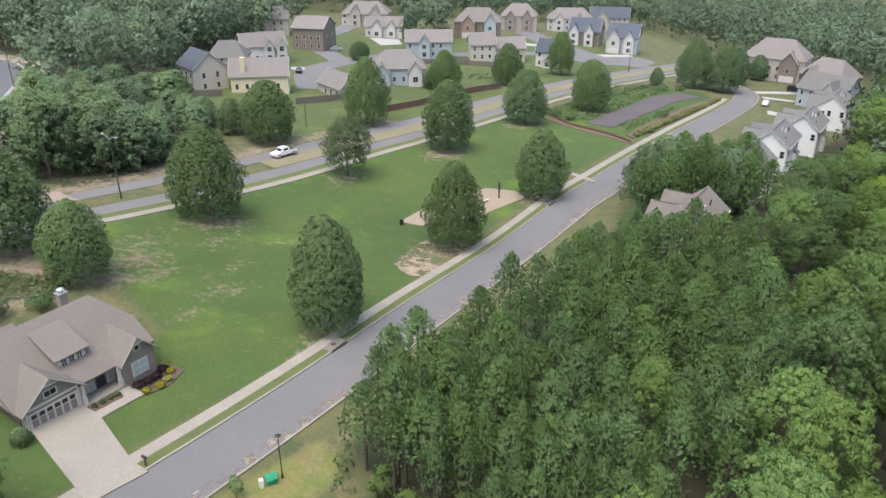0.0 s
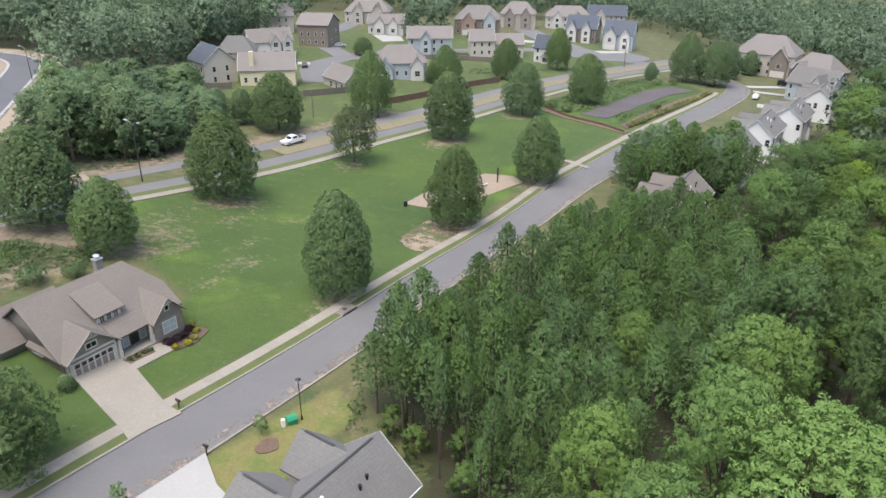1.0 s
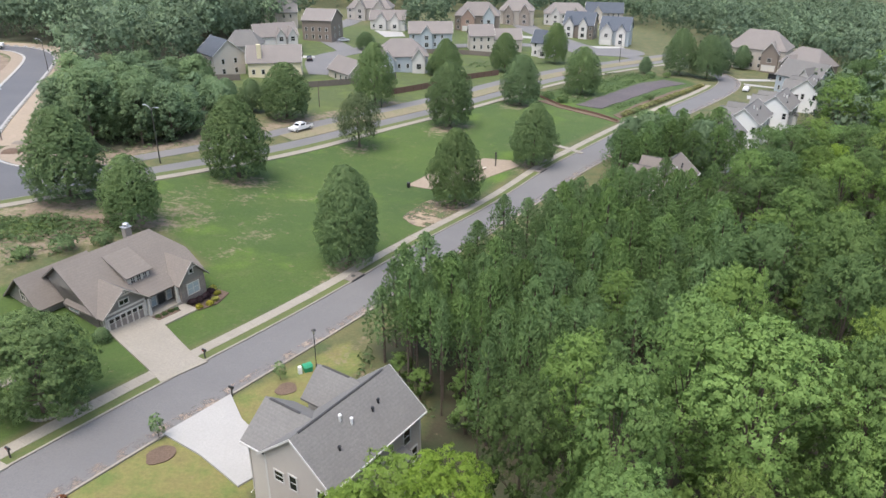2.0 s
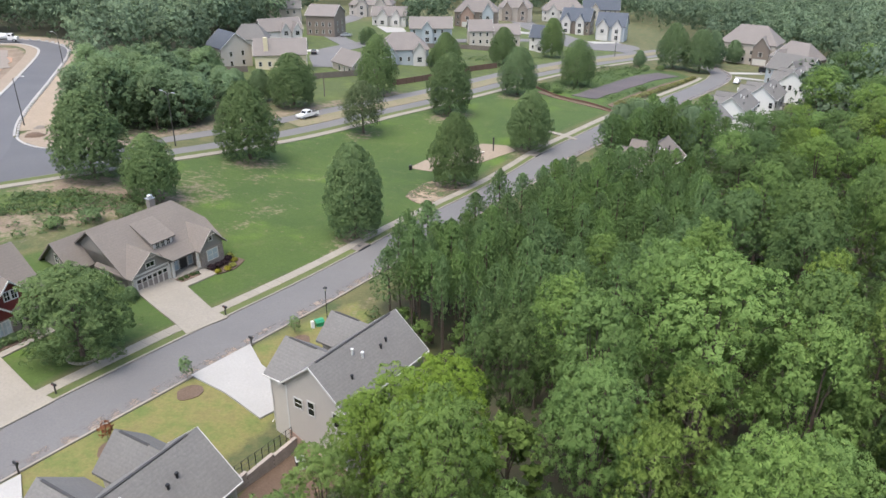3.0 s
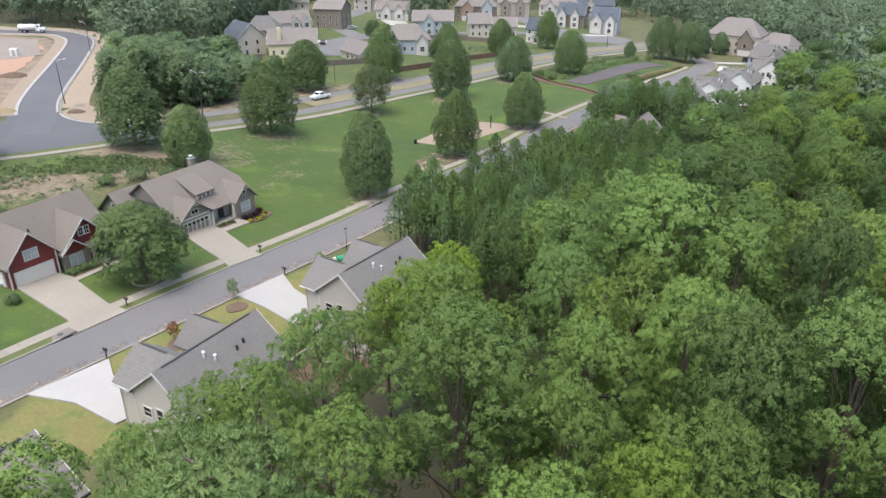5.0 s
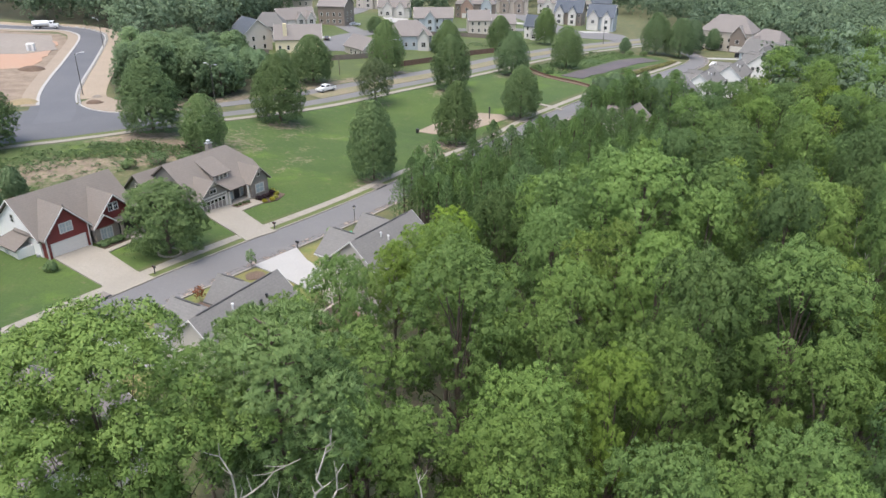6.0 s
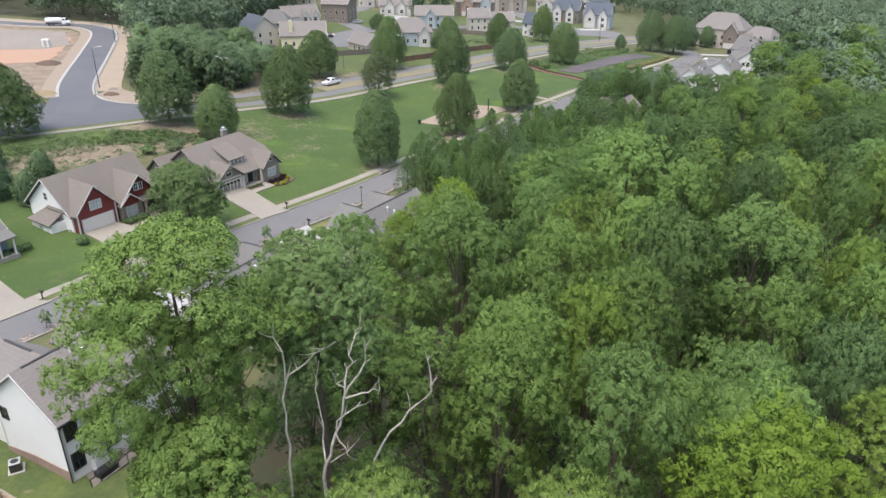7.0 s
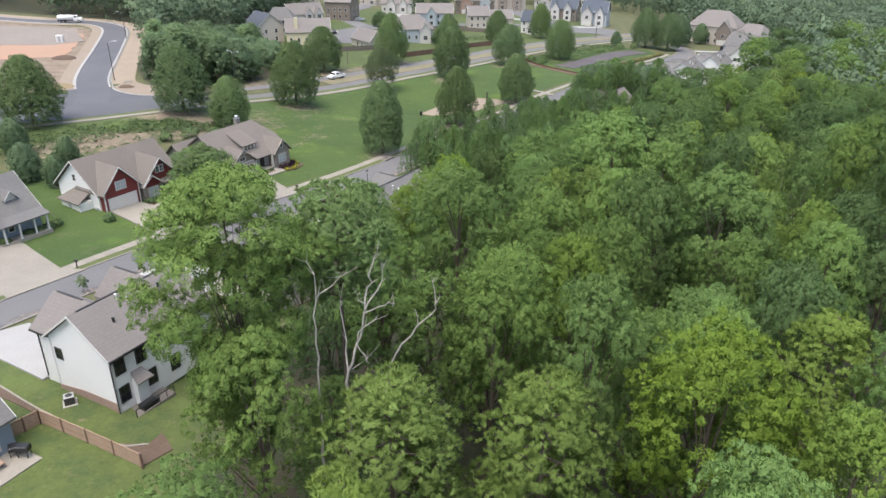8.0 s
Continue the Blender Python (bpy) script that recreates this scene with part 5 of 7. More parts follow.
def wood_tree(seed, H, R, leaf, label, first=0.48, per=17, size=0.175, count=26, n=32, name="tree", open_crown=False, clump=0.36, width=0.66):
    """A broad-leaved forest tree: a tall stem and a heaped crown of separate boughs, each a heap of leafy sprays; an open crown has its boughs in tiers with gaps."""
    rng = np.random.default_rng(seed)
    lobes = []
    for i in range(n):
        t = ((i + 0.5) / n) ** 0.8
        a = i * 2.4 + rng.normal(0, 0.35)
        z = H * first + H * (1 - first) * t
        if open_crown:
            prof = float(np.interp(t, (0, 0.3, 0.62, 0.85, 1), (0.30, 0.52, 1.0, 0.88, 0.4)))
            r = R * rng.uniform(0.15, 0.29)
            rad = max(0, R * prof * rng.uniform(0.4, 1.08) - r * 0.6)
        else:
            prof = max(0.02, 1 - (abs(t - 0.30) / (0.71 if t > 0.30 else 0.5)) ** 2) ** 0.55
            r = R * rng.uniform(0.19, 0.33)
            rad = max(0, R * prof * rng.uniform(0.8, 1.06) - r * 0.6)
        lobes.append((rad * math.cos(a), rad * math.sin(a), min(z, H - r * 1.05) + rng.normal(0, 0.25), r))
    q = lobes_crown(rng, lobes, per, size, count, 0.7, width, 0.0, 0.8 if open_crown else 0.95, 0.62, 0.72, clump=clump, lump=0.3, ball=0.5)
    deep = np.concatenate([np.array(l[:3]) * np.array([0.8, 0.8, 0.97]) + rng.normal(0, l[3] * 0.36, (12, 3)) for l in lobes])
    q2 = inner_leaves(rng, deep, size * 1.5, 11, 0.5)
    ob = thing(name, 0, 0, 0, 0, label, "tree")
    g = Geo().tube([(0, 0, -0.5), (0.1, 0, H * 0.3), (0.15, 0.1, H * 0.6), (0, 0, H * 0.9)], [0.30, 0.22, 0.15, 0.04], 7)
    limbs(g, rng, H, [l[:3] for l in lobes[::3]], 0.05 if open_crown else 0.08)
    part("trunk", g, BARK, ob)
    part("crown", crown_mesh("crown", leaf, *((q,) if open_crown else (q, q2))), leaf, ob)
    return ob


def young_pine(seed, H, R, label, first=0.2, n=620, name="pine_tree", leaf=None):
    """A young plantation pine: whorls of upturned needle brushes round a straight stem, rounded at the top."""
    rng = np.random.default_rng(seed)
    leaf = leaf or LEAF_PINE
    P, N = [], []
    whorls = 15
    for i in range(n):
        t = ((i + 0.5) / n) ** 0.85
        t = (math.floor(t * whorls) + rng.uniform(0.15, 0.85)) / whorls
        prof = min(1.0, 0.78 + t) * min(1.0, 1.32 * (1 - t) ** 0.6)
        a = i * 2.39996 + rng.normal(0, 0.3)
        bough = 1 + 0.2 * noise.noise(Vector((math.cos(a) * 1.6, math.sin(a) * 1.6, t * 5 + seed)))
        rad = R * max(0.0, prof * bough * rng.uniform(0.62, 1.06) - 0.05)
        P.append((rad * math.cos(a), rad * math.sin(a), H * (first + (0.965 - first) * t) + 0.22 * rad + rng.normal(0, 0.12)))
        N.append((math.cos(a), math.sin(a), 0.12 + 1.25 * t ** 1.6))
    q = leaves(rng, np.array(P), unit(np.array(N)), 0.27, 24, 0.2, 0.17, 0.75, 0.13, 0.4)
    g = Geo().tube([(0, 0, -0.5), (0.05, 0.02, H * 0.4), (0.02, 0, H * 0.75), (0, 0, H * 0.97)], [0.17, 0.14, 0.08, 0.02], 6)
    deep = np.array([(0.45 * x, 0.45 * y, z - 0.25) for x, y, z in P[::4]])
    q2 = leaves(rng, deep, unit(deep - np.array([0, 0, H * first])), 0.5, 10, 0.3, 0.22, 0.4, 0.3, 0.4)
    ob = thing(name, 0, 0, 0, 0, label, "tree")
    part("trunk", g, BARK, ob)
    part("crown", crown_mesh("crown", leaf, q, q2), leaf, ob)
    return ob


def pine_tree(seed, H, R, label, first=0.4, lobes_n=24, size=0.5, per=14, name="pine_tree", leaf=None, flat_top=False, count=15, width=0.36):
    """A grown pine: a straight stem and pompons of needles on upturned boughs."""
    rng = np.random.default_rng(seed)
    leaf = leaf or LEAF_PINE
    g = Geo().tube([(0, 0, -0.5), (0.05, 0.02, H * 0.4), (0.02, 0, H * 0.75), (0, 0, H * 0.96)], [0.15 + H * 0.006, 0.12 + H * 0.003, 0.08, 0.02], 7)
    lobes = []
    for i in range(lobes_n):
        t = (i + 0.5) / lobes_n
        z = H * (first + (1 - first) * t)
        prof = float(np.interp(t, (0, 0.35, 0.7, 1), (0.7, 1.0, 0.85, 0.35))) if flat_top else max(0.16, math.sin(math.pi * (0.26 + 0.68 * t)) ** 0.8)
        r = R * rng.uniform(0.17, 0.29) * (0.8 if t > 0.8 and not flat_top else 1.0)
        rad = max(0.0, R * prof * rng.uniform(0.7, 1.08) - r * 0.7)
        a = i * 2.4 + rng.normal(0, 0.3)
        x, y = rad * math.cos(a), rad * math.sin(a)
        lobes.append((x, y, min(z, H - r * 1.3), r))
        if i % 2 == 0:
            zb = z - rad * 0.35
            g.tube([(0, 0, zb), (x * 0.6, y * 0.6, zb + rad * 0.1), (x, y, z)], [0.06, 0.045, 0.02], 4)
    lobes.append((0, 0, H - R * 0.26, R * 0.2))
    q = lobes_crown(rng, lobes, per, size, count, 0.2, width, 0.3, 0.9, clump=min(0.26, size * 0.75), lump=0.2, ball=0.6)
    deep = np.concatenate([np.array(l[:3]) * np.array([0.75, 0.75, 0.99]) + rng.normal(0, l[3] * 0.35, (4, 3)) for l in lobes])
    q2 = inner_leaves(rng, deep, 0.42, 14, 0.35, 0.22)
    ob = thing(name, 0, 0, 0, 0, label, "tree")
    part("trunk", g, BARK, ob)
    part("crown", crown_mesh("crown", leaf, q, q2), leaf, ob)
    return ob


PLACED = []
TALL, WAITING = {}, {}


def kept(src, tall):
    """Notes a pattern tree's height; the pattern itself takes its first planting spot."""
    TALL[src.name] = float(tall)
    return src


def plant(src, x, y, height=None, spin=None, group="", label="", wide=1.0):
    """A tree on the land at (x, y), scaled to a height."""
    s = height / TALL[src.name] if height else 1.0
    a = spin if spin is not None else (x * 37.7 + y * 91.3) % 360
    m = pose(x, y, ground_z(x, y) - 0.1, 0, 0, a) @ Matrix.Diagonal((s * wide, s * wide, s, 1))
    PLACED.append((x, y))
    if src.name not in WAITING:
        WAITING[src.name] = (src, m, group, label)
        return src
    t = copy_thing(src, m)
    return tagged(t, label, "", group)


def settle():
    for src, m, group, label in WAITING.values():
        src.matrix_basis = m
        tagged(src, label, "", group)


def strew(poly, gap, rng, clear, tries=9000):
    """Random spots in a polygon, no two nearer than gap, none within clear of a placed tree."""
    xs, ys = [p[0] for p in poly], [p[1] for p in poly]
    spots = []
    taken = np.array(PLACED) if PLACED else np.zeros((0, 2))
    X, Y = rng.uniform(min(xs), max(xs), tries), rng.uniform(min(ys), max(ys), tries)
    ok = inside(X, Y, poly)
    cells = {}
    for x, y in zip(X[ok], Y[ok]):
        if len(taken) and np.min(np.hypot(taken[:, 0] - x, taken[:, 1] - y)) < clear:
            continue
        key = (int(x // gap), int(y // gap))
        near = [q for i in (-1, 0, 1) for j in (-1, 0, 1) for q in cells.get((key[0] + i, key[1] + j), ())]
        if any(math.hypot(q[0] - x, q[1] - y) < gap for q in near):
            continue
        cells.setdefault(key, []).append((x, y))
        spots.append((float(x), float(y)))
    return spots


OAK_LABEL = "dense dark green street tree on the park lawn"
OAKS = [kept(shade_tree(11, 14.0, 5.2, LEAF_OAK, label=OAK_LABEL), 14.0), kept(shade_tree(12, 14.0, 5.6, LEAF_OAK, 0.05, 0.32, OAK_LABEL, taper=(1.6, 0.78)), 14.0), kept(shade_tree(13, 14.0, 5.0, LEAF_OAK, 0.06, 0.26, OAK_LABEL), 14.0)]
COPSE = kept(shade_tree(15, 14.0, 5.3, LEAF_COPSE, 0.04, 0.36, OAK_LABEL, tufts=520, size=0.36, count=18, rough=0.26, clump=0.55), 14.0)
THICKET = [kept(wood_tree(41 + k, 14.0, r, LEAF_COPSE, "broad green tree of the copse beyond the parkway", first, 10, 0.30, 14, 40, clump=0.5), 14.0) for k, (r, first) in enumerate(((4.8, 0.04), (4.4, 0.06), (4.0, 0.03)))]
AIRY = kept(shade_tree(14, 12.0, 5.0, LEAF_AIRY, 0.16, 0.45, "thin pale green young tree on the park lawn", tufts=1000, size=0.15, count=22, rough=0.3, inner=0.9, clump=0.32), 12.0)
FRONT_TREE = kept(wood_tree(45, 11.0, 5.3, LEAF_OAK, "bushy green front lawn tree", 0.10, 24, 0.16, 24, 62, clump=0.32), 11.0)
for k, (x, y, h, w) in enumerate(((-14.0, 78.9, 15.2, 9.6), (1.9, 107.0, 14.4, 10.2), (18.5, 129.0, 13.2, 10.1), (1.3, 154.4, 15.2, 11.6), (-37.6, 109.4, 15.2, 12.4), (20.7, 180.6, 13.4, 11.4), (40.7, 199, 13.8, 11.2),
                                  (-17.9, 170.5, 15.9, 11.4), (-58.4, 89.4, 14.8, 12.3), (-46.7, 83.8, 10.8, 9.0), (82.4, 241.5, 16, 12.8), (90.5, 236.5, 14.8, 11.8), (-37.0, 152.0, 13.1, 12.0), (0.7, 212.5, 11.8, 10.4),
                                  (20.1, 227.5, 12.6, 10.0), (39.9, 250, 14.2, 9.4), (-85.7, 78.0, 14.4, 13.8), (-39.5, 40.9, 10.4, 10.4), (-28.3, 254.5, 6.5, 7.5))):
    src = FRONT_TREE if k == 17 else OAKS[k % 3]
    plant(src, x, y, h, None, "street and park trees", "" if k < 17 else ("bushy green front lawn tree" if k == 17 else "round green garden tree"), w / 2 / (5.0 * h / 11.0 if k == 17 else (5.2, 5.6, 5.0)[k % 3] * h / 14.0))
plant(AIRY, -18.4, 135.2, 11.9, None, "street and park trees")

# the wood beside the street: pines first, then broad-leaved trees
YOUNG = "young dark green pine in the roadside wood"
PINES = [kept(young_pine(21, 12.0, 2.75, YOUNG), 12.0), kept(young_pine(22, 12.0, 2.9, YOUNG, 0.25, 660), 12.0), kept(young_pine(23, 12.0, 2.5, YOUNG, 0.28, 580), 12.0), kept(young_pine(26, 12.0, 2.7, YOUNG, 0.22), 12.0)]
LOW = kept(wood_tree(38, 12.0, 3.8, LEAF_WOOD, "low broad-leaved tree under the taller wood", 0.25, 8, 0.3, 12, 20), 12.0)
EDGE = kept(young_pine(28, 13.0, 2.4, "bare-stemmed pine at the edge of the wood", 0.5, 340), 13.0)
BROAD = [kept(wood_tree(31, 20.0, 5.0, LEAF_WOOD, "tall green broad-leaved tree in the wood"), 20.0), kept(wood_tree(32, 20.0, 4.6, LEAF_WOOD, "tall green broad-leaved tree in the wood", 0.45), 20.0),
         kept(wood_tree(33, 20.0, 5.4, LEAF_DEEP, "spreading deep green broad-leaved tree in the wood", 0.55), 20.0), kept(wood_tree(34, 20.0, 4.8, LEAF_YELLOW, "yellow-green broad-leaved tree in the wood", 0.48), 20.0)]
NEAR = [kept(wood_tree(36, 20.0, 5.0, LEAF_WOOD, "tall green broad-leaved tree in the wood", 0.46, 21, 0.135, 36, clump=0.31), 20.0), kept(wood_tree(37, 20.0, 4.9, LEAF_YELLOW, "yellow-green broad-leaved tree in the wood", 0.48, 21, 0.135, 36, clump=0.31), 20.0)]
TALL_PINES = [kept(pine_tree(24, 22.0, 4.2, "tall full pine in the wood", 0.42, 84, 0.25, 40, "pine_tree", LEAF_TALL_PINE, False, 40, 0.14), 22.0), kept(pine_tree(27, 22.0, 4.0, "tall pine in the wood", 0.5, 44, 0.34, 20, "pine_tree", LEAF_TALL_PINE, False, 26, 0.16), 22.0)]
WOOD, PINEWOOD = "trees of the roadside wood", "pines of the roadside wood"
for k, (x, y, top, w) in enumerate(((-12.8, -33.0, 22.2, 8.6), (15.6, -32.9, 22.5, 11.4), (2.4, -24.0, 22, 8.7), (0.2, -6.6, 23.2, 11), (13.1, -13.7, 21.3, 8.2), (25.3, -5.3, 22.5, 12.4), (21.0, 22.9, 20.5, 12.6), (-0.2, 14.0, 18.0, 7.2),
                                    (-15.2, -41.0, 18.6, 8.4), (32.9, -11.4, 20, 8), (-3.4, 17.4, 14.2, 8.4), (9.3, 11.3, 19, 7.5), (28.7, 47.9, 12, 8), (10.5, 30.7, 15, 7.5), (5.1, 22.5, 16.5, 6.5), (29.5, 23.8, 18.8, 8.5), (43, 66, 13.7, 9),
                                    (9.0, -2.2, 19.8, 8.5), (17.5, 3.6, 19.8, 8.5), (19.4, 54.6, 8.5, 5.5), (9.6, -15.6, 20.6, 7), (-6.5, -12, 20, 8.5), (-15.6, -5.5, 17.5, 6.5), (-18.6, -9.5, 17, 6), (-12.2, -6.5, 19.3, 6.5), (-9.2, -1.5, 20.2, 7), (14.6, -21.5, 17, 7), (19.5, -20.5, 18.5, 8), (-6.2, 17.0, 12.5, 6.5), (-8.6, 11.5, 12.5, 6))):
    lime = k in (0, 1, 7, 10, 20, 28, 29)
    pick = (NEAR[1] if lime else NEAR[0]) if y < 16 else (BROAD[3] if lime else BROAD[k % 3])
    h = top - ground_z(x, y)
    plant(pick, x, y, h, None, WOOD, "", w / 2 / 4.95 * 20.0 / h)
for x, y, top, w in ((-4.4, -36.1, 21.5, 8.9), (4.5, -36.1, 21.5, 8.6), (25.7, -26.9, 20, 8.5), (1.5, -46, 20, 8), (34, 5, 17, 7)):
    h = top - ground_z(x, y)
    plant(TALL_PINES[0], x, y, h, None, WOOD, "", w / 2 / 4.0 * 22.0 / h)
# the tallest tree by the white house, its foliage in open tiers
GIANT = wood_tree(35, 27.0, 6.0, LEAF_GIANT, "very tall open-crowned green tree beside the white house", 0.3, 40, 0.15, 34, 92, open_crown=True, clump=0.36, width=0.55)
kept(GIANT, 27.0)
plant(GIANT, -14.5, -29.5, 31.2 - ground_z(-14.5, -29.5), 40, WOOD, "", 0.93)
LONE_PINE = pine_tree(25, 26.0, 4.0, "tall bare-stemmed pine with a round tufted crown", 0.72, 74, 0.23, 46, "pine_tree", LEAF_LONE, True, 36, 0.16)
kept(LONE_PINE, 26.0)
plant(LONE_PINE, -8.4, -25.6, 29.0 - ground_z(-8.4, -25.6), 0, WOOD)
# low trees in the clearing round the dead trunks
for k, (x, y, top, w) in enumerate(((-6.5, -17, 18, 8), (-2.4, -19.5, 19, 8), (-11, -17, 15, 7), (-5.6, -24.5, 13, 6.5), (-10, -22, 11, 6), (-3.6, -28.6, 14.5, 6), (-10.2, -27.5, 9.5, 5), (-7.0, -34, 11, 5.5))):
    h = top - ground_z(x, y)
    plant(BROAD[k % 3], x, y, h, None, WOOD, "", w / 2 / 4.95 * 20.0 / h)
PINE_BLOCK = [(-6.5, 58), (-7.5, 52.5), (-4.0, 47.5), (1, 46), (6, 43), (14, 41), (24, 46), (34, 62), (42, 84), (43, 94), (35, 97), (25, 97), (16.5, 86), (4.5, 70)]
rng = np.random.default_rng(77)
for x, y in strew(PINE_BLOCK, 3.2, rng, 2.7, 14000):
    k = int(rng.integers(0, 4))
    edge = min(1.0, max(0.0, (float(near_line(np.array([x]), np.array([y]), STREET)[0]) - 9.5) / 6))
    h = float(rng.uniform(9.4, 13.6)) * (0.82 + 0.18 * edge)
    plant(EDGE if y < 52 else PINES[k], x, y, h * (1.08 if y < 52 else 1.0), float(rng.uniform(0, 360)), PINEWOOD, "", float(rng.uniform(0.92, 1.2)) * 12 / h)
for x, y in strew([(-7, 57), (-4.5, 48), (0.5, 44.5), (3.5, 39), (9, 35), (15, 37), (17, 46), (6, 53), (-2, 59)], 2.1, rng, 1.8, 7000):
    h = float(rng.uniform(10.5, 13.5))
    plant(EDGE, x, y, h, float(rng.uniform(0, 360)), PINEWOOD, "", float(rng.uniform(0.6, 0.85)) * 12 / h)
for x, y in strew([(-6.0, 50.5), (-2.6, 44.5), (0.4, 39.0), (4.0, 36.0), (8.5, 36.5), (6.0, 42.0), (0, 48.5), (-4.5, 54)], 2.4, rng, 1.3, 5000):
    h = float(rng.uniform(10.0, 12.5)) if rng.uniform() < 0.5 else float(rng.uniform(2.6, 4.6))
    plant(EDGE if h > 6 else LOW, x, y, h, float(rng.uniform(0, 360)), PINEWOOD if h > 6 else WOOD, "", float(rng.uniform(0.65, 0.85)) * 12 / h if h > 6 else 1.25)
BROAD_WOOD = [(6, 29), (2, 24), (2, 14), (-6, 2), (-14, -8), (-18, -20), (-20, -30), (-18, -46), (46, -48), (70, 0), (90, 60), (100, 120), (84, 140), (66, 122), (50, 104), (46, 84), (36, 58), (26, 42), (16, 33), (9, 29)]


def canopy(x, y):
    """Height of the wood's roof above the datum."""
    return float(np.interp(y, (-50, 0, 25, 66, 100, 150), (22.0, 21.5, 18.8, 12.8, 8.5, 5.5)))


for x, y in strew(BROAD_WOOD, 7.0, rng, 6.0, 9000):
    if (-13.5 < x < -2.5 and -34 < y < -15) or (x < -10 and y < -2) or (x < -7.5 and y < 6):
        continue
    if x > 0.64 * (y + 72) + 6 or (27 < x < 40 and -31 < y < -13):
        continue
    top = canopy(x, y) + min(0.8, float(rng.normal(-1.2, 2.2)))
    h = max(9.0, top - ground_z(x, y))
    if rng.uniform() < 0.16:
        plant(TALL_PINES[1], x, y, h, None, WOOD, "", float(rng.uniform(0.8, 1.0)) * 22 / h * 0.85)
    else:
        k = int(rng.choice(4, p=(0.18, 0.18, 0.58, 0.06) if (x > 13 and -22 < y < 30) or x > 22 else (0.38, 0.38, 0.16, 0.08)))
        plant(NEAR[k // 3] if y < 12 and k != 2 else BROAD[k], x, y, h, None, WOOD, "", float(rng.uniform(0.68, 0.90)) * 20 / h)
# the lower storey that closes the gaps of the wood
for x, y in strew(BROAD_WOOD, 6.0, rng, 3.9, 9000):
    if x < -2.0 and y < 8 and y > -36 or x < -10 or (x < 8 and y > 26) or x > 0.64 * (y + 72) + 2 or y < -47 or (24 < x < 41 and -33 < y < -8):
        continue
    h = max(6.0, canopy(x, y) - 10.0 - ground_z(x, y) + float(rng.normal(0, 1.2)))
    plant(LOW, x, y, h, None, WOOD, "", float(rng.uniform(0.85, 1.1)) * 12 / h)
# the wood goes on behind the row houses
for x, y in strew([(93, 62), (104, 62), (150, 140), (182, 215), (150, 236), (130, 206), (108, 180), (88, 150), (86, 142), (101, 120)], 9.0, rng, 6.5, 6000):
    if x < 0.64 * (y + 72) + 8:
        h = float(rng.uniform(13, 18))
        plant(BROAD[int(rng.choice(4, p=(0.30, 0.30, 0.38, 0.02)))], x, y, h, None, WOOD, "", float(rng.uniform(0.95, 1.2)) * 20 / h)
# copses: behind the houses on the right and the pine wood beyond the parkway
for poly, gap, lo, hi in (([(33, 116), (45, 121), (55, 121), (62, 128), (58, 136), (47, 137), (38, 131)], 3.6, 10, 13), ([(-54, 130), (-62, 120), (-76, 122), (-90, 146), (-100, 176), (-76, 182), (-60, 168), (-50, 150)], 5.2, 11, 16)):
    for x, y in strew(poly, gap, rng, 4.0, 3000):
        if x < 0 and near_line(np.array([x]), np.array([y]), NEW_STREET)[0] < 15.5:
            continue
        if rng.uniform() < (0.85 if x > 0 else 0.0):
            plant(PINES[int(rng.integers(0, 3))], x, y, float(rng.uniform(lo, hi)), None, "copse trees", "dark pine at the edge of the copse", 1.45)
        else:
            low = float(np.interp(y, (118, 134, 150, 165, 180), (1.0, 0.95, 0.78, 0.64, 0.56))) * (0.72 if x > -62 and y > 134 else 1.0) if x < 0 else 1.0
            plant(THICKET[int(rng.integers(0, 3))] if x < 0 else COPSE, x, y, float(rng.uniform(lo, hi)) * low, None, "copse trees", "dense green tree at the edge of the copse", 1.0 / max(0.6, low) ** 0.5)
for x, y, h in ((-3.5, 214, 6), (-53, 160, 7), (-46, 156, 8), (-63, 172, 10), (100, 252, 13), (112, 262, 9), (70, 240, 6), (-66, 46, 5.4), (-71.5, 47.5, 6.8), (-68, 55, 5.5), (-80, 60, 7), (-88, 52, 9), (-95, 60, 10)):
    plant(COPSE, x, y, h, None, "garden trees", "dense round green garden tree", 1.05)
settle()


def dead_tree(x, y, spines, seed):
    """A bleached bare snag: its trunk, then crooked limbs, each a spine of (dx, dy, z) points and a radius, with broken twigs."""
    ob = thing("dead_tree", x, y, 0, 0, "bleached bare dead tree with crooked forked branches", "tree", "dead trees")
    rng = np.random.default_rng(seed)
    for k, (r, pts) in enumerate(spines):
        line = [Vector(pts[0])]
        for p0, p1 in zip(pts, pts[1:]):
            p0, p1 = Vector(p0), Vector(p1)
            steps = max(2, int((p1 - p0).length / 1.1))
            for i in range(1, steps + 1):
                line.append(p0.lerp(p1, i / steps) + Vector(rng.normal(0, 0.11 if k else 0.07, 3)))
        n = len(line)
        g = Geo().tube(line, [r * (0.32 if k else 0.44) * (1 - 0.72 * i / (n - 1)) for i in range(n)], 7 if k == 0 else 6)
        if k:
            for i in range(2, n - 1):
                d = Vector((rng.normal(0, 0.9), rng.normal(0, 0.7), rng.normal(0.8, 0.5))).normalized() * rng.uniform(0.25, 0.9)
                g.tube([line[i], line[i] + d * 0.5 + Vector((0, 0, -0.06)), line[i] + d], [r * 0.14, r * 0.09, 0.008], 4)
        part("branch" if k else "trunk", g, DEAD_WOOD, ob)


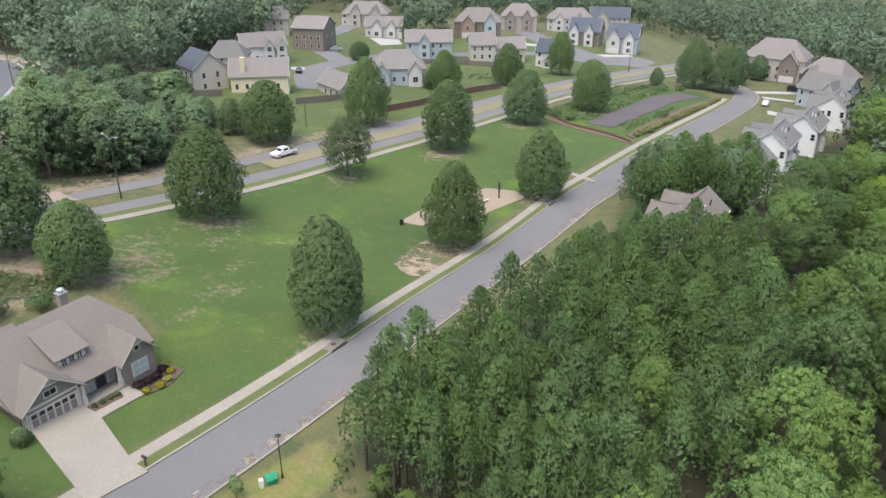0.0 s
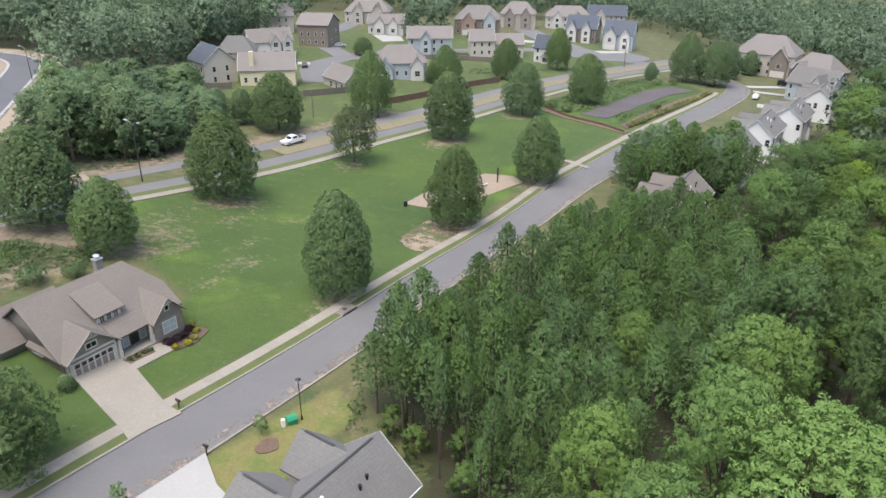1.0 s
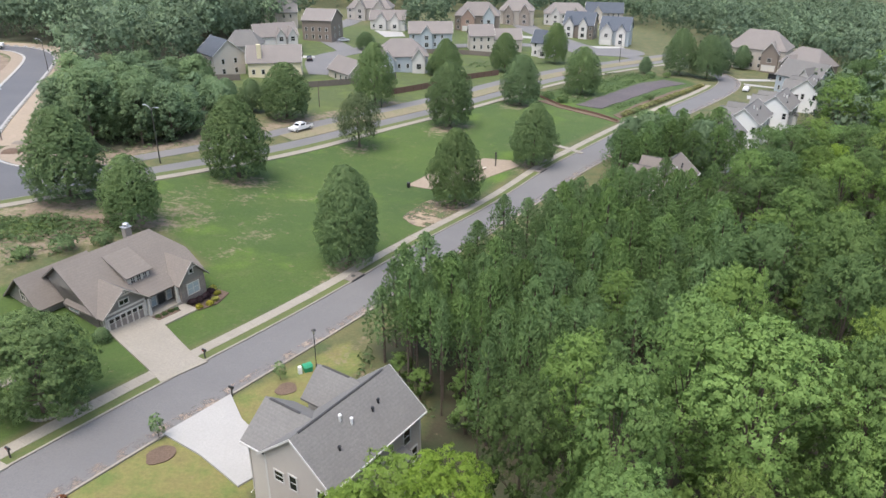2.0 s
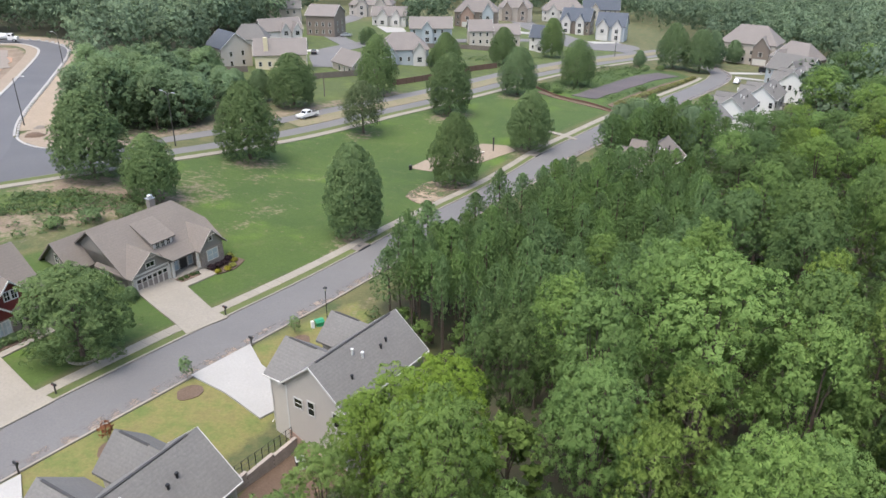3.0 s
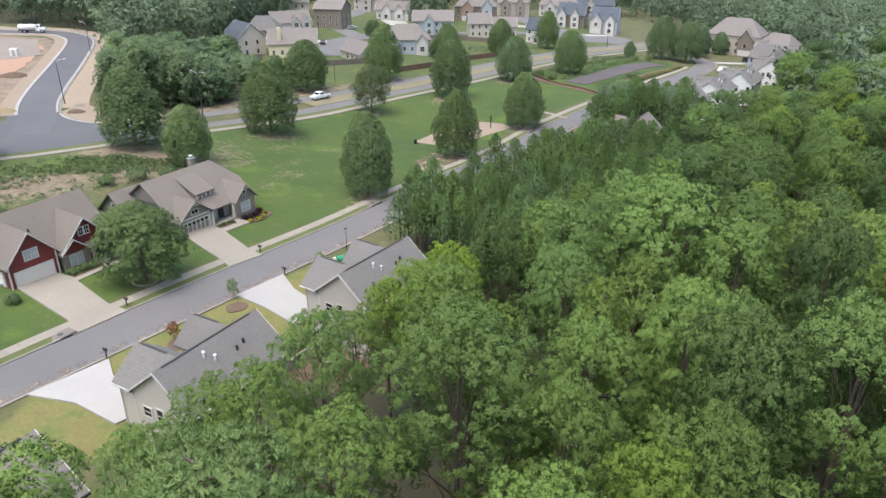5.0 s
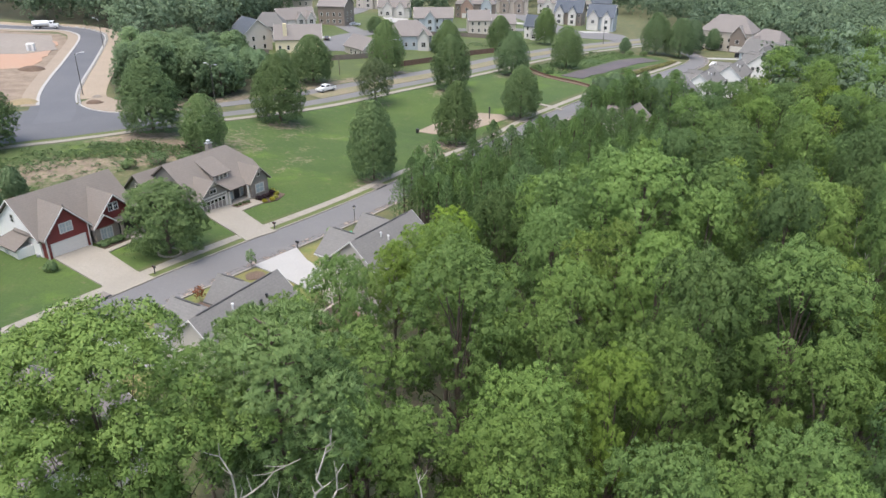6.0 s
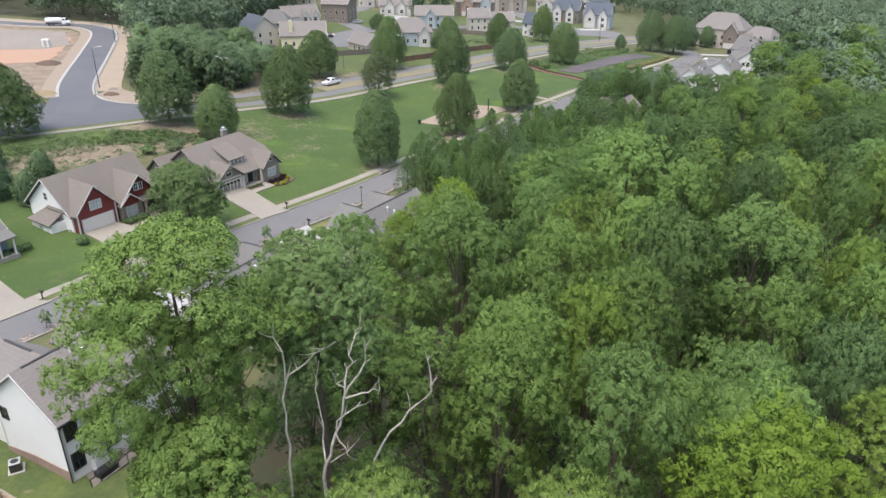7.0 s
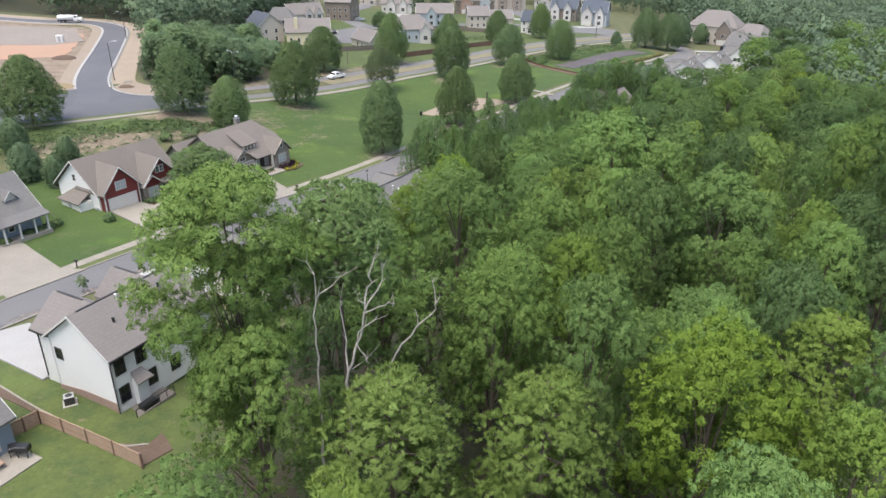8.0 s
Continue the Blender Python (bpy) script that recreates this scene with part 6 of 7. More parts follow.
dead_tree(-7.6, -31.2, ((0.40, ((0.1, 0, 0), (0.1, 0, 12), (0.15, 0, 17.5), (0.45, 0, 19), (0.9, 0, 20.4), (1.2, 0, 21.2), (1.5, 0, 22.6))), (0.19, ((1.5, 0, 22.6), (1.75, 0.4, 23.9), (1.95, 0.6, 24.9), (2.25, 0.8, 26), (2.5, 0.9, 26.9))),
                        (0.17, ((1.5, 0, 22.7), (2.15, -0.3, 24.2), (2.6, -0.4, 25.3), (2.95, -0.5, 26.2))), (0.16, ((1.5, 0, 22.5), (2.5, -0.8, 23.4), (3.1, -1.0, 23.7), (3.6, -1.1, 23.4))), (0.12, ((1.5, 0, 22.7), (1.15, 0, 23.5), (0.95, 0, 24.2))),
                        (0.17, ((0.95, 0, 20.6), (1.6, 0, 21.6), (2.35, 0, 22.2))), (0.14, ((0.9, 0, 20.3), (1.4, -0.2, 19.5), (1.85, -0.2, 18.6))), (0.11, ((0.5, 0, 18.4), (1.5, -0.2, 19.2), (1.9, -0.2, 20))),
                        (0.17, ((0.2, 0.3, 18), (0.0, 1.1, 20), (-0.1, 1.2, 22), (0.05, 1.2, 23.7)))), 4)
dead_tree(-9.5, -30.4, ((0.34, ((0, 0, 0), (0, 0, 12), (0.1, 0, 20.9), (0.3, 0, 22.9))), (0.17, ((0.3, 0, 22.9), (0.2, 0, 24.7), (0.1, 0, 26.3))), (0.16, ((0.3, 0, 22.8), (0.95, 0.5, 23.4), (1.75, 0.6, 24.1), (3.1, 0.6, 25))), (0.11, ((0.35, 0, 23), (0.85, -0.6, 24.8)))), 6)
dead_tree(-5.6, -30.2, ((0.28, ((0, 0, 0), (0.2, 0, 12), (0.65, 0, 17.6), (1.7, 0, 19.7), (2.65, 0, 20.9), (3.5, 0, 21.9), (3.8, 0, 22.6))), (0.15, ((3.8, 0, 22.6), (4.2, 0, 23.4))), (0.15, ((3.8, 0, 22.6), (3.72, 0, 23.6), (3.75, 0, 24.4))), (0.1, ((2.7, 0, 20.9), (2.6, 0.3, 21.9)))), 9)
dead_tree(40, 12, ((0.25, ((0, 0, -2), (0.3, 0, 8), (0.2, 0, 14))), (0.14, ((0.2, 0, 13), (1.2, 0.3, 16), (1.6, 0.3, 19))), (0.12, ((0.2, 0, 12), (-1.0, 0.2, 14.5), (-1.6, 0, 17.5))), (0.1, ((0.3, 0, 10), (1.8, 0.3, 12), (3.2, 0.4, 13)))), 8)


# ---- far woods ----
def far_woods():
    """Woods round the estate, too many trees to count: one mesh of small leafy crowns."""
    rng = np.random.default_rng(91)
    pats = []
    for s in range(7):
        r = np.random.default_rng(200 + s)
        lob = []
        for i in range(9):
            a, t = i * 2.4, (i + 0.5) / 9
            rad = 3.4 * math.sin(math.pi * (0.2 + 0.72 * t)) * r.uniform(0.5, 0.95)
            lob.append((rad * math.cos(a), rad * math.sin(a), 5 + 10 * t, r.uniform(1.4, 2.2)))
        V, F, N = lobes_crown(r, lob, 3.4, 0.6, 5, 0.65, 0.8, clump=0.75, lump=0.2)
        D = np.array([0, 0, 9.3]) + r.normal(0, 1, (26, 3)) * np.array([1.3, 1.3, 2.2])
        V2, F2, N2 = inner_leaves(r, D, 1.1, 5, 0.8)
        pats.append((np.concatenate([V, V2]), np.concatenate([F, F2 + len(V)]), np.concatenate([N, N2])))
    areas = (WOODS_LEFT, [(-360, 440), (-300, 520), (300, 520), (300, 330), (150, 300), (120, 330), (95, 430), (20, 400), (-60, 400), (-100, 330)], [(92, 135), (86, 150), (106, 180), (128, 205), (146, 240), (140, 285), (110, 300), (150, 330), (300, 350), (260, 130), (150, 60), (96, 60)],
             [(-200, 60), (-110, 64), (-96, 40), (-120, 0), (-200, 0)], [(-96, 330), (-62, 330), (-62, 300), (-80, 250), (-100, 250)], [(-18, 300), (0, 300), (0, 352), (-14, 345)], [(-150, 222), (-112, 226), (-80, 215), (-72, 250), (-90, 330), (-200, 330)])
    tris, vt, tone, turns, nt = [], [], [], [], 0
    for poly in areas:
        for x, y in strew(poly, 8.2, rng, 4.0, 14000):
            if abs(x) > 0.64 * (y + 75) + 15 or (x > -104 and x < -40 and y < (164 if x < -72 else 184)):
                continue
            V, F, N = pats[int(rng.integers(0, 7))]
            a, s = rng.uniform(0, 6.28), rng.uniform(0.85, 1.4)
            R = np.array([[math.cos(a), -math.sin(a), 0], [math.sin(a), math.cos(a), 0], [0, 0, 1]]) * s
            o = np.array([x, y, ground_z(x, y) - 1.5])
            vt.append(V @ R.T + o)
            turns.append(N @ R.T / s)
            tris.append(F + nt)
            tone.append(np.full(len(V), rng.uniform()))
            nt += len(V)
    V, F = np.concatenate(vt), np.concatenate(tris)
    me = bpy.data.meshes.new("far_woods")
    me.vertices.add(len(V))
    me.vertices.foreach_set("co", V.astype(np.float32).ravel())
    me.loops.add(F.size)
    me.loops.foreach_set("vertex_index", F.astype(np.int32).ravel())
    me.polygons.add(len(F))
    me.polygons.foreach_set("loop_start", np.arange(0, F.size, 3, dtype=np.int32))
    me.materials.append(LEAF_FAR_HAZE)
    me.update(calc_edges=True)
    me.normals_split_custom_set_from_vertices(np.concatenate(turns).tolist())
    att = me.attributes.new("tone", "FLOAT", "POINT")
    att.data.foreach_set("value", np.concatenate(tone).astype(np.float32))
    tagged(new("far_woods", me), "dense mixed green woodland round the houses", "woods", "", "stuff")


far_woods()


# ---- drives and walks ----
def local_frame(x, y, turn):
    c, s = math.cos(radians(turn)), math.sin(radians(turn))
    return lambda u, v: (x + u * c - v * s, y + u * s + v * c)


AT1, AT2 = local_frame(-39.40, 55.66, 57.0), local_frame(-54.4, 36.6, 56.5)
PALE = "pale concrete driveway slab"
setting("driveway_bungalow", patch([AT1(0.1, 0.05), AT1(5.3, 0.05), AT1(5.6, -2.4), (-28.6, 52.7), (-26.7, 51.5), (-30.3, 46.9), (-31.6, 48.4)], 0.2), CONCRETE, PALE, "driveway")
setting("driveway_red_house", patch([AT2(0.5, -0.5), AT2(5.8, -0.5), AT2(6.4, -3.0), (-41.6, 34.4), (-38.6, 32.9), (-42.2, 26.7), (-44.3, 29.9)], 0.2), CONCRETE, PALE, "driveway")
setting("driveway_blue_house", patch([(-66.5, 27), (-60, 23.4), (-51.6, 16.2), (-48.3, 16.2), (-53.6, 7.0), (-59.7, 13)], 0.2), CONCRETE, PALE, "driveway")
FRESH = "bright fresh concrete driveway slab"
setting("driveway_beige_house", patch([(-18.5, 32.3), (-15.2, 36.2), (-20.4, 41.5), (-22.6, 45.6), (-27.2, 38.6), (-23.0, 36.0)], 0.2), NEW_CONCRETE, FRESH, "driveway")
setting("driveway_grey_house", patch([(-30.9, 10.6), (-27.6, 15.8), (-34.6, 19.0), (-36.4, 22.2), (-41.2, 14.9), (-36.0, 13.8)], 0.2), NEW_CONCRETE, FRESH, "driveway")
setting("driveway_white_house", patch([(-39.4, -12.2), (-36.5, -7), (-47.5, 0.5), (-52.3, -3.8), (-45, -8.5)], 0.2), NEW_CONCRETE, FRESH, "driveway")
setting("front_walk_bungalow", patch([AT1(5.3, -3.1), AT1(10.6, -2.9), AT1(10.3, -0.4), AT1(9.0, -0.4), AT1(8.9, -1.8), AT1(5.3, -1.9)], 0.17), CONCRETE, "pale concrete front walk", "path")
setting("front_bed_bungalow", patch([AT1(5.5, -1.85), AT1(8.8, -1.75), AT1(8.8, -0.65), AT1(5.5, -0.65)], 0.19), MULCH, "brown mulched flower bed under the porch", "flower bed")
setting("shrub_bed_bungalow", patch([AT1(10.2, -1.2), AT1(10.6, -3.1), AT1(13.2, -3.6), AT1(16.0, -2.4), AT1(15.6, 0.6), AT1(14.3, 0.4)], 0.12, 0.9, 0.3), MULCH, "brown mulched shrub bed", "flower bed")
setting("front_walk_red_house", patch([AT2(6.3, -4.2), AT2(12.8, -3.4), AT2(12.8, -2.0), AT2(11.2, -2.0), AT2(11.0, -2.9), AT2(6.3, -3.2)], 0.17), CONCRETE, "pale concrete front walk", "path")
setting("shrub_bed_red_house", patch([AT2(6.6, -2.9), AT2(10.6, -2.7), AT2(10.6, -1.1), AT2(6.6, -1.1)], 0.1), MULCH, "mulched bed with a clipped hedge", "flower bed")
setting("park_path", patch([(24.2, 142.2), (24.9, 143.2), (28.4, 140.6), (30.6, 137.6), (29.8, 136.6), (27.3, 139.4)], 0.17), CONCRETE, "short pale concrete park path", "path")
setting("mulch_ring", patch(blob(-0.5, 101.8, 8.2, 5.6, 0.9, 36, 0.35, 4.0), 0.06, 1.2, 0.6), BARE, "tan straw and bare earth under the park tree", "mulch")
setting("play_area", patch([(-7.4, 116.6), (-2.9, 115.2), (6.9, 120.2), (15.6, 128.0), (14.0, 131.3), (8.4, 132.6), (-3.2, 123.3)], 0.09), SAND, "pinkish sand play area on the lawn", "sandpit")
setting("planting_bed", patch([(36.6, 183.5), (50, 202), (63, 220), (74, 229.5), (80, 225), (69, 215), (55, 196.5), (43, 180.5)], 0.12, 2.5, 0.6), BED, "dark weed-mat planting bed on the slope", "flower bed")
setting("bed_edge", patch([(29, 187), (34, 180.5), (41, 174), (45.5, 168), (44.2, 166), (38.5, 172), (31.5, 178.5), (26, 186)], 0.13, 1.6, 0.4), MULCH, "dark mulch strip at the end of the lawn", "flower bed")
setting("hedge_bed", patch([(46, 171), (57, 185), (72, 206), (83, 221), (87, 227), (83, 224), (70, 209), (55, 189), (45, 174)], 0.12, 1.6, 0.3), MULCH, "mulched strip along the sidewalk", "flower bed")
setting("fence_bed", patch([(-42.5, -14.6), (-36.2, -18.2), (-28.6, -22.2), (-25.6, -23.6), (-24.0, -21.5), (-25.5, -19.6), (-26.2, -21.2), (-29.1, -21.4), (-36.7, -17.4), (-43.2, -13)], 0.08, 1.0, 0.1), MULCH, "brown mulch bed beside the fence", "flower bed")
setting("yard_behind_beige_house", patch([(-14.5, 28.6), (-10, 25.4), (-12, 20.5), (-18, 21.6), (-17, 24.5)], 0.06, 1.0, 0.3), MULCH, "bare brown earth behind the retaining wall", "bare earth")
for nm, p in (("driveway_far", [(102, 239.3), (118, 243), (118, 239.5), (102, 236)]), ("driveway_far_second", [(101.6, 231.4), (112, 227.4), (111, 224.8), (101, 228.4)]), ("driveway_far_third", [(62, 300), (76, 304), (77, 300), (64, 294)]), ("driveway_far_fourth", [(-62, 232), (-44, 235), (-43, 231), (-62, 227)]),
              ("driveway_far_fifth", [(-30, 309), (-18, 309), (-16, 296), (-24, 290)]), ("driveway_far_sixth", [(20, 320), (34, 322), (46, 318), (46, 313), (30, 314)]), ("driveway_far_seventh", [(93, 206), (100, 202), (103, 205), (95, 211)])):
    setting(nm, patch(p, 0.14, 2.5), NEW_CONCRETE, FRESH, "driveway")


def edging(pts, w=0.18, mat=CONCRETE):
    line = smooth_line(pts, 0.8)
    setting("bed_edging", ribbon(line, -w / 2, w / 2, 0.16, 1), mat, "pale concrete bed edging", "kerb")


edging([(-43.3, -12.9), (-36.7, -17.4), (-29.1, -21.4), (-26.1, -21.2)])


# ---- small things along the street ----
def mailbox(x, y, turn):
    z = ground_z(x, y) + 0.1
    m = thing("mailbox", x, y, z, turn, "black metal mailbox on a dark post by the kerb", "mailbox", "mailboxes along the street")
    part("post", Geo().box(-0.06, 0.06, -0.06, 0.06, -0.2, 1.0), DARK, m)
    prof = [(-0.11, 0.98), (0.11, 0.98), (0.11, 1.16)] + [(0.11 * math.cos(a), 1.16 + 0.11 * math.sin(a)) for a in np.linspace(0.4, 2.7, 5)] + [(-0.11, 1.16)]
    b = part("box", Geo().prism(prof, "x", -0.28, 0.28), BLACK, m)
    part("flag", Geo().box(-0.1, 0.06, -0.135, -0.12, 1.1, 1.16), plain("red_paint", (0.4, 0.03, 0.02), 0.5) if "red_paint" not in bpy.data.materials else bpy.data.materials["red_paint"], b)
    part("arm", Geo().box(-0.25, 0.1, -0.04, 0.04, 0.9, 0.97), DARK, m)
    return m


for x, y, t in ((-27.2, 52.2, -32), (-36.7, 22.4, 148), (-22.4, 45.4, 148), (-39.1, 34.0, -32), (-49.6, 16.5, -32)):
    mailbox(x, y, t)


def lamp_post(x, y, h=5.0):
    m = thing("lamp_post", x, y, ground_z(x, y), 20, "black lamp post with a lantern head", "lamp")
    part("post", Geo().tube([(0, 0, -0.3), (0, 0, 0.5), (0, 0, 0.55), (0, 0, h - 0.5)], [0.11, 0.10, 0.055, 0.045], 8), BLACK, m)
    l = part("lantern", Geo().tube([(0, 0, h - 0.5), (0, 0, h - 0.45), (0, 0, h - 0.1)], [0.06, 0.10, 0.17], 8), LAMP_LENS, m)
    part("cap", Geo().tube([(0, 0, h - 0.1), (0, 0, h), (0, 0, h + 0.12)], [0.30, 0.20, 0.03], 10), BLACK, l)


lamp_post(-14.6, 51.6)


def street_lamp(x, y, turn, h=10.4, double=True, lean=0.0):
    m = thing("street_lamp", x, y, ground_z(x, y), turn, "tall dark street lamp with arms over the road", "lamp", "street lamps")
    part("pole", Geo().tube([(0, 0, -0.3), (0, 0, 0.4), (0, 0, h)], [0.16, 0.12, 0.07], 8), DARK, m)
    for s in ((-1, 1) if double else (1,)):
        a = part("arm", Geo().tube([(0, 0, h - 0.5), (s * 0.5, 0, h + 0.1), (s * 1.6, 0, h + 0.3)], [0.05, 0.045, 0.04], 6), GALV, m)
        part("lamp_head", Geo().box(min(s * 1.5, s * 2.2), max(s * 1.5, s * 2.2), -0.16, 0.16, h + 0.22, h + 0.38, 0.05), GALV, a)


street_lamp(-52.6, 111.9, -35)
street_lamp(-16.1, 168.0, -40)
street_lamp(-87.3, 122.4, 10, 9.8, False)
street_lamp(66, 262, -40)
street_lamp(-109, 186, 160, 8.5, False)
pole = thing("utility_pole", -31.4, 164.6, ground_z(-31.4, 164.6), 0, "short dark wooden pole beside the far verge", "pole")
part("pole", Geo().tube([(0, 0, -0.3), (0, 0, 5.6)], [0.14, 0.11], 8), GREY_WOOD, pole)


def storm_inlet(i, label="dark storm drain inlet in the kerb"):
    p = STREET[i]
    d = STREET[i + 1] - STREET[i - 1]
    turn = math.degrees(math.atan2(d[1], d[0]))
    m = thing("storm_drain", p[0], p[1], ground_z(*p), turn, label, "drain", "storm drains")
    part("slab", Geo().box(-1.5, 1.5, 0.15, 1.6, -0.1, 0.23, 0.03), STAINED, m, "stained concrete inlet slab")
    # no opening is cut: a solid black block paints its inner shade
    part("mouth", Geo().box(-1.4, 1.4, -0.12, 0.14, 0.0, 0.2, 0.02), BLACK, m, "black block as the shade in the inlet opening")
    part("cover", Geo().tube([(0, 0.9, 0.2), (0, 0.9, 0.245)], [0.33, 0.33], 12), DARK, m)


for want in ((-12.4, 74.0), (20.6, 125.6), (-42.6, 26.5)):
    storm_inlet(int(np.argmin(np.hypot(STREET[:, 0] - want[0], STREET[:, 1] - want[1]))))

bx = thing("utility_box", -15.5, 51.0, ground_z(-15.5, 51.0), 30, "green plastic utility cabinet on the grass", "utility box")
part("body", Geo().box(-0.46, 0.46, -0.42, 0.42, -0.1, 0.55, 0.05), GREEN_PLASTIC, bx)
part("lid", Geo().prism([(-0.5, 0.55), (0.5, 0.55), (0.5, 0.62), (0.28, 0.86), (-0.28, 0.86), (-0.5, 0.62)], "x", -0.52, 0.52), GREEN_PLASTIC, bx)
mk = thing("marker_post", -16.2, 50.3, ground_z(-16.2, 50.3), 30, "white plastic pedestal beside the green cabinet", "utility box")
part("body", Geo().box(-0.18, 0.18, -0.18, 0.18, -0.1, 0.95, 0.05), PLASTIC_WHITE, mk)

can = thing("trash_can", -7.0, 115.6, ground_z(-7.0, 115.6), 0, "black park trash can at the play area", "bin")
part("drum", Geo().tube([(0, 0, 0), (0, 0, 0.05), (0, 0, 0.85), (0, 0, 0.95)], [0.3, 0.34, 0.36, 0.33], 14), BLACK, can)
part("lid", Geo().tube([(0, 0, 0.95), (0, 0, 1.08)], [0.35, 0.2], 14), BLACK, can)


def play_things():
    x, y = 10.6, 128.0
    m = thing("play_post", x, y, ground_z(x, y), 0, "dark tall play post in the sand", "play equipment")
    part("post", Geo().tube([(0, 0, -0.3), (0, 0, 3.0)], [0.14, 0.12], 8), DARK, m)
    part("panel", Geo().box(-0.18, 0.18, -0.06, 0.06, 1.4, 3.1, 0.04), DARK, m)
    x, y = 8.0, 125.8
    m = thing("spring_rider", x, y, ground_z(x, y), 30, "low pale play rider on the sand", "play equipment")
    part("seat", Geo().box(-0.7, 0.7, -0.18, 0.18, 0.45, 0.65, 0.06), LAMP_LENS, m)
    part("leg", Geo().tube([(-0.3, 0, -0.1), (-0.3, 0, 0.5)], [0.09, 0.09], 8), DARK, m)
    part("leg", Geo().tube([(0.3, 0, -0.1), (0.3, 0, 0.5)], [0.09, 0.09], 8), DARK, m)
    x, y = -1.6, 118.0
    m = thing("park_bench", x, y, ground_z(x, y), 25, "pale slatted park bench beside the sand", "bench")
    for k in range(3):
        part("slat", Geo().box(-0.9, 0.9, -0.25 + 0.17 * k, -0.12 + 0.17 * k, 0.42, 0.46), LAMP_LENS, m)
    part("backrest", Geo().box(-0.9, 0.9, 0.3, 0.34, 0.5, 0.9, 0.03), LAMP_LENS, m)
    for s in (-0.75, 0.75):
        part("leg", Geo().box(s - 0.04, s + 0.04, -0.24, 0.3, -0.05, 0.42), DARK, m)


play_things()


def ac_unit(x, y, turn):
    m = thing("air_conditioner", x, y, ground_z(x, y), turn, "grey outdoor air conditioner on a pale pad", "air conditioner")
    part("pad", Geo().box(-0.6, 0.6, -0.6, 0.6, -0.2, 0.1), NEW_CONCRETE, m)
    part("casing", Geo().box(-0.42, 0.42, -0.42, 0.42, 0.1, 0.85, 0.05), DARK, m)
    part("top", Geo().box(-0.43, 0.43, -0.43, 0.43, 0.85, 0.9, 0.03), GALV, m)
    part("fan_grille", Geo().tube([(0, 0, 0.9), (0, 0, 0.93)], [0.3, 0.28], 14), BLACK, m)


ac_unit(-35.0, -16.0, 28)
ac_unit(-13.6, 26.7, 20)


def plank_fence(pts, height, mat, label, gap=2.4, rails=True, name="fence", group=""):
    """A board fence along points: posts, rails and a run of boards in each bay."""
    line = smooth_line(pts, gap) if len(pts) > 2 else np.array([np.array(pts[0]) + (np.array(pts[1]) - np.array(pts[0])) * t for t in np.linspace(0, 1, max(2, int(np.linalg.norm(np.array(pts[1]) - np.array(pts[0])) / gap) + 1))])
    f = thing(name, *line[0], 0, 0, label, "fence", group)
    ox, oy = line[0]
    for p in line:
        z = ground_z(*p)
        x, y = p[0] - ox, p[1] - oy
        part("post", Geo().box(x - 0.07, x + 0.07, y - 0.07, y + 0.07, z - 0.3, z + height + 0.08, 0.02), BROWN_WOOD if rails else mat, f)
    for a, b in zip(line[:-1], line[1:]):
        za, zb = ground_z(*a), ground_z(*b)
        d = (b - a) / np.linalg.norm(b - a)
        n = np.array([-d[1], d[0]]) * 0.02
        A, B = a - (ox, oy), b - (ox, oy)

        def plank(g, h0, h1, th):
            o = n / 0.02 * th
            q = [(*(A + o), za + h0), (*(B + o), zb + h0), (*(B + o), zb + h1), (*(A + o), za + h1), (*(A - o), za + h0), (*(B - o), zb + h0), (*(B - o), zb + h1), (*(A - o), za + h1)]
            k = len(g.v)
            g.v += q
            g.f += [tuple(k + i for i in t) for t in ((0, 1, 2, 3), (7, 6, 5, 4), (0, 4, 5, 1), (1, 5, 6, 2), (2, 6, 7, 3), (3, 7, 4, 0))]
            return g
        if rails:
            rows = 4
            for k in range(rows):
                part("board", plank(Geo(), 0.08 + k * height / rows, 0.08 + (k + 0.93) * height / rows, 0.018), mat, f)
            part("rail", plank(Geo(), height * 0.97, height * 1.02, 0.05), mat, f)
        else:
            part("panel", plank(Geo(), 0.05, height, 0.02), mat, f)
    return f


plank_fence([(-36.1, -19.0), (-31.0, -21.4), (-25.6, -23.9)], 1.45, FENCE_WOOD, "brown cedar board fence behind the white house")
plank_fence([(-36.1, -19.0), (-37.7, -21.2)], 1.45, FENCE_WOOD, "short brown cedar fence with a gate", 1.2)
plank_fence([(-15.5, 181.5), (-4.2, 194.3), (7.6, 210.5), (17.5, 220.5)], 1.7, BROWN_WOOD, "long brown stained fence behind the verge", 3.0, False)
plank_fence([(-37.5, 185.4), (-25, 194.6), (-14.6, 205.5)], 1.7, GREY_WOOD, "weathered grey board fence round a garden", 3.0, False)
plank_fence([(-74, 183), (-66, 186.5), (-57.4, 189.6)], 1.7, GREY_WOOD, "weathered grey board fence behind the tan house", 3.0, False)
plank_fence([(27, 191.5), (32.4, 180.2), (40.2, 173.2), (44.4, 166.8)], 0.7, BROWN_WOOD, "low brown timber edging at the lawn's end", 3.0, False)
plank_fence([(-8, 254), (6, 257), (18, 256)], 1.7, GREY_WOOD, "grey board fence below the tan house", 3.0, False)


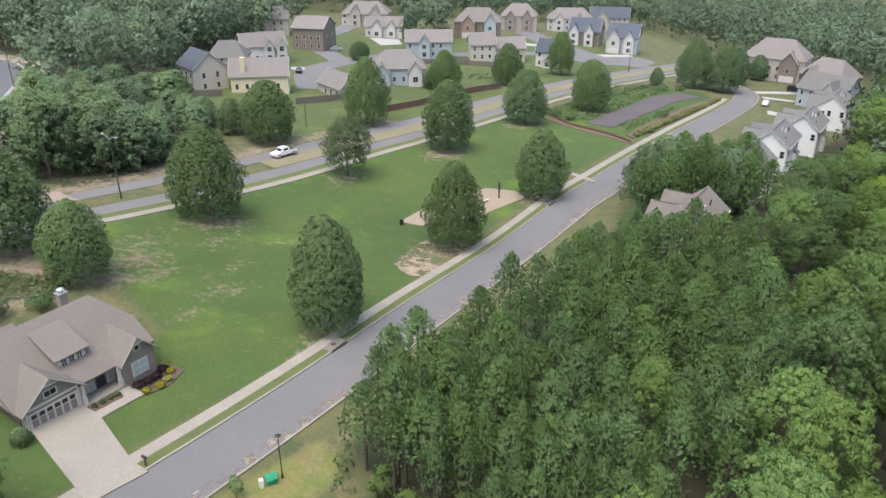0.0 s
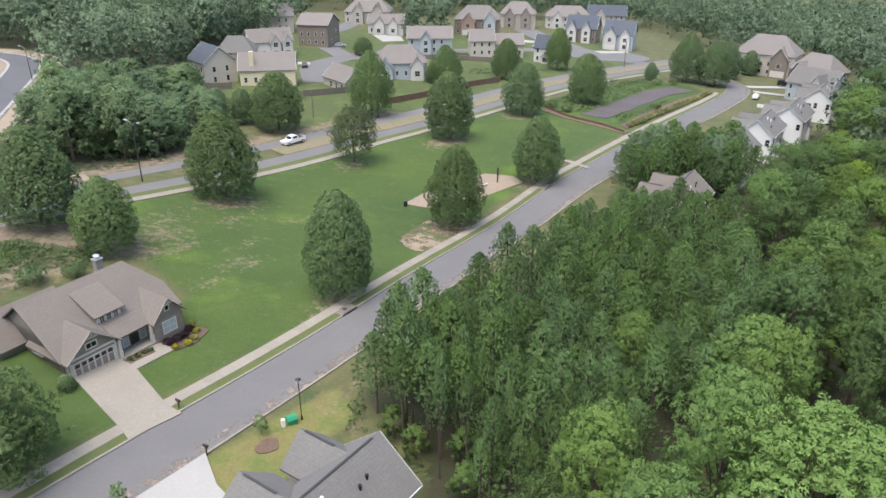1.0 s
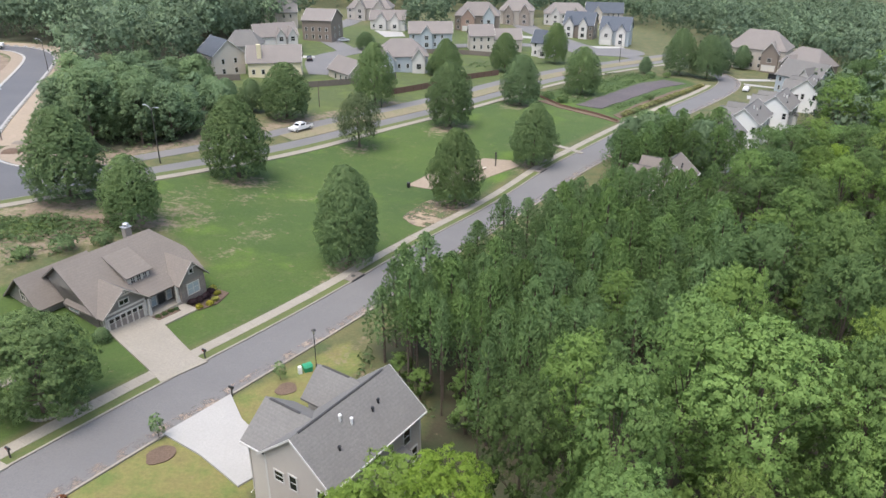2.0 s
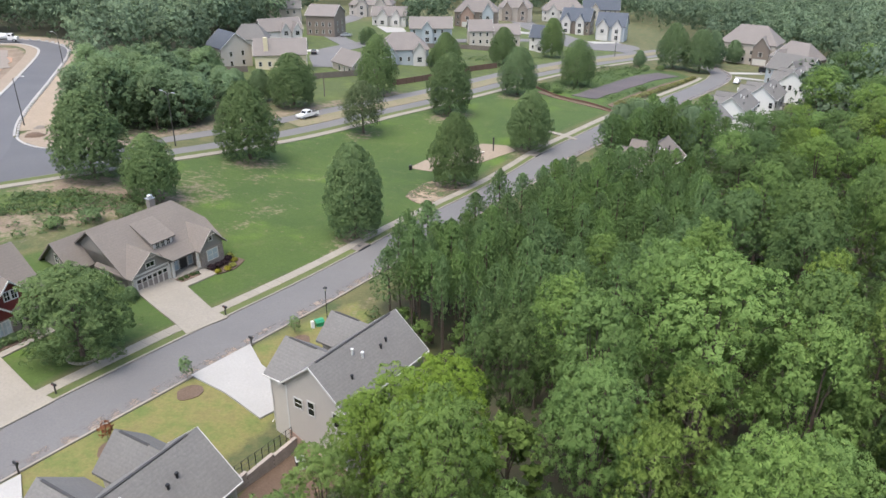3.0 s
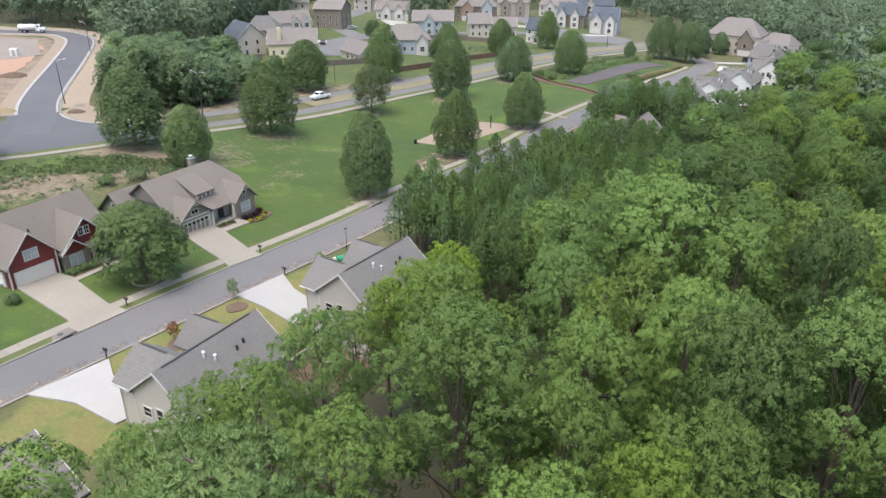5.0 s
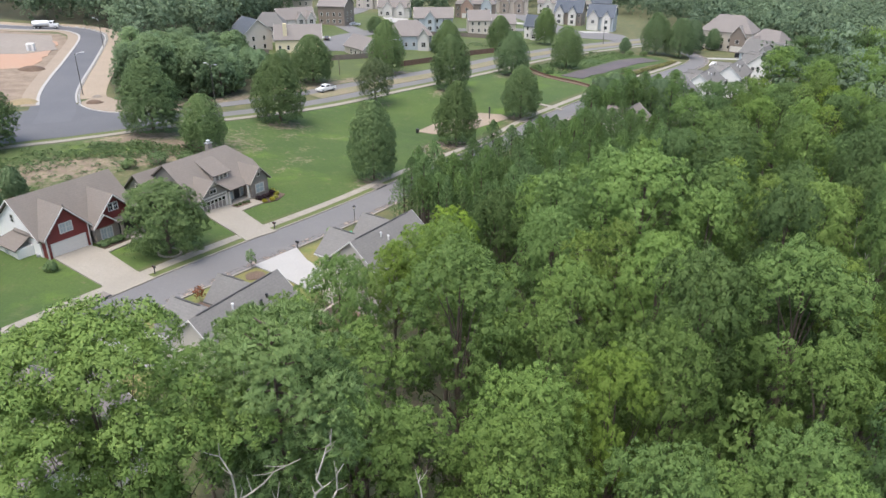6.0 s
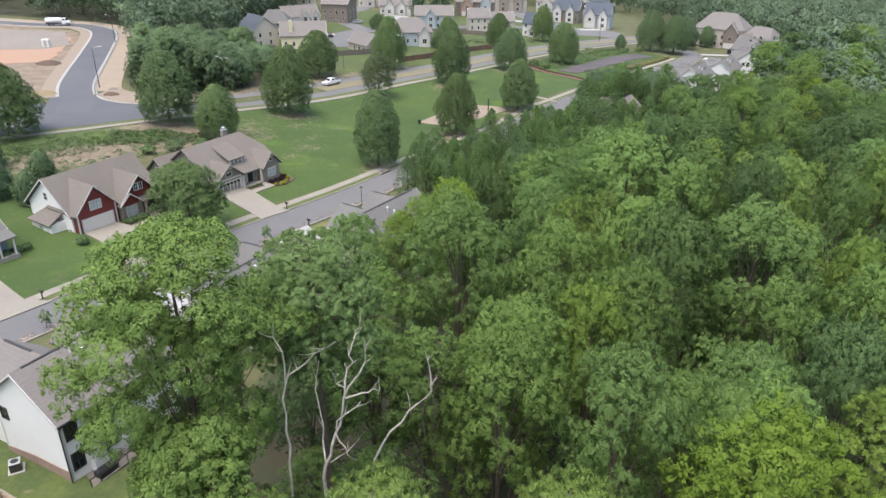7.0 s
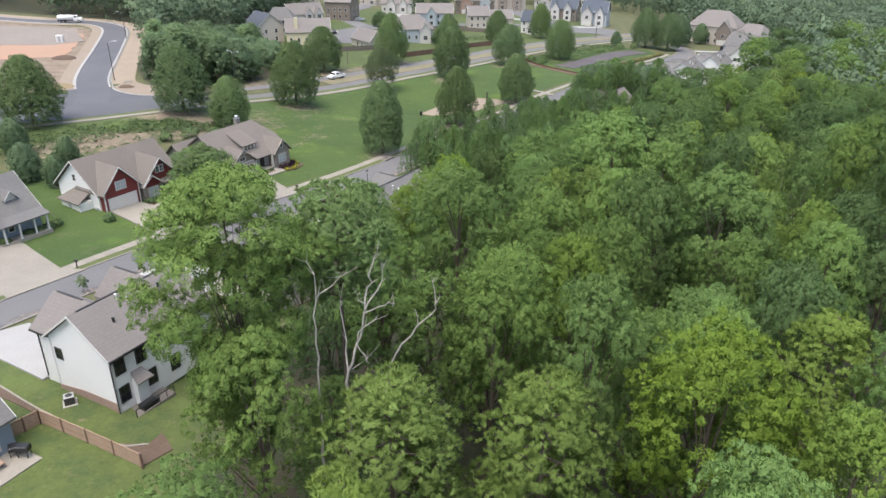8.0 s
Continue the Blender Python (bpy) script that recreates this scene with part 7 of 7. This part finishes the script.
def retaining_wall():
    pts = [np.array(p) for p in ((-14.3, 28.8), (-15.9, 26.2), (-17.6, 23.4), (-19.2, 20.6))]
    w = thing("retaining_wall", *pts[0], 0, 0, "tan block retaining wall below the side yard", "wall")
    o = pts[0]
    for a, b in zip(pts[:-1], pts[1:]):
        d = (b - a) / np.linalg.norm(b - a)
        n = np.array([-d[1], d[0]]) * 0.18
        zt = ground_z(*(a * 0.5 + b * 0.5)) + 1.35
        zb = ground_z(*b) - 0.4
        q = [tuple(v) for v in ((a - n - o), (b - n - o), (b + n - o), (a + n - o))]
        rows = 7
        for r in range(rows):
            g = Geo()
            for k in range(5):
                t0, t1 = k / 5 + (0.1 if r % 2 else 0) * 0.5, (k + 0.97) / 5 + (0.1 if r % 2 else 0) * 0.5
                t1 = min(t1, 1.0)
                p0, p1 = a + (b - a) * t0 - o, a + (b - a) * t1 - o
                z0, z1 = zb + (zt - zb) * r / rows, zb + (zt - zb) * (r + 0.95) / rows
                blk = Geo()
                blk.v = [(*(p0 - n), z0), (*(p1 - n), z0), (*(p1 + n), z0), (*(p0 + n), z0), (*(p0 - n), z1), (*(p1 - n), z1), (*(p1 + n), z1), (*(p0 + n), z1)]
                blk.f = [(3, 2, 1, 0), (4, 5, 6, 7), (0, 1, 5, 4), (1, 2, 6, 5), (2, 3, 7, 6), (3, 0, 4, 7)]
                part("block", blk, BLOCK, w)
    rail = thing("railing", *o, 0, 0, "black metal railing on top of the retaining wall", "railing")
    for a, b in zip(pts[:-1], pts[1:]):
        for t in np.linspace(0, 1, 5)[:-1]:
            p = a + (b - a) * t + (-0.4, 0.3)
            z = ground_z(*p) + 1.3
            part("post", Geo().box(*(p[0] - o[0] + s for s in (-0.03, 0.03)), *(p[1] - o[1] + s for s in (-0.03, 0.03)), z - 1.5, z + 1.0), BLACK, rail)
        A, B = a + (-0.4, 0.3), b + (-0.4, 0.3)
        for h in (1.25, 1.75, 2.25):
            part("bar", Geo().tube([(*(A - o), ground_z(*A) + h), (*(B - o), ground_z(*B) + h)], [0.025, 0.025], 5), BLACK, rail)


retaining_wall()


def stone_ring(x, y, r, label, n=20):
    m = thing("stone_ring", x, y, ground_z(x, y), 0, label, "edging")
    for k in range(n):
        a = 2 * math.pi * k / n
        c, s = math.cos(a), math.sin(a)
        z = ground_z(x + r * c, y + r * s) - ground_z(x, y)
        part("stone", Geo().box(r * c - 0.16, r * c + 0.16, r * s - 0.16, r * s + 0.16, z - 0.1, z + 0.22, 0.06), CONCRETE, m)


stone_ring(-39.5, 40.9, 1.5, "ring of pale stones round the front lawn tree", 24)
stone_ring(-65.4, 46.7, 1.7, "pale stone ring on the back lawn", 26)


# ---- shrubs ----
def shrub(x, y, r, h, leaf, label, group="", seed=1, name="shrub", smooth=False):
    rng = np.random.default_rng(seed)
    lobes = [(0, 0, h * 0.5, r * 0.7)] + [(r * 0.55 * math.cos(a), r * 0.55 * math.sin(a), h * 0.45, r * 0.5) for a in np.arange(0, 6.2, 1.05)]
    if smooth:
        lobes = [(0, 0, h * (0.18 + 0.13 * i), r * f) for i, f in enumerate((0.9, 0.86, 0.76, 0.62, 0.44))]
        q = lobes_crown(rng, lobes, 260, 0.1, 8, 0.6, 0.7, 0.0, 0.9, 0.8, 0.94, 0.1, 0.06, 0.4)
    else:
        q = lobes_crown(rng, lobes, 150 / max(r, 0.5), 0.13 + 0.04 * r, 7, 0.55, 0.7, 0.1, h / (2 * r) * 1.4)
    m = thing(name, x, y, ground_z(x, y), seed * 47 % 360, label, "shrub", group)
    part("foliage", crown_mesh("foliage", leaf, q, inner_leaves(rng, np.array([0, 0, h * 0.45]) + rng.normal(0, r * 0.28, (14, 3)) * np.array([1, 1, h / (2 * r)]), 0.26 + 0.1 * r, 9, r * 0.4)), leaf, m)
    part("stem", Geo().tube([(0, 0, -0.2), (0, 0, h * 0.5)], [0.05, 0.03], 5), BARK, m)
    return m


for k, (u, v) in enumerate(((10.9, -2.7), (12.4, -3.0), (13.6, -2.6), (14.8, -1.6), (15.3, -0.2))):
    p = AT1(u, v)
    shrub(*p, 0.42, 0.55, LEAF_GOLD, "low golden yellow shrub in the mulch bed", "golden shrubs", k + 1)
for k, (u, v) in enumerate(((10.9, -1.5), (12.0, -1.6), (13.1, -1.5), (14.3, -0.9))):
    p = AT1(u, v)
    shrub(*p, 0.52, 0.8, LEAF_PURPLE, "dark purple-leaved shrub under the front window", "purple shrubs", k + 11)
for k, u in enumerate((6.0, 6.9, 7.8, 8.6)):
    p = AT1(u, -1.2)
    shrub(*p, 0.28, 0.4, LEAF_SHRUB, "small green plant in the porch bed", "porch plants", k + 21)
shrub(*AT1(-1.3, -1.0), 0.95, 1.9, LEAF_OAK, "round clipped green shrub beside the garage", "", 31, "shrub", True)
shrub(-52.2, 33.2, 0.85, 1.7, LEAF_OAK, "round clipped green shrub beside the red house's garage", "", 32, "shrub", True)
for k, u in enumerate((7.0, 7.9, 8.8, 9.7)):
    p = AT2(u, -1.9)
    shrub(*p, 0.7, 0.8, LEAF_OAK, "low clipped green hedge bush", "hedge bushes", k + 41)
for k, (x, y) in enumerate(((-61.0, 26.6), (-60.2, 27.9), (-59.4, 29.2), (-62.6, 23.2), (-58.9, 30.6))):
    shrub(x, y, 0.8, 0.9, LEAF_OAK, "green bush beside the blue house's porch", "porch bushes", k + 51)
for k in range(22):
    t = k / 21
    q = np.array([47.5, 173.5]) * (1 - t) + np.array([83.5, 220.5]) * t
    shrub(float(q[0]), float(q[1]), 0.9 + 0.35 * ((k * 7) % 5) / 5, 1.1, LEAF_PALE, "pale flowering shrub beside the sidewalk", "pale shrubs along the sidewalk", k + 71)
for k, (x, y, r) in enumerate(((52, 178, 1.0), (60, 195, 1.2), (33, 186, 1.4), (29.5, 190, 1.5), (26, 193.5, 1.6), (70, 232, 1.6), (76, 234, 1.4), (-70, 50, 1.5), (-52, 73, 1.7), (-48, 76, 1.4), (-56, 70, 1.2))):
    shrub(x, y, r, r * 1.3, LEAF_OAK, "dense dark green bush on the slope", "bushes on the slope", k + 101)


def sapling(x, y, h, leaf, label, seed):
    m = thing("sapling", x, y, ground_z(x, y), 0, label, "tree", "front lawn saplings")
    rng = np.random.default_rng(seed)
    lobes = [(0.25 * math.cos(a * 2.4), 0.25 * math.sin(a * 2.4), h * (0.45 + 0.5 * a / 7), 0.36) for a in range(7)]
    q = lobes_crown(rng, lobes, 110, 0.22, 4)
    part("trunk", Geo().tube([(0, 0, -0.2), (0, 0, h * 0.9)], [0.04, 0.02], 5), BARK, m)
    part("crown", crown_mesh("crown", leaf, q), leaf, m)


sapling(-27.3, 37.9, 2.6, LEAF_OAK, "young green staked tree on the front lawn", 1)
sapling(-31.2, 27.4, 1.8, LEAF_RUST, "young rust-leaved tree on the front lawn", 2)
sapling(-18.1, 48.9, 2.0, LEAF_OAK, "young dark green tree on the roadside grass", 3)
sapling(-45.6, 9.5, 2.0, LEAF_OAK, "young green tree beside the street", 4)
for k, (x, y, r) in enumerate(((-26.4, 35.7, 1.5), (-30.2, 26.3, 1.6), (-17.2, 47.2, 1.3), (-40.4, 3.0, 1.5))):
    setting("mulch_patch", patch(blob(x, y, r, r * 0.75, 0.9, 20, 0.2, k + 1.0), 0.09, 0.7, 0.1), MULCH, "round brown mulch patch on the lawn", "mulch")


def undergrowth():
    """Weeds and low bushes on the slopes, too many to count."""
    rng = np.random.default_rng(17)
    pats = []
    for s in range(5):
        r = np.random.default_rng(300 + s)
        lob = [(0, 0, 0.3, 0.6)] + [(0.6 * math.cos(a), 0.6 * math.sin(a), 0.25, 0.4) for a in r.uniform(0, 6.28, 4)]
        pats.append(lobes_crown(r, lob, 30, 0.24, 6, 0.5, 0.7, 0.2))
    spots = []
    for poly, gap in (([(-92, 62), (-86, 74), (-70, 79), (-58, 84), (-50, 80), (-52, 72), (-64, 58), (-76, 54)], 2.3), ([(-66, 80), (-58, 82.3), (-49, 83), (-46.8, 81), (-48, 77.2), (-53, 76), (-58, 74), (-66, 72)], 0.85), ([(-90, 60), (-84, 70), (-72, 76), (-66, 76), (-66, 70), (-74, 62)], 1.5), ([(28, 194), (40, 212), (56, 234), (66, 240), (70, 230), (52, 206), (38, 186), (32, 184)], 1.6), ([(46, 178), (58, 194), (70, 212), (66, 206), (54, 192), (44, 182)], 2.2),
                      ([(-52, 126), (-62, 116), (-76, 117), (-72, 122), (-60, 124)], 3.0), ([(4, 232), (18, 246), (32, 254), (36, 244), (20, 232)], 2.0), ([(-9, 57), (-8, 50), (-3, 45), (2, 41), (-4, 44), (-10, 51)], 1.3), ([(-46, 162), (-56, 152), (-66, 176), (-54, 178)], 2.6), ([(44, 122), (60, 120), (84, 160), (100, 185), (92, 150), (70, 120)], 2.5)):
        spots += strew(poly, gap, rng, 1.0, 5000)
    vs, fs, ns, n = [], [], [], 0
    for x, y in spots:
        V, F, N = pats[int(rng.integers(0, 5))]
        s = rng.uniform(0.5, 1.25)
        vs.append(V * s * np.array([1, 1, rng.uniform(0.35, 0.9)]) + np.array([x, y, ground_z(x, y) - 0.05]))
        fs.append(F + n)
        ns.append(N)
        n += len(V)
    V, F = np.concatenate(vs), np.concatenate(fs)
    me = bpy.data.meshes.new("undergrowth")
    me.from_pydata(V.tolist(), [], F.tolist())
    me.materials.append(LEAF_WEED)
    me.normals_split_custom_set_from_vertices(np.concatenate(ns).tolist())
    tagged(new("undergrowth", me), "patchy green weeds and low bushes on bare slopes", "undergrowth", "", "stuff")


undergrowth()


# ---- vehicles ----
def vehicle(kind, x, y, turn, paint, label, lift=0.1):
    """A pickup, van or car: lower body, cabin with glass, four wheels, lamps. Nose towards +x."""
    v = thing("pickup_truck" if kind == "pickup" else ("van" if kind == "van" else "car"), x, y, ground_z(x, y) + lift, turn, label, "vehicle")
    L, W, H = {"pickup": (5.6, 1.0, 1.85), "van": (5.8, 1.0, 2.1), "car": (4.6, 0.9, 1.48)}[kind]
    a = L / 2
    if kind == "pickup":
        prof = [(-a, 0.5), (a - 0.1, 0.45), (a, 0.7), (a - 0.05, 1.05), (a - 1.5, 1.15), (-a, 1.15)]
        cab = [(-0.9, 1.12), (1.35, 1.12), (0.75, H - 0.05), (0.5, H), (-0.6, H), (-0.85, H - 0.1)]
    elif kind == "van":
        prof = [(-a, 0.45), (a - 0.1, 0.45), (a, 0.7), (a - 0.1, 1.1), (a - 0.9, 1.2), (-a, 1.2)]
        cab = [(-a, 1.18), (a - 0.9, 1.18), (a - 1.6, H - 0.1), (a - 1.9, H), (-a + 0.1, H)]
    else:
        prof = [(-a, 0.4), (a - 0.1, 0.35), (a, 0.6), (a - 0.1, 0.8), (a - 1.1, 0.95), (-a + 0.5, 0.98), (-a, 0.9)]
        cab = [(-a + 0.3, 0.95), (a - 1.1, 0.94), (a - 1.8, H - 0.05), (a - 2.2, H), (-0.9, H), (-1.4, H - 0.1)]

    def run(pr, w, inset):
        g, n = Geo(), len(pr)
        mx = sum(p[0] for p in pr) / n
        for s in (-1, 1):
            g.v += [(mx + (px - mx) * 1.0, s * (w - (inset if pz > min(q[1] for q in pr) + 0.1 else 0)), pz) for px, pz in pr]
        g.f = [tuple(range(n)), tuple(range(2 * n - 1, n - 1, -1))] + [(i, n + i, n + (i + 1) % n, (i + 1) % n) for i in range(n)]
        return g
    part("body", run(prof, W, 0.05), paint, v)
    c = part("cabin", run(cab, W - 0.08, 0.16), paint, v)
    zs = [p[1] for p in cab]
    zl, zh = min(zs), max(zs)
    x0, x1 = min(p[0] for p in cab), max(p[0] for p in cab)
    for s in (-1, 1):
        g = Geo()
        yo = s * (W - 0.17)
        g.box(x0 + 0.35, x1 - 0.75, min(yo, yo + s * 0.05), max(yo, yo + s * 0.05), zl + 0.15, zh - 0.15)
        part("side_window", g, GLASS, c)
    part("windscreen", Geo().slab([(x1 - 0.10, -W + 0.28, zl + 0.12), (x1 - 0.10, W - 0.28, zl + 0.12), (x1 - 0.62, W - 0.34, zh - 0.08), (x1 - 0.62, -W + 0.34, zh - 0.08)], -0.04), GLASS, c)
    if kind == "pickup":
        part("cargo_bed", Geo().box(-a + 0.15, -1.0, -W + 0.16, W - 0.16, 1.16, 1.18), DARK, v)
    for sx in (-a + 0.95, a - 0.95):
        for s in (-1, 1):
            yo = s * (W - 0.1)
            w = part("wheel", Geo().tube([(sx, yo - 0.12, 0.36), (sx, yo + 0.12, 0.36)], [0.36, 0.36], 14), RUBBER, v)
            part("rim", Geo().tube([(sx, yo + s * 0.12, 0.36), (sx, yo + s * 0.135, 0.36)], [0.22, 0.2], 10), GALV, w)
    for s in (-0.7, 0.7):
        part("headlight", Geo().box(a - 0.08, a + 0.01, s - 0.15, s + 0.15, 0.72, 0.88), LAMP_LENS, v)
        part("tail_light", Geo().box(-a - 0.01, -a + 0.05, s - 0.12, s + 0.12, 0.75, 0.95), RED_SIDING, v)


vehicle("pickup", -32.2, 142.6, 231, CAR_WHITE, "white pickup truck on the far carriageway", 0.14)


def tank_truck(x, y, turn):
    """A white water truck: frame, cab with bonnet, long round tank, ten wheels. Nose towards +x."""
    v = thing("tank_truck", x, y, ground_z(x, y) + 0.12, turn, "white tank truck parked on the fresh asphalt street", "truck")
    part("chassis", Geo().box(-4.3, 3.4, -0.5, 0.5, 0.65, 0.95, 0.03), DARK, v)
    part("tank", Geo().tube([(-4.3, 0, 1.85), (-4.15, 0, 1.85), (1.0, 0, 1.85), (1.15, 0, 1.85)], [0.7, 0.95, 0.95, 0.7], 20), CAR_WHITE, v, "long white tank", True)
    for xx in (-3.0, -0.4):
        part("hatch", Geo().tube([(xx, 0, 2.75), (xx, 0, 2.95)], [0.3, 0.28], 12), GALV, v)
    c = part("cab", Geo().prism([(-1.1, 0.75), (1.1, 0.75), (1.1, 1.8), (0.9, 2.65), (-0.9, 2.65), (-1.1, 1.8)], "x", 1.45, 2.85), CAR_WHITE, v)
    part("windscreen", Geo().slab([(2.87, -0.95, 1.85), (2.87, 0.95, 1.85), (2.87, 0.82, 2.5), (2.87, -0.82, 2.5)], -0.04), GLASS, c)
    for s in (-1, 1):
        part("side_window", Geo().box(1.75, 2.6, min(s * 0.98, s * 1.08), max(s * 0.98, s * 1.08), 1.85, 2.4), GLASS, c)
        part("headlight", Geo().box(4.18, 4.26, s * 0.72 - 0.14, s * 0.72 + 0.14, 1.0, 1.2), LAMP_LENS, v)
        for xx in (-3.5, -2.3, 3.3):
            w = part("wheel", Geo().tube([(xx, s * 0.72, 0.52), (xx, s * 1.08, 0.52)], [0.52, 0.52], 16), RUBBER, v)
            part("rim", Geo().tube([(xx, s * 1.08, 0.52), (xx, s * 1.10, 0.52)], [0.28, 0.24], 10), GALV, w)
    part("bonnet", Geo().box(2.85, 4.2, -0.85, 0.85, 0.8, 1.7, 0.12), CAR_WHITE, v)
    part("bumper", Geo().box(4.15, 4.4, -1.05, 1.05, 0.45, 0.75, 0.03), GALV, v)


tank_truck(-140.2, 213.4, 9)
vehicle("car", -44.0, 226.0, 100, CAR_BLACK, "dark car parked on the far street", 0.14)
vehicle("car", -38.5, 270.5, 20, CAR_SILVER, "silver car parked on a far driveway")
vehicle("van", 117, 241.5, -20, CAR_BLACK, "black van parked on a far driveway", 0.2)
vehicle("car", 106, 261, 30, CAR_BLACK, "dark car parked under far trees")
vehicle("car", 97.5, 218.5, 60, CAR_WHITE, "white car parked at the far bend", 0.15)


# ---- the building site ----
def dirt_pile(x, y, r, h, mat, label, seed):
    rng = np.random.default_rng(seed)
    g = Geo()
    n, rings = 18, 5
    for i in range(rings + 1):
        t = i / rings
        for k in range(n):
            a = 2 * math.pi * k / n
            rr = r * (1 - t) * rng.uniform(0.85, 1.15) + 0.05
            g.v.append((rr * math.cos(a) * 1.4, rr * math.sin(a), h * (1 - (1 - t) ** 2) - 0.15))
    for i in range(rings):
        for k in range(n):
            g.f.append((i * n + k, i * n + (k + 1) % n, (i + 1) * n + (k + 1) % n, (i + 1) * n + k))
    g.f.append(tuple(rings * n + k for k in range(n)))
    m = thing("dirt_pile", x, y, ground_z(x, y) + 0.1, 20, label, "dirt pile")
    part("mound", g, mat, m, "", True)


dirt_pile(-81.3, 114.6, 1.5, 0.9, MULCH, "small dark heap of earth at the street corner", 1)
dirt_pile(-83.2, 120.6, 0.9, 0.7, GRADED, "low heap of pale rubble beside the new kerb", 5)
dirt_pile(-97, 113.0, 2.6, 0.9, STRAW, "low heap of brush at the street corner", 2)
dirt_pile(-112, 147, 2.6, 1.1, MULCH, "low heap of dark soil on the building site", 3)
tl = thing("portable_toilet", -124.5, 172, ground_z(-124.5, 172), 10, "white portable toilet on the clay pad", "cabin")
part("cabin", Geo().box(-1.0, 1.0, -0.8, 0.8, 0.05, 2.3, 0.08), PLASTIC_WHITE, tl)
part("door", Geo().box(-0.4, 0.4, -0.84, -0.8, 0.2, 2.0), GALV, tl)

# ---- neighbours at the edge of the view ----
far_house(-43.6, -18.2, -118.7, 12, 8, 3.2, 6.8, BLUE_SIDING, ROOF_GREY, "blue sided house with grey roof and a patio", (), 1, 0, None, ("back",))
setting("patio", patch([(-36.6, -22.0), (-33.8, -23.4), (-36.2, -27.6), (-39.0, -26.2)], 0.12), CONCRETE, "pale concrete patio slab", "patio")
for k, (x, y, w, d, h, nm, lb) in enumerate(((-35.3, -23.2, 0.5, 0.35, 1.1, "grill", "black covered barbecue grill on the patio"), (-36.2, -23.0, 0.4, 0.4, 0.9, "patio_chair", "black covered patio chair"), (-36.6, -24.6, 0.35, 0.35, 0.8, "patio_chair", "tan patio chair on the slab"), (-37.0, -25.6, 0.45, 0.45, 0.7, "patio_table", "tan patio table on the slab"))):
    m = thing(nm, x, y, ground_z(x, y) + 0.12, 30 * k, lb, "furniture")
    mat = BLACK if k < 2 else FENCE_WOOD
    part("top", Geo().box(-w, w, -d, d, h * 0.55, h * (1.0 if k < 2 else 0.66), 0.08), mat, m)
    for sx in (-w * 0.8, w * 0.8):
        for sy in (-d * 0.8, d * 0.8):
            part("leg", Geo().box(sx - 0.03, sx + 0.03, sy - 0.03, sy + 0.03, 0, h * 0.55), mat, m)
fh = far_house(-67.6, 17.2, 58.7, 14, 10, 3.0, 7.6, BLUE_SIDING, ROOF_GREY, "blue-grey cottage with dormers and a columned porch", ((3.0, 7.0, 1.0, 4.6, 7.2, BLUE_SIDING), (10.6, 12.0, -1.6, 4.9, 6.2, TRIM)), 1)
part("roof", Geo().slab([(7.0, -2.2, 2.55), (14.4, -2.2, 2.55), (14.4, 0.3, 3.3), (7.0, 0.3, 3.3)], 0.16), ROOF_GREY, fh, "porch roof")
columns(fh, ((7.6, -1.9), (9.8, -1.9), (12.0, -1.9), (13.9, -1.9)), 0.0, 2.45, TRIM, 0.11)
part("porch_floor", Geo().box(7.0, 14.3, -2.1, 0.0, -1.0, 0.05), CONCRETE, fh)


# ---- sidewalk slabs, one by one ----
def sidewalk_slabs():
    walk_ob = bpy.data.objects["sidewalk"]
    line = smooth_line([tuple(p) for p in STREET[:-22:3]], 1.5)
    pts = [(offset_line(line, -2.82)[i], offset_line(line, -1.38)[i]) for i in range(len(line))]
    made = 0
    for (a0, b0), (a1, b1) in zip(pts[:-1], pts[1:]):
        if not (-8 < a0[1] < 175) or made >= 300:
            continue
        q = [a0 + (a1 - a0) * 0.012, b0 + (b1 - b0) * 0.012, b0 + (b1 - b0) * 0.988, a0 + (a1 - a0) * 0.988]
        lift = 0.178 + 0.006 * (((made * 7) % 5) / 5)
        part("slab", Geo().slab([(*p, ground_z(*p) + lift) for p in q][::-1], 0.05), CONCRETE, walk_ob)
        made += 1


sidewalk_slabs()
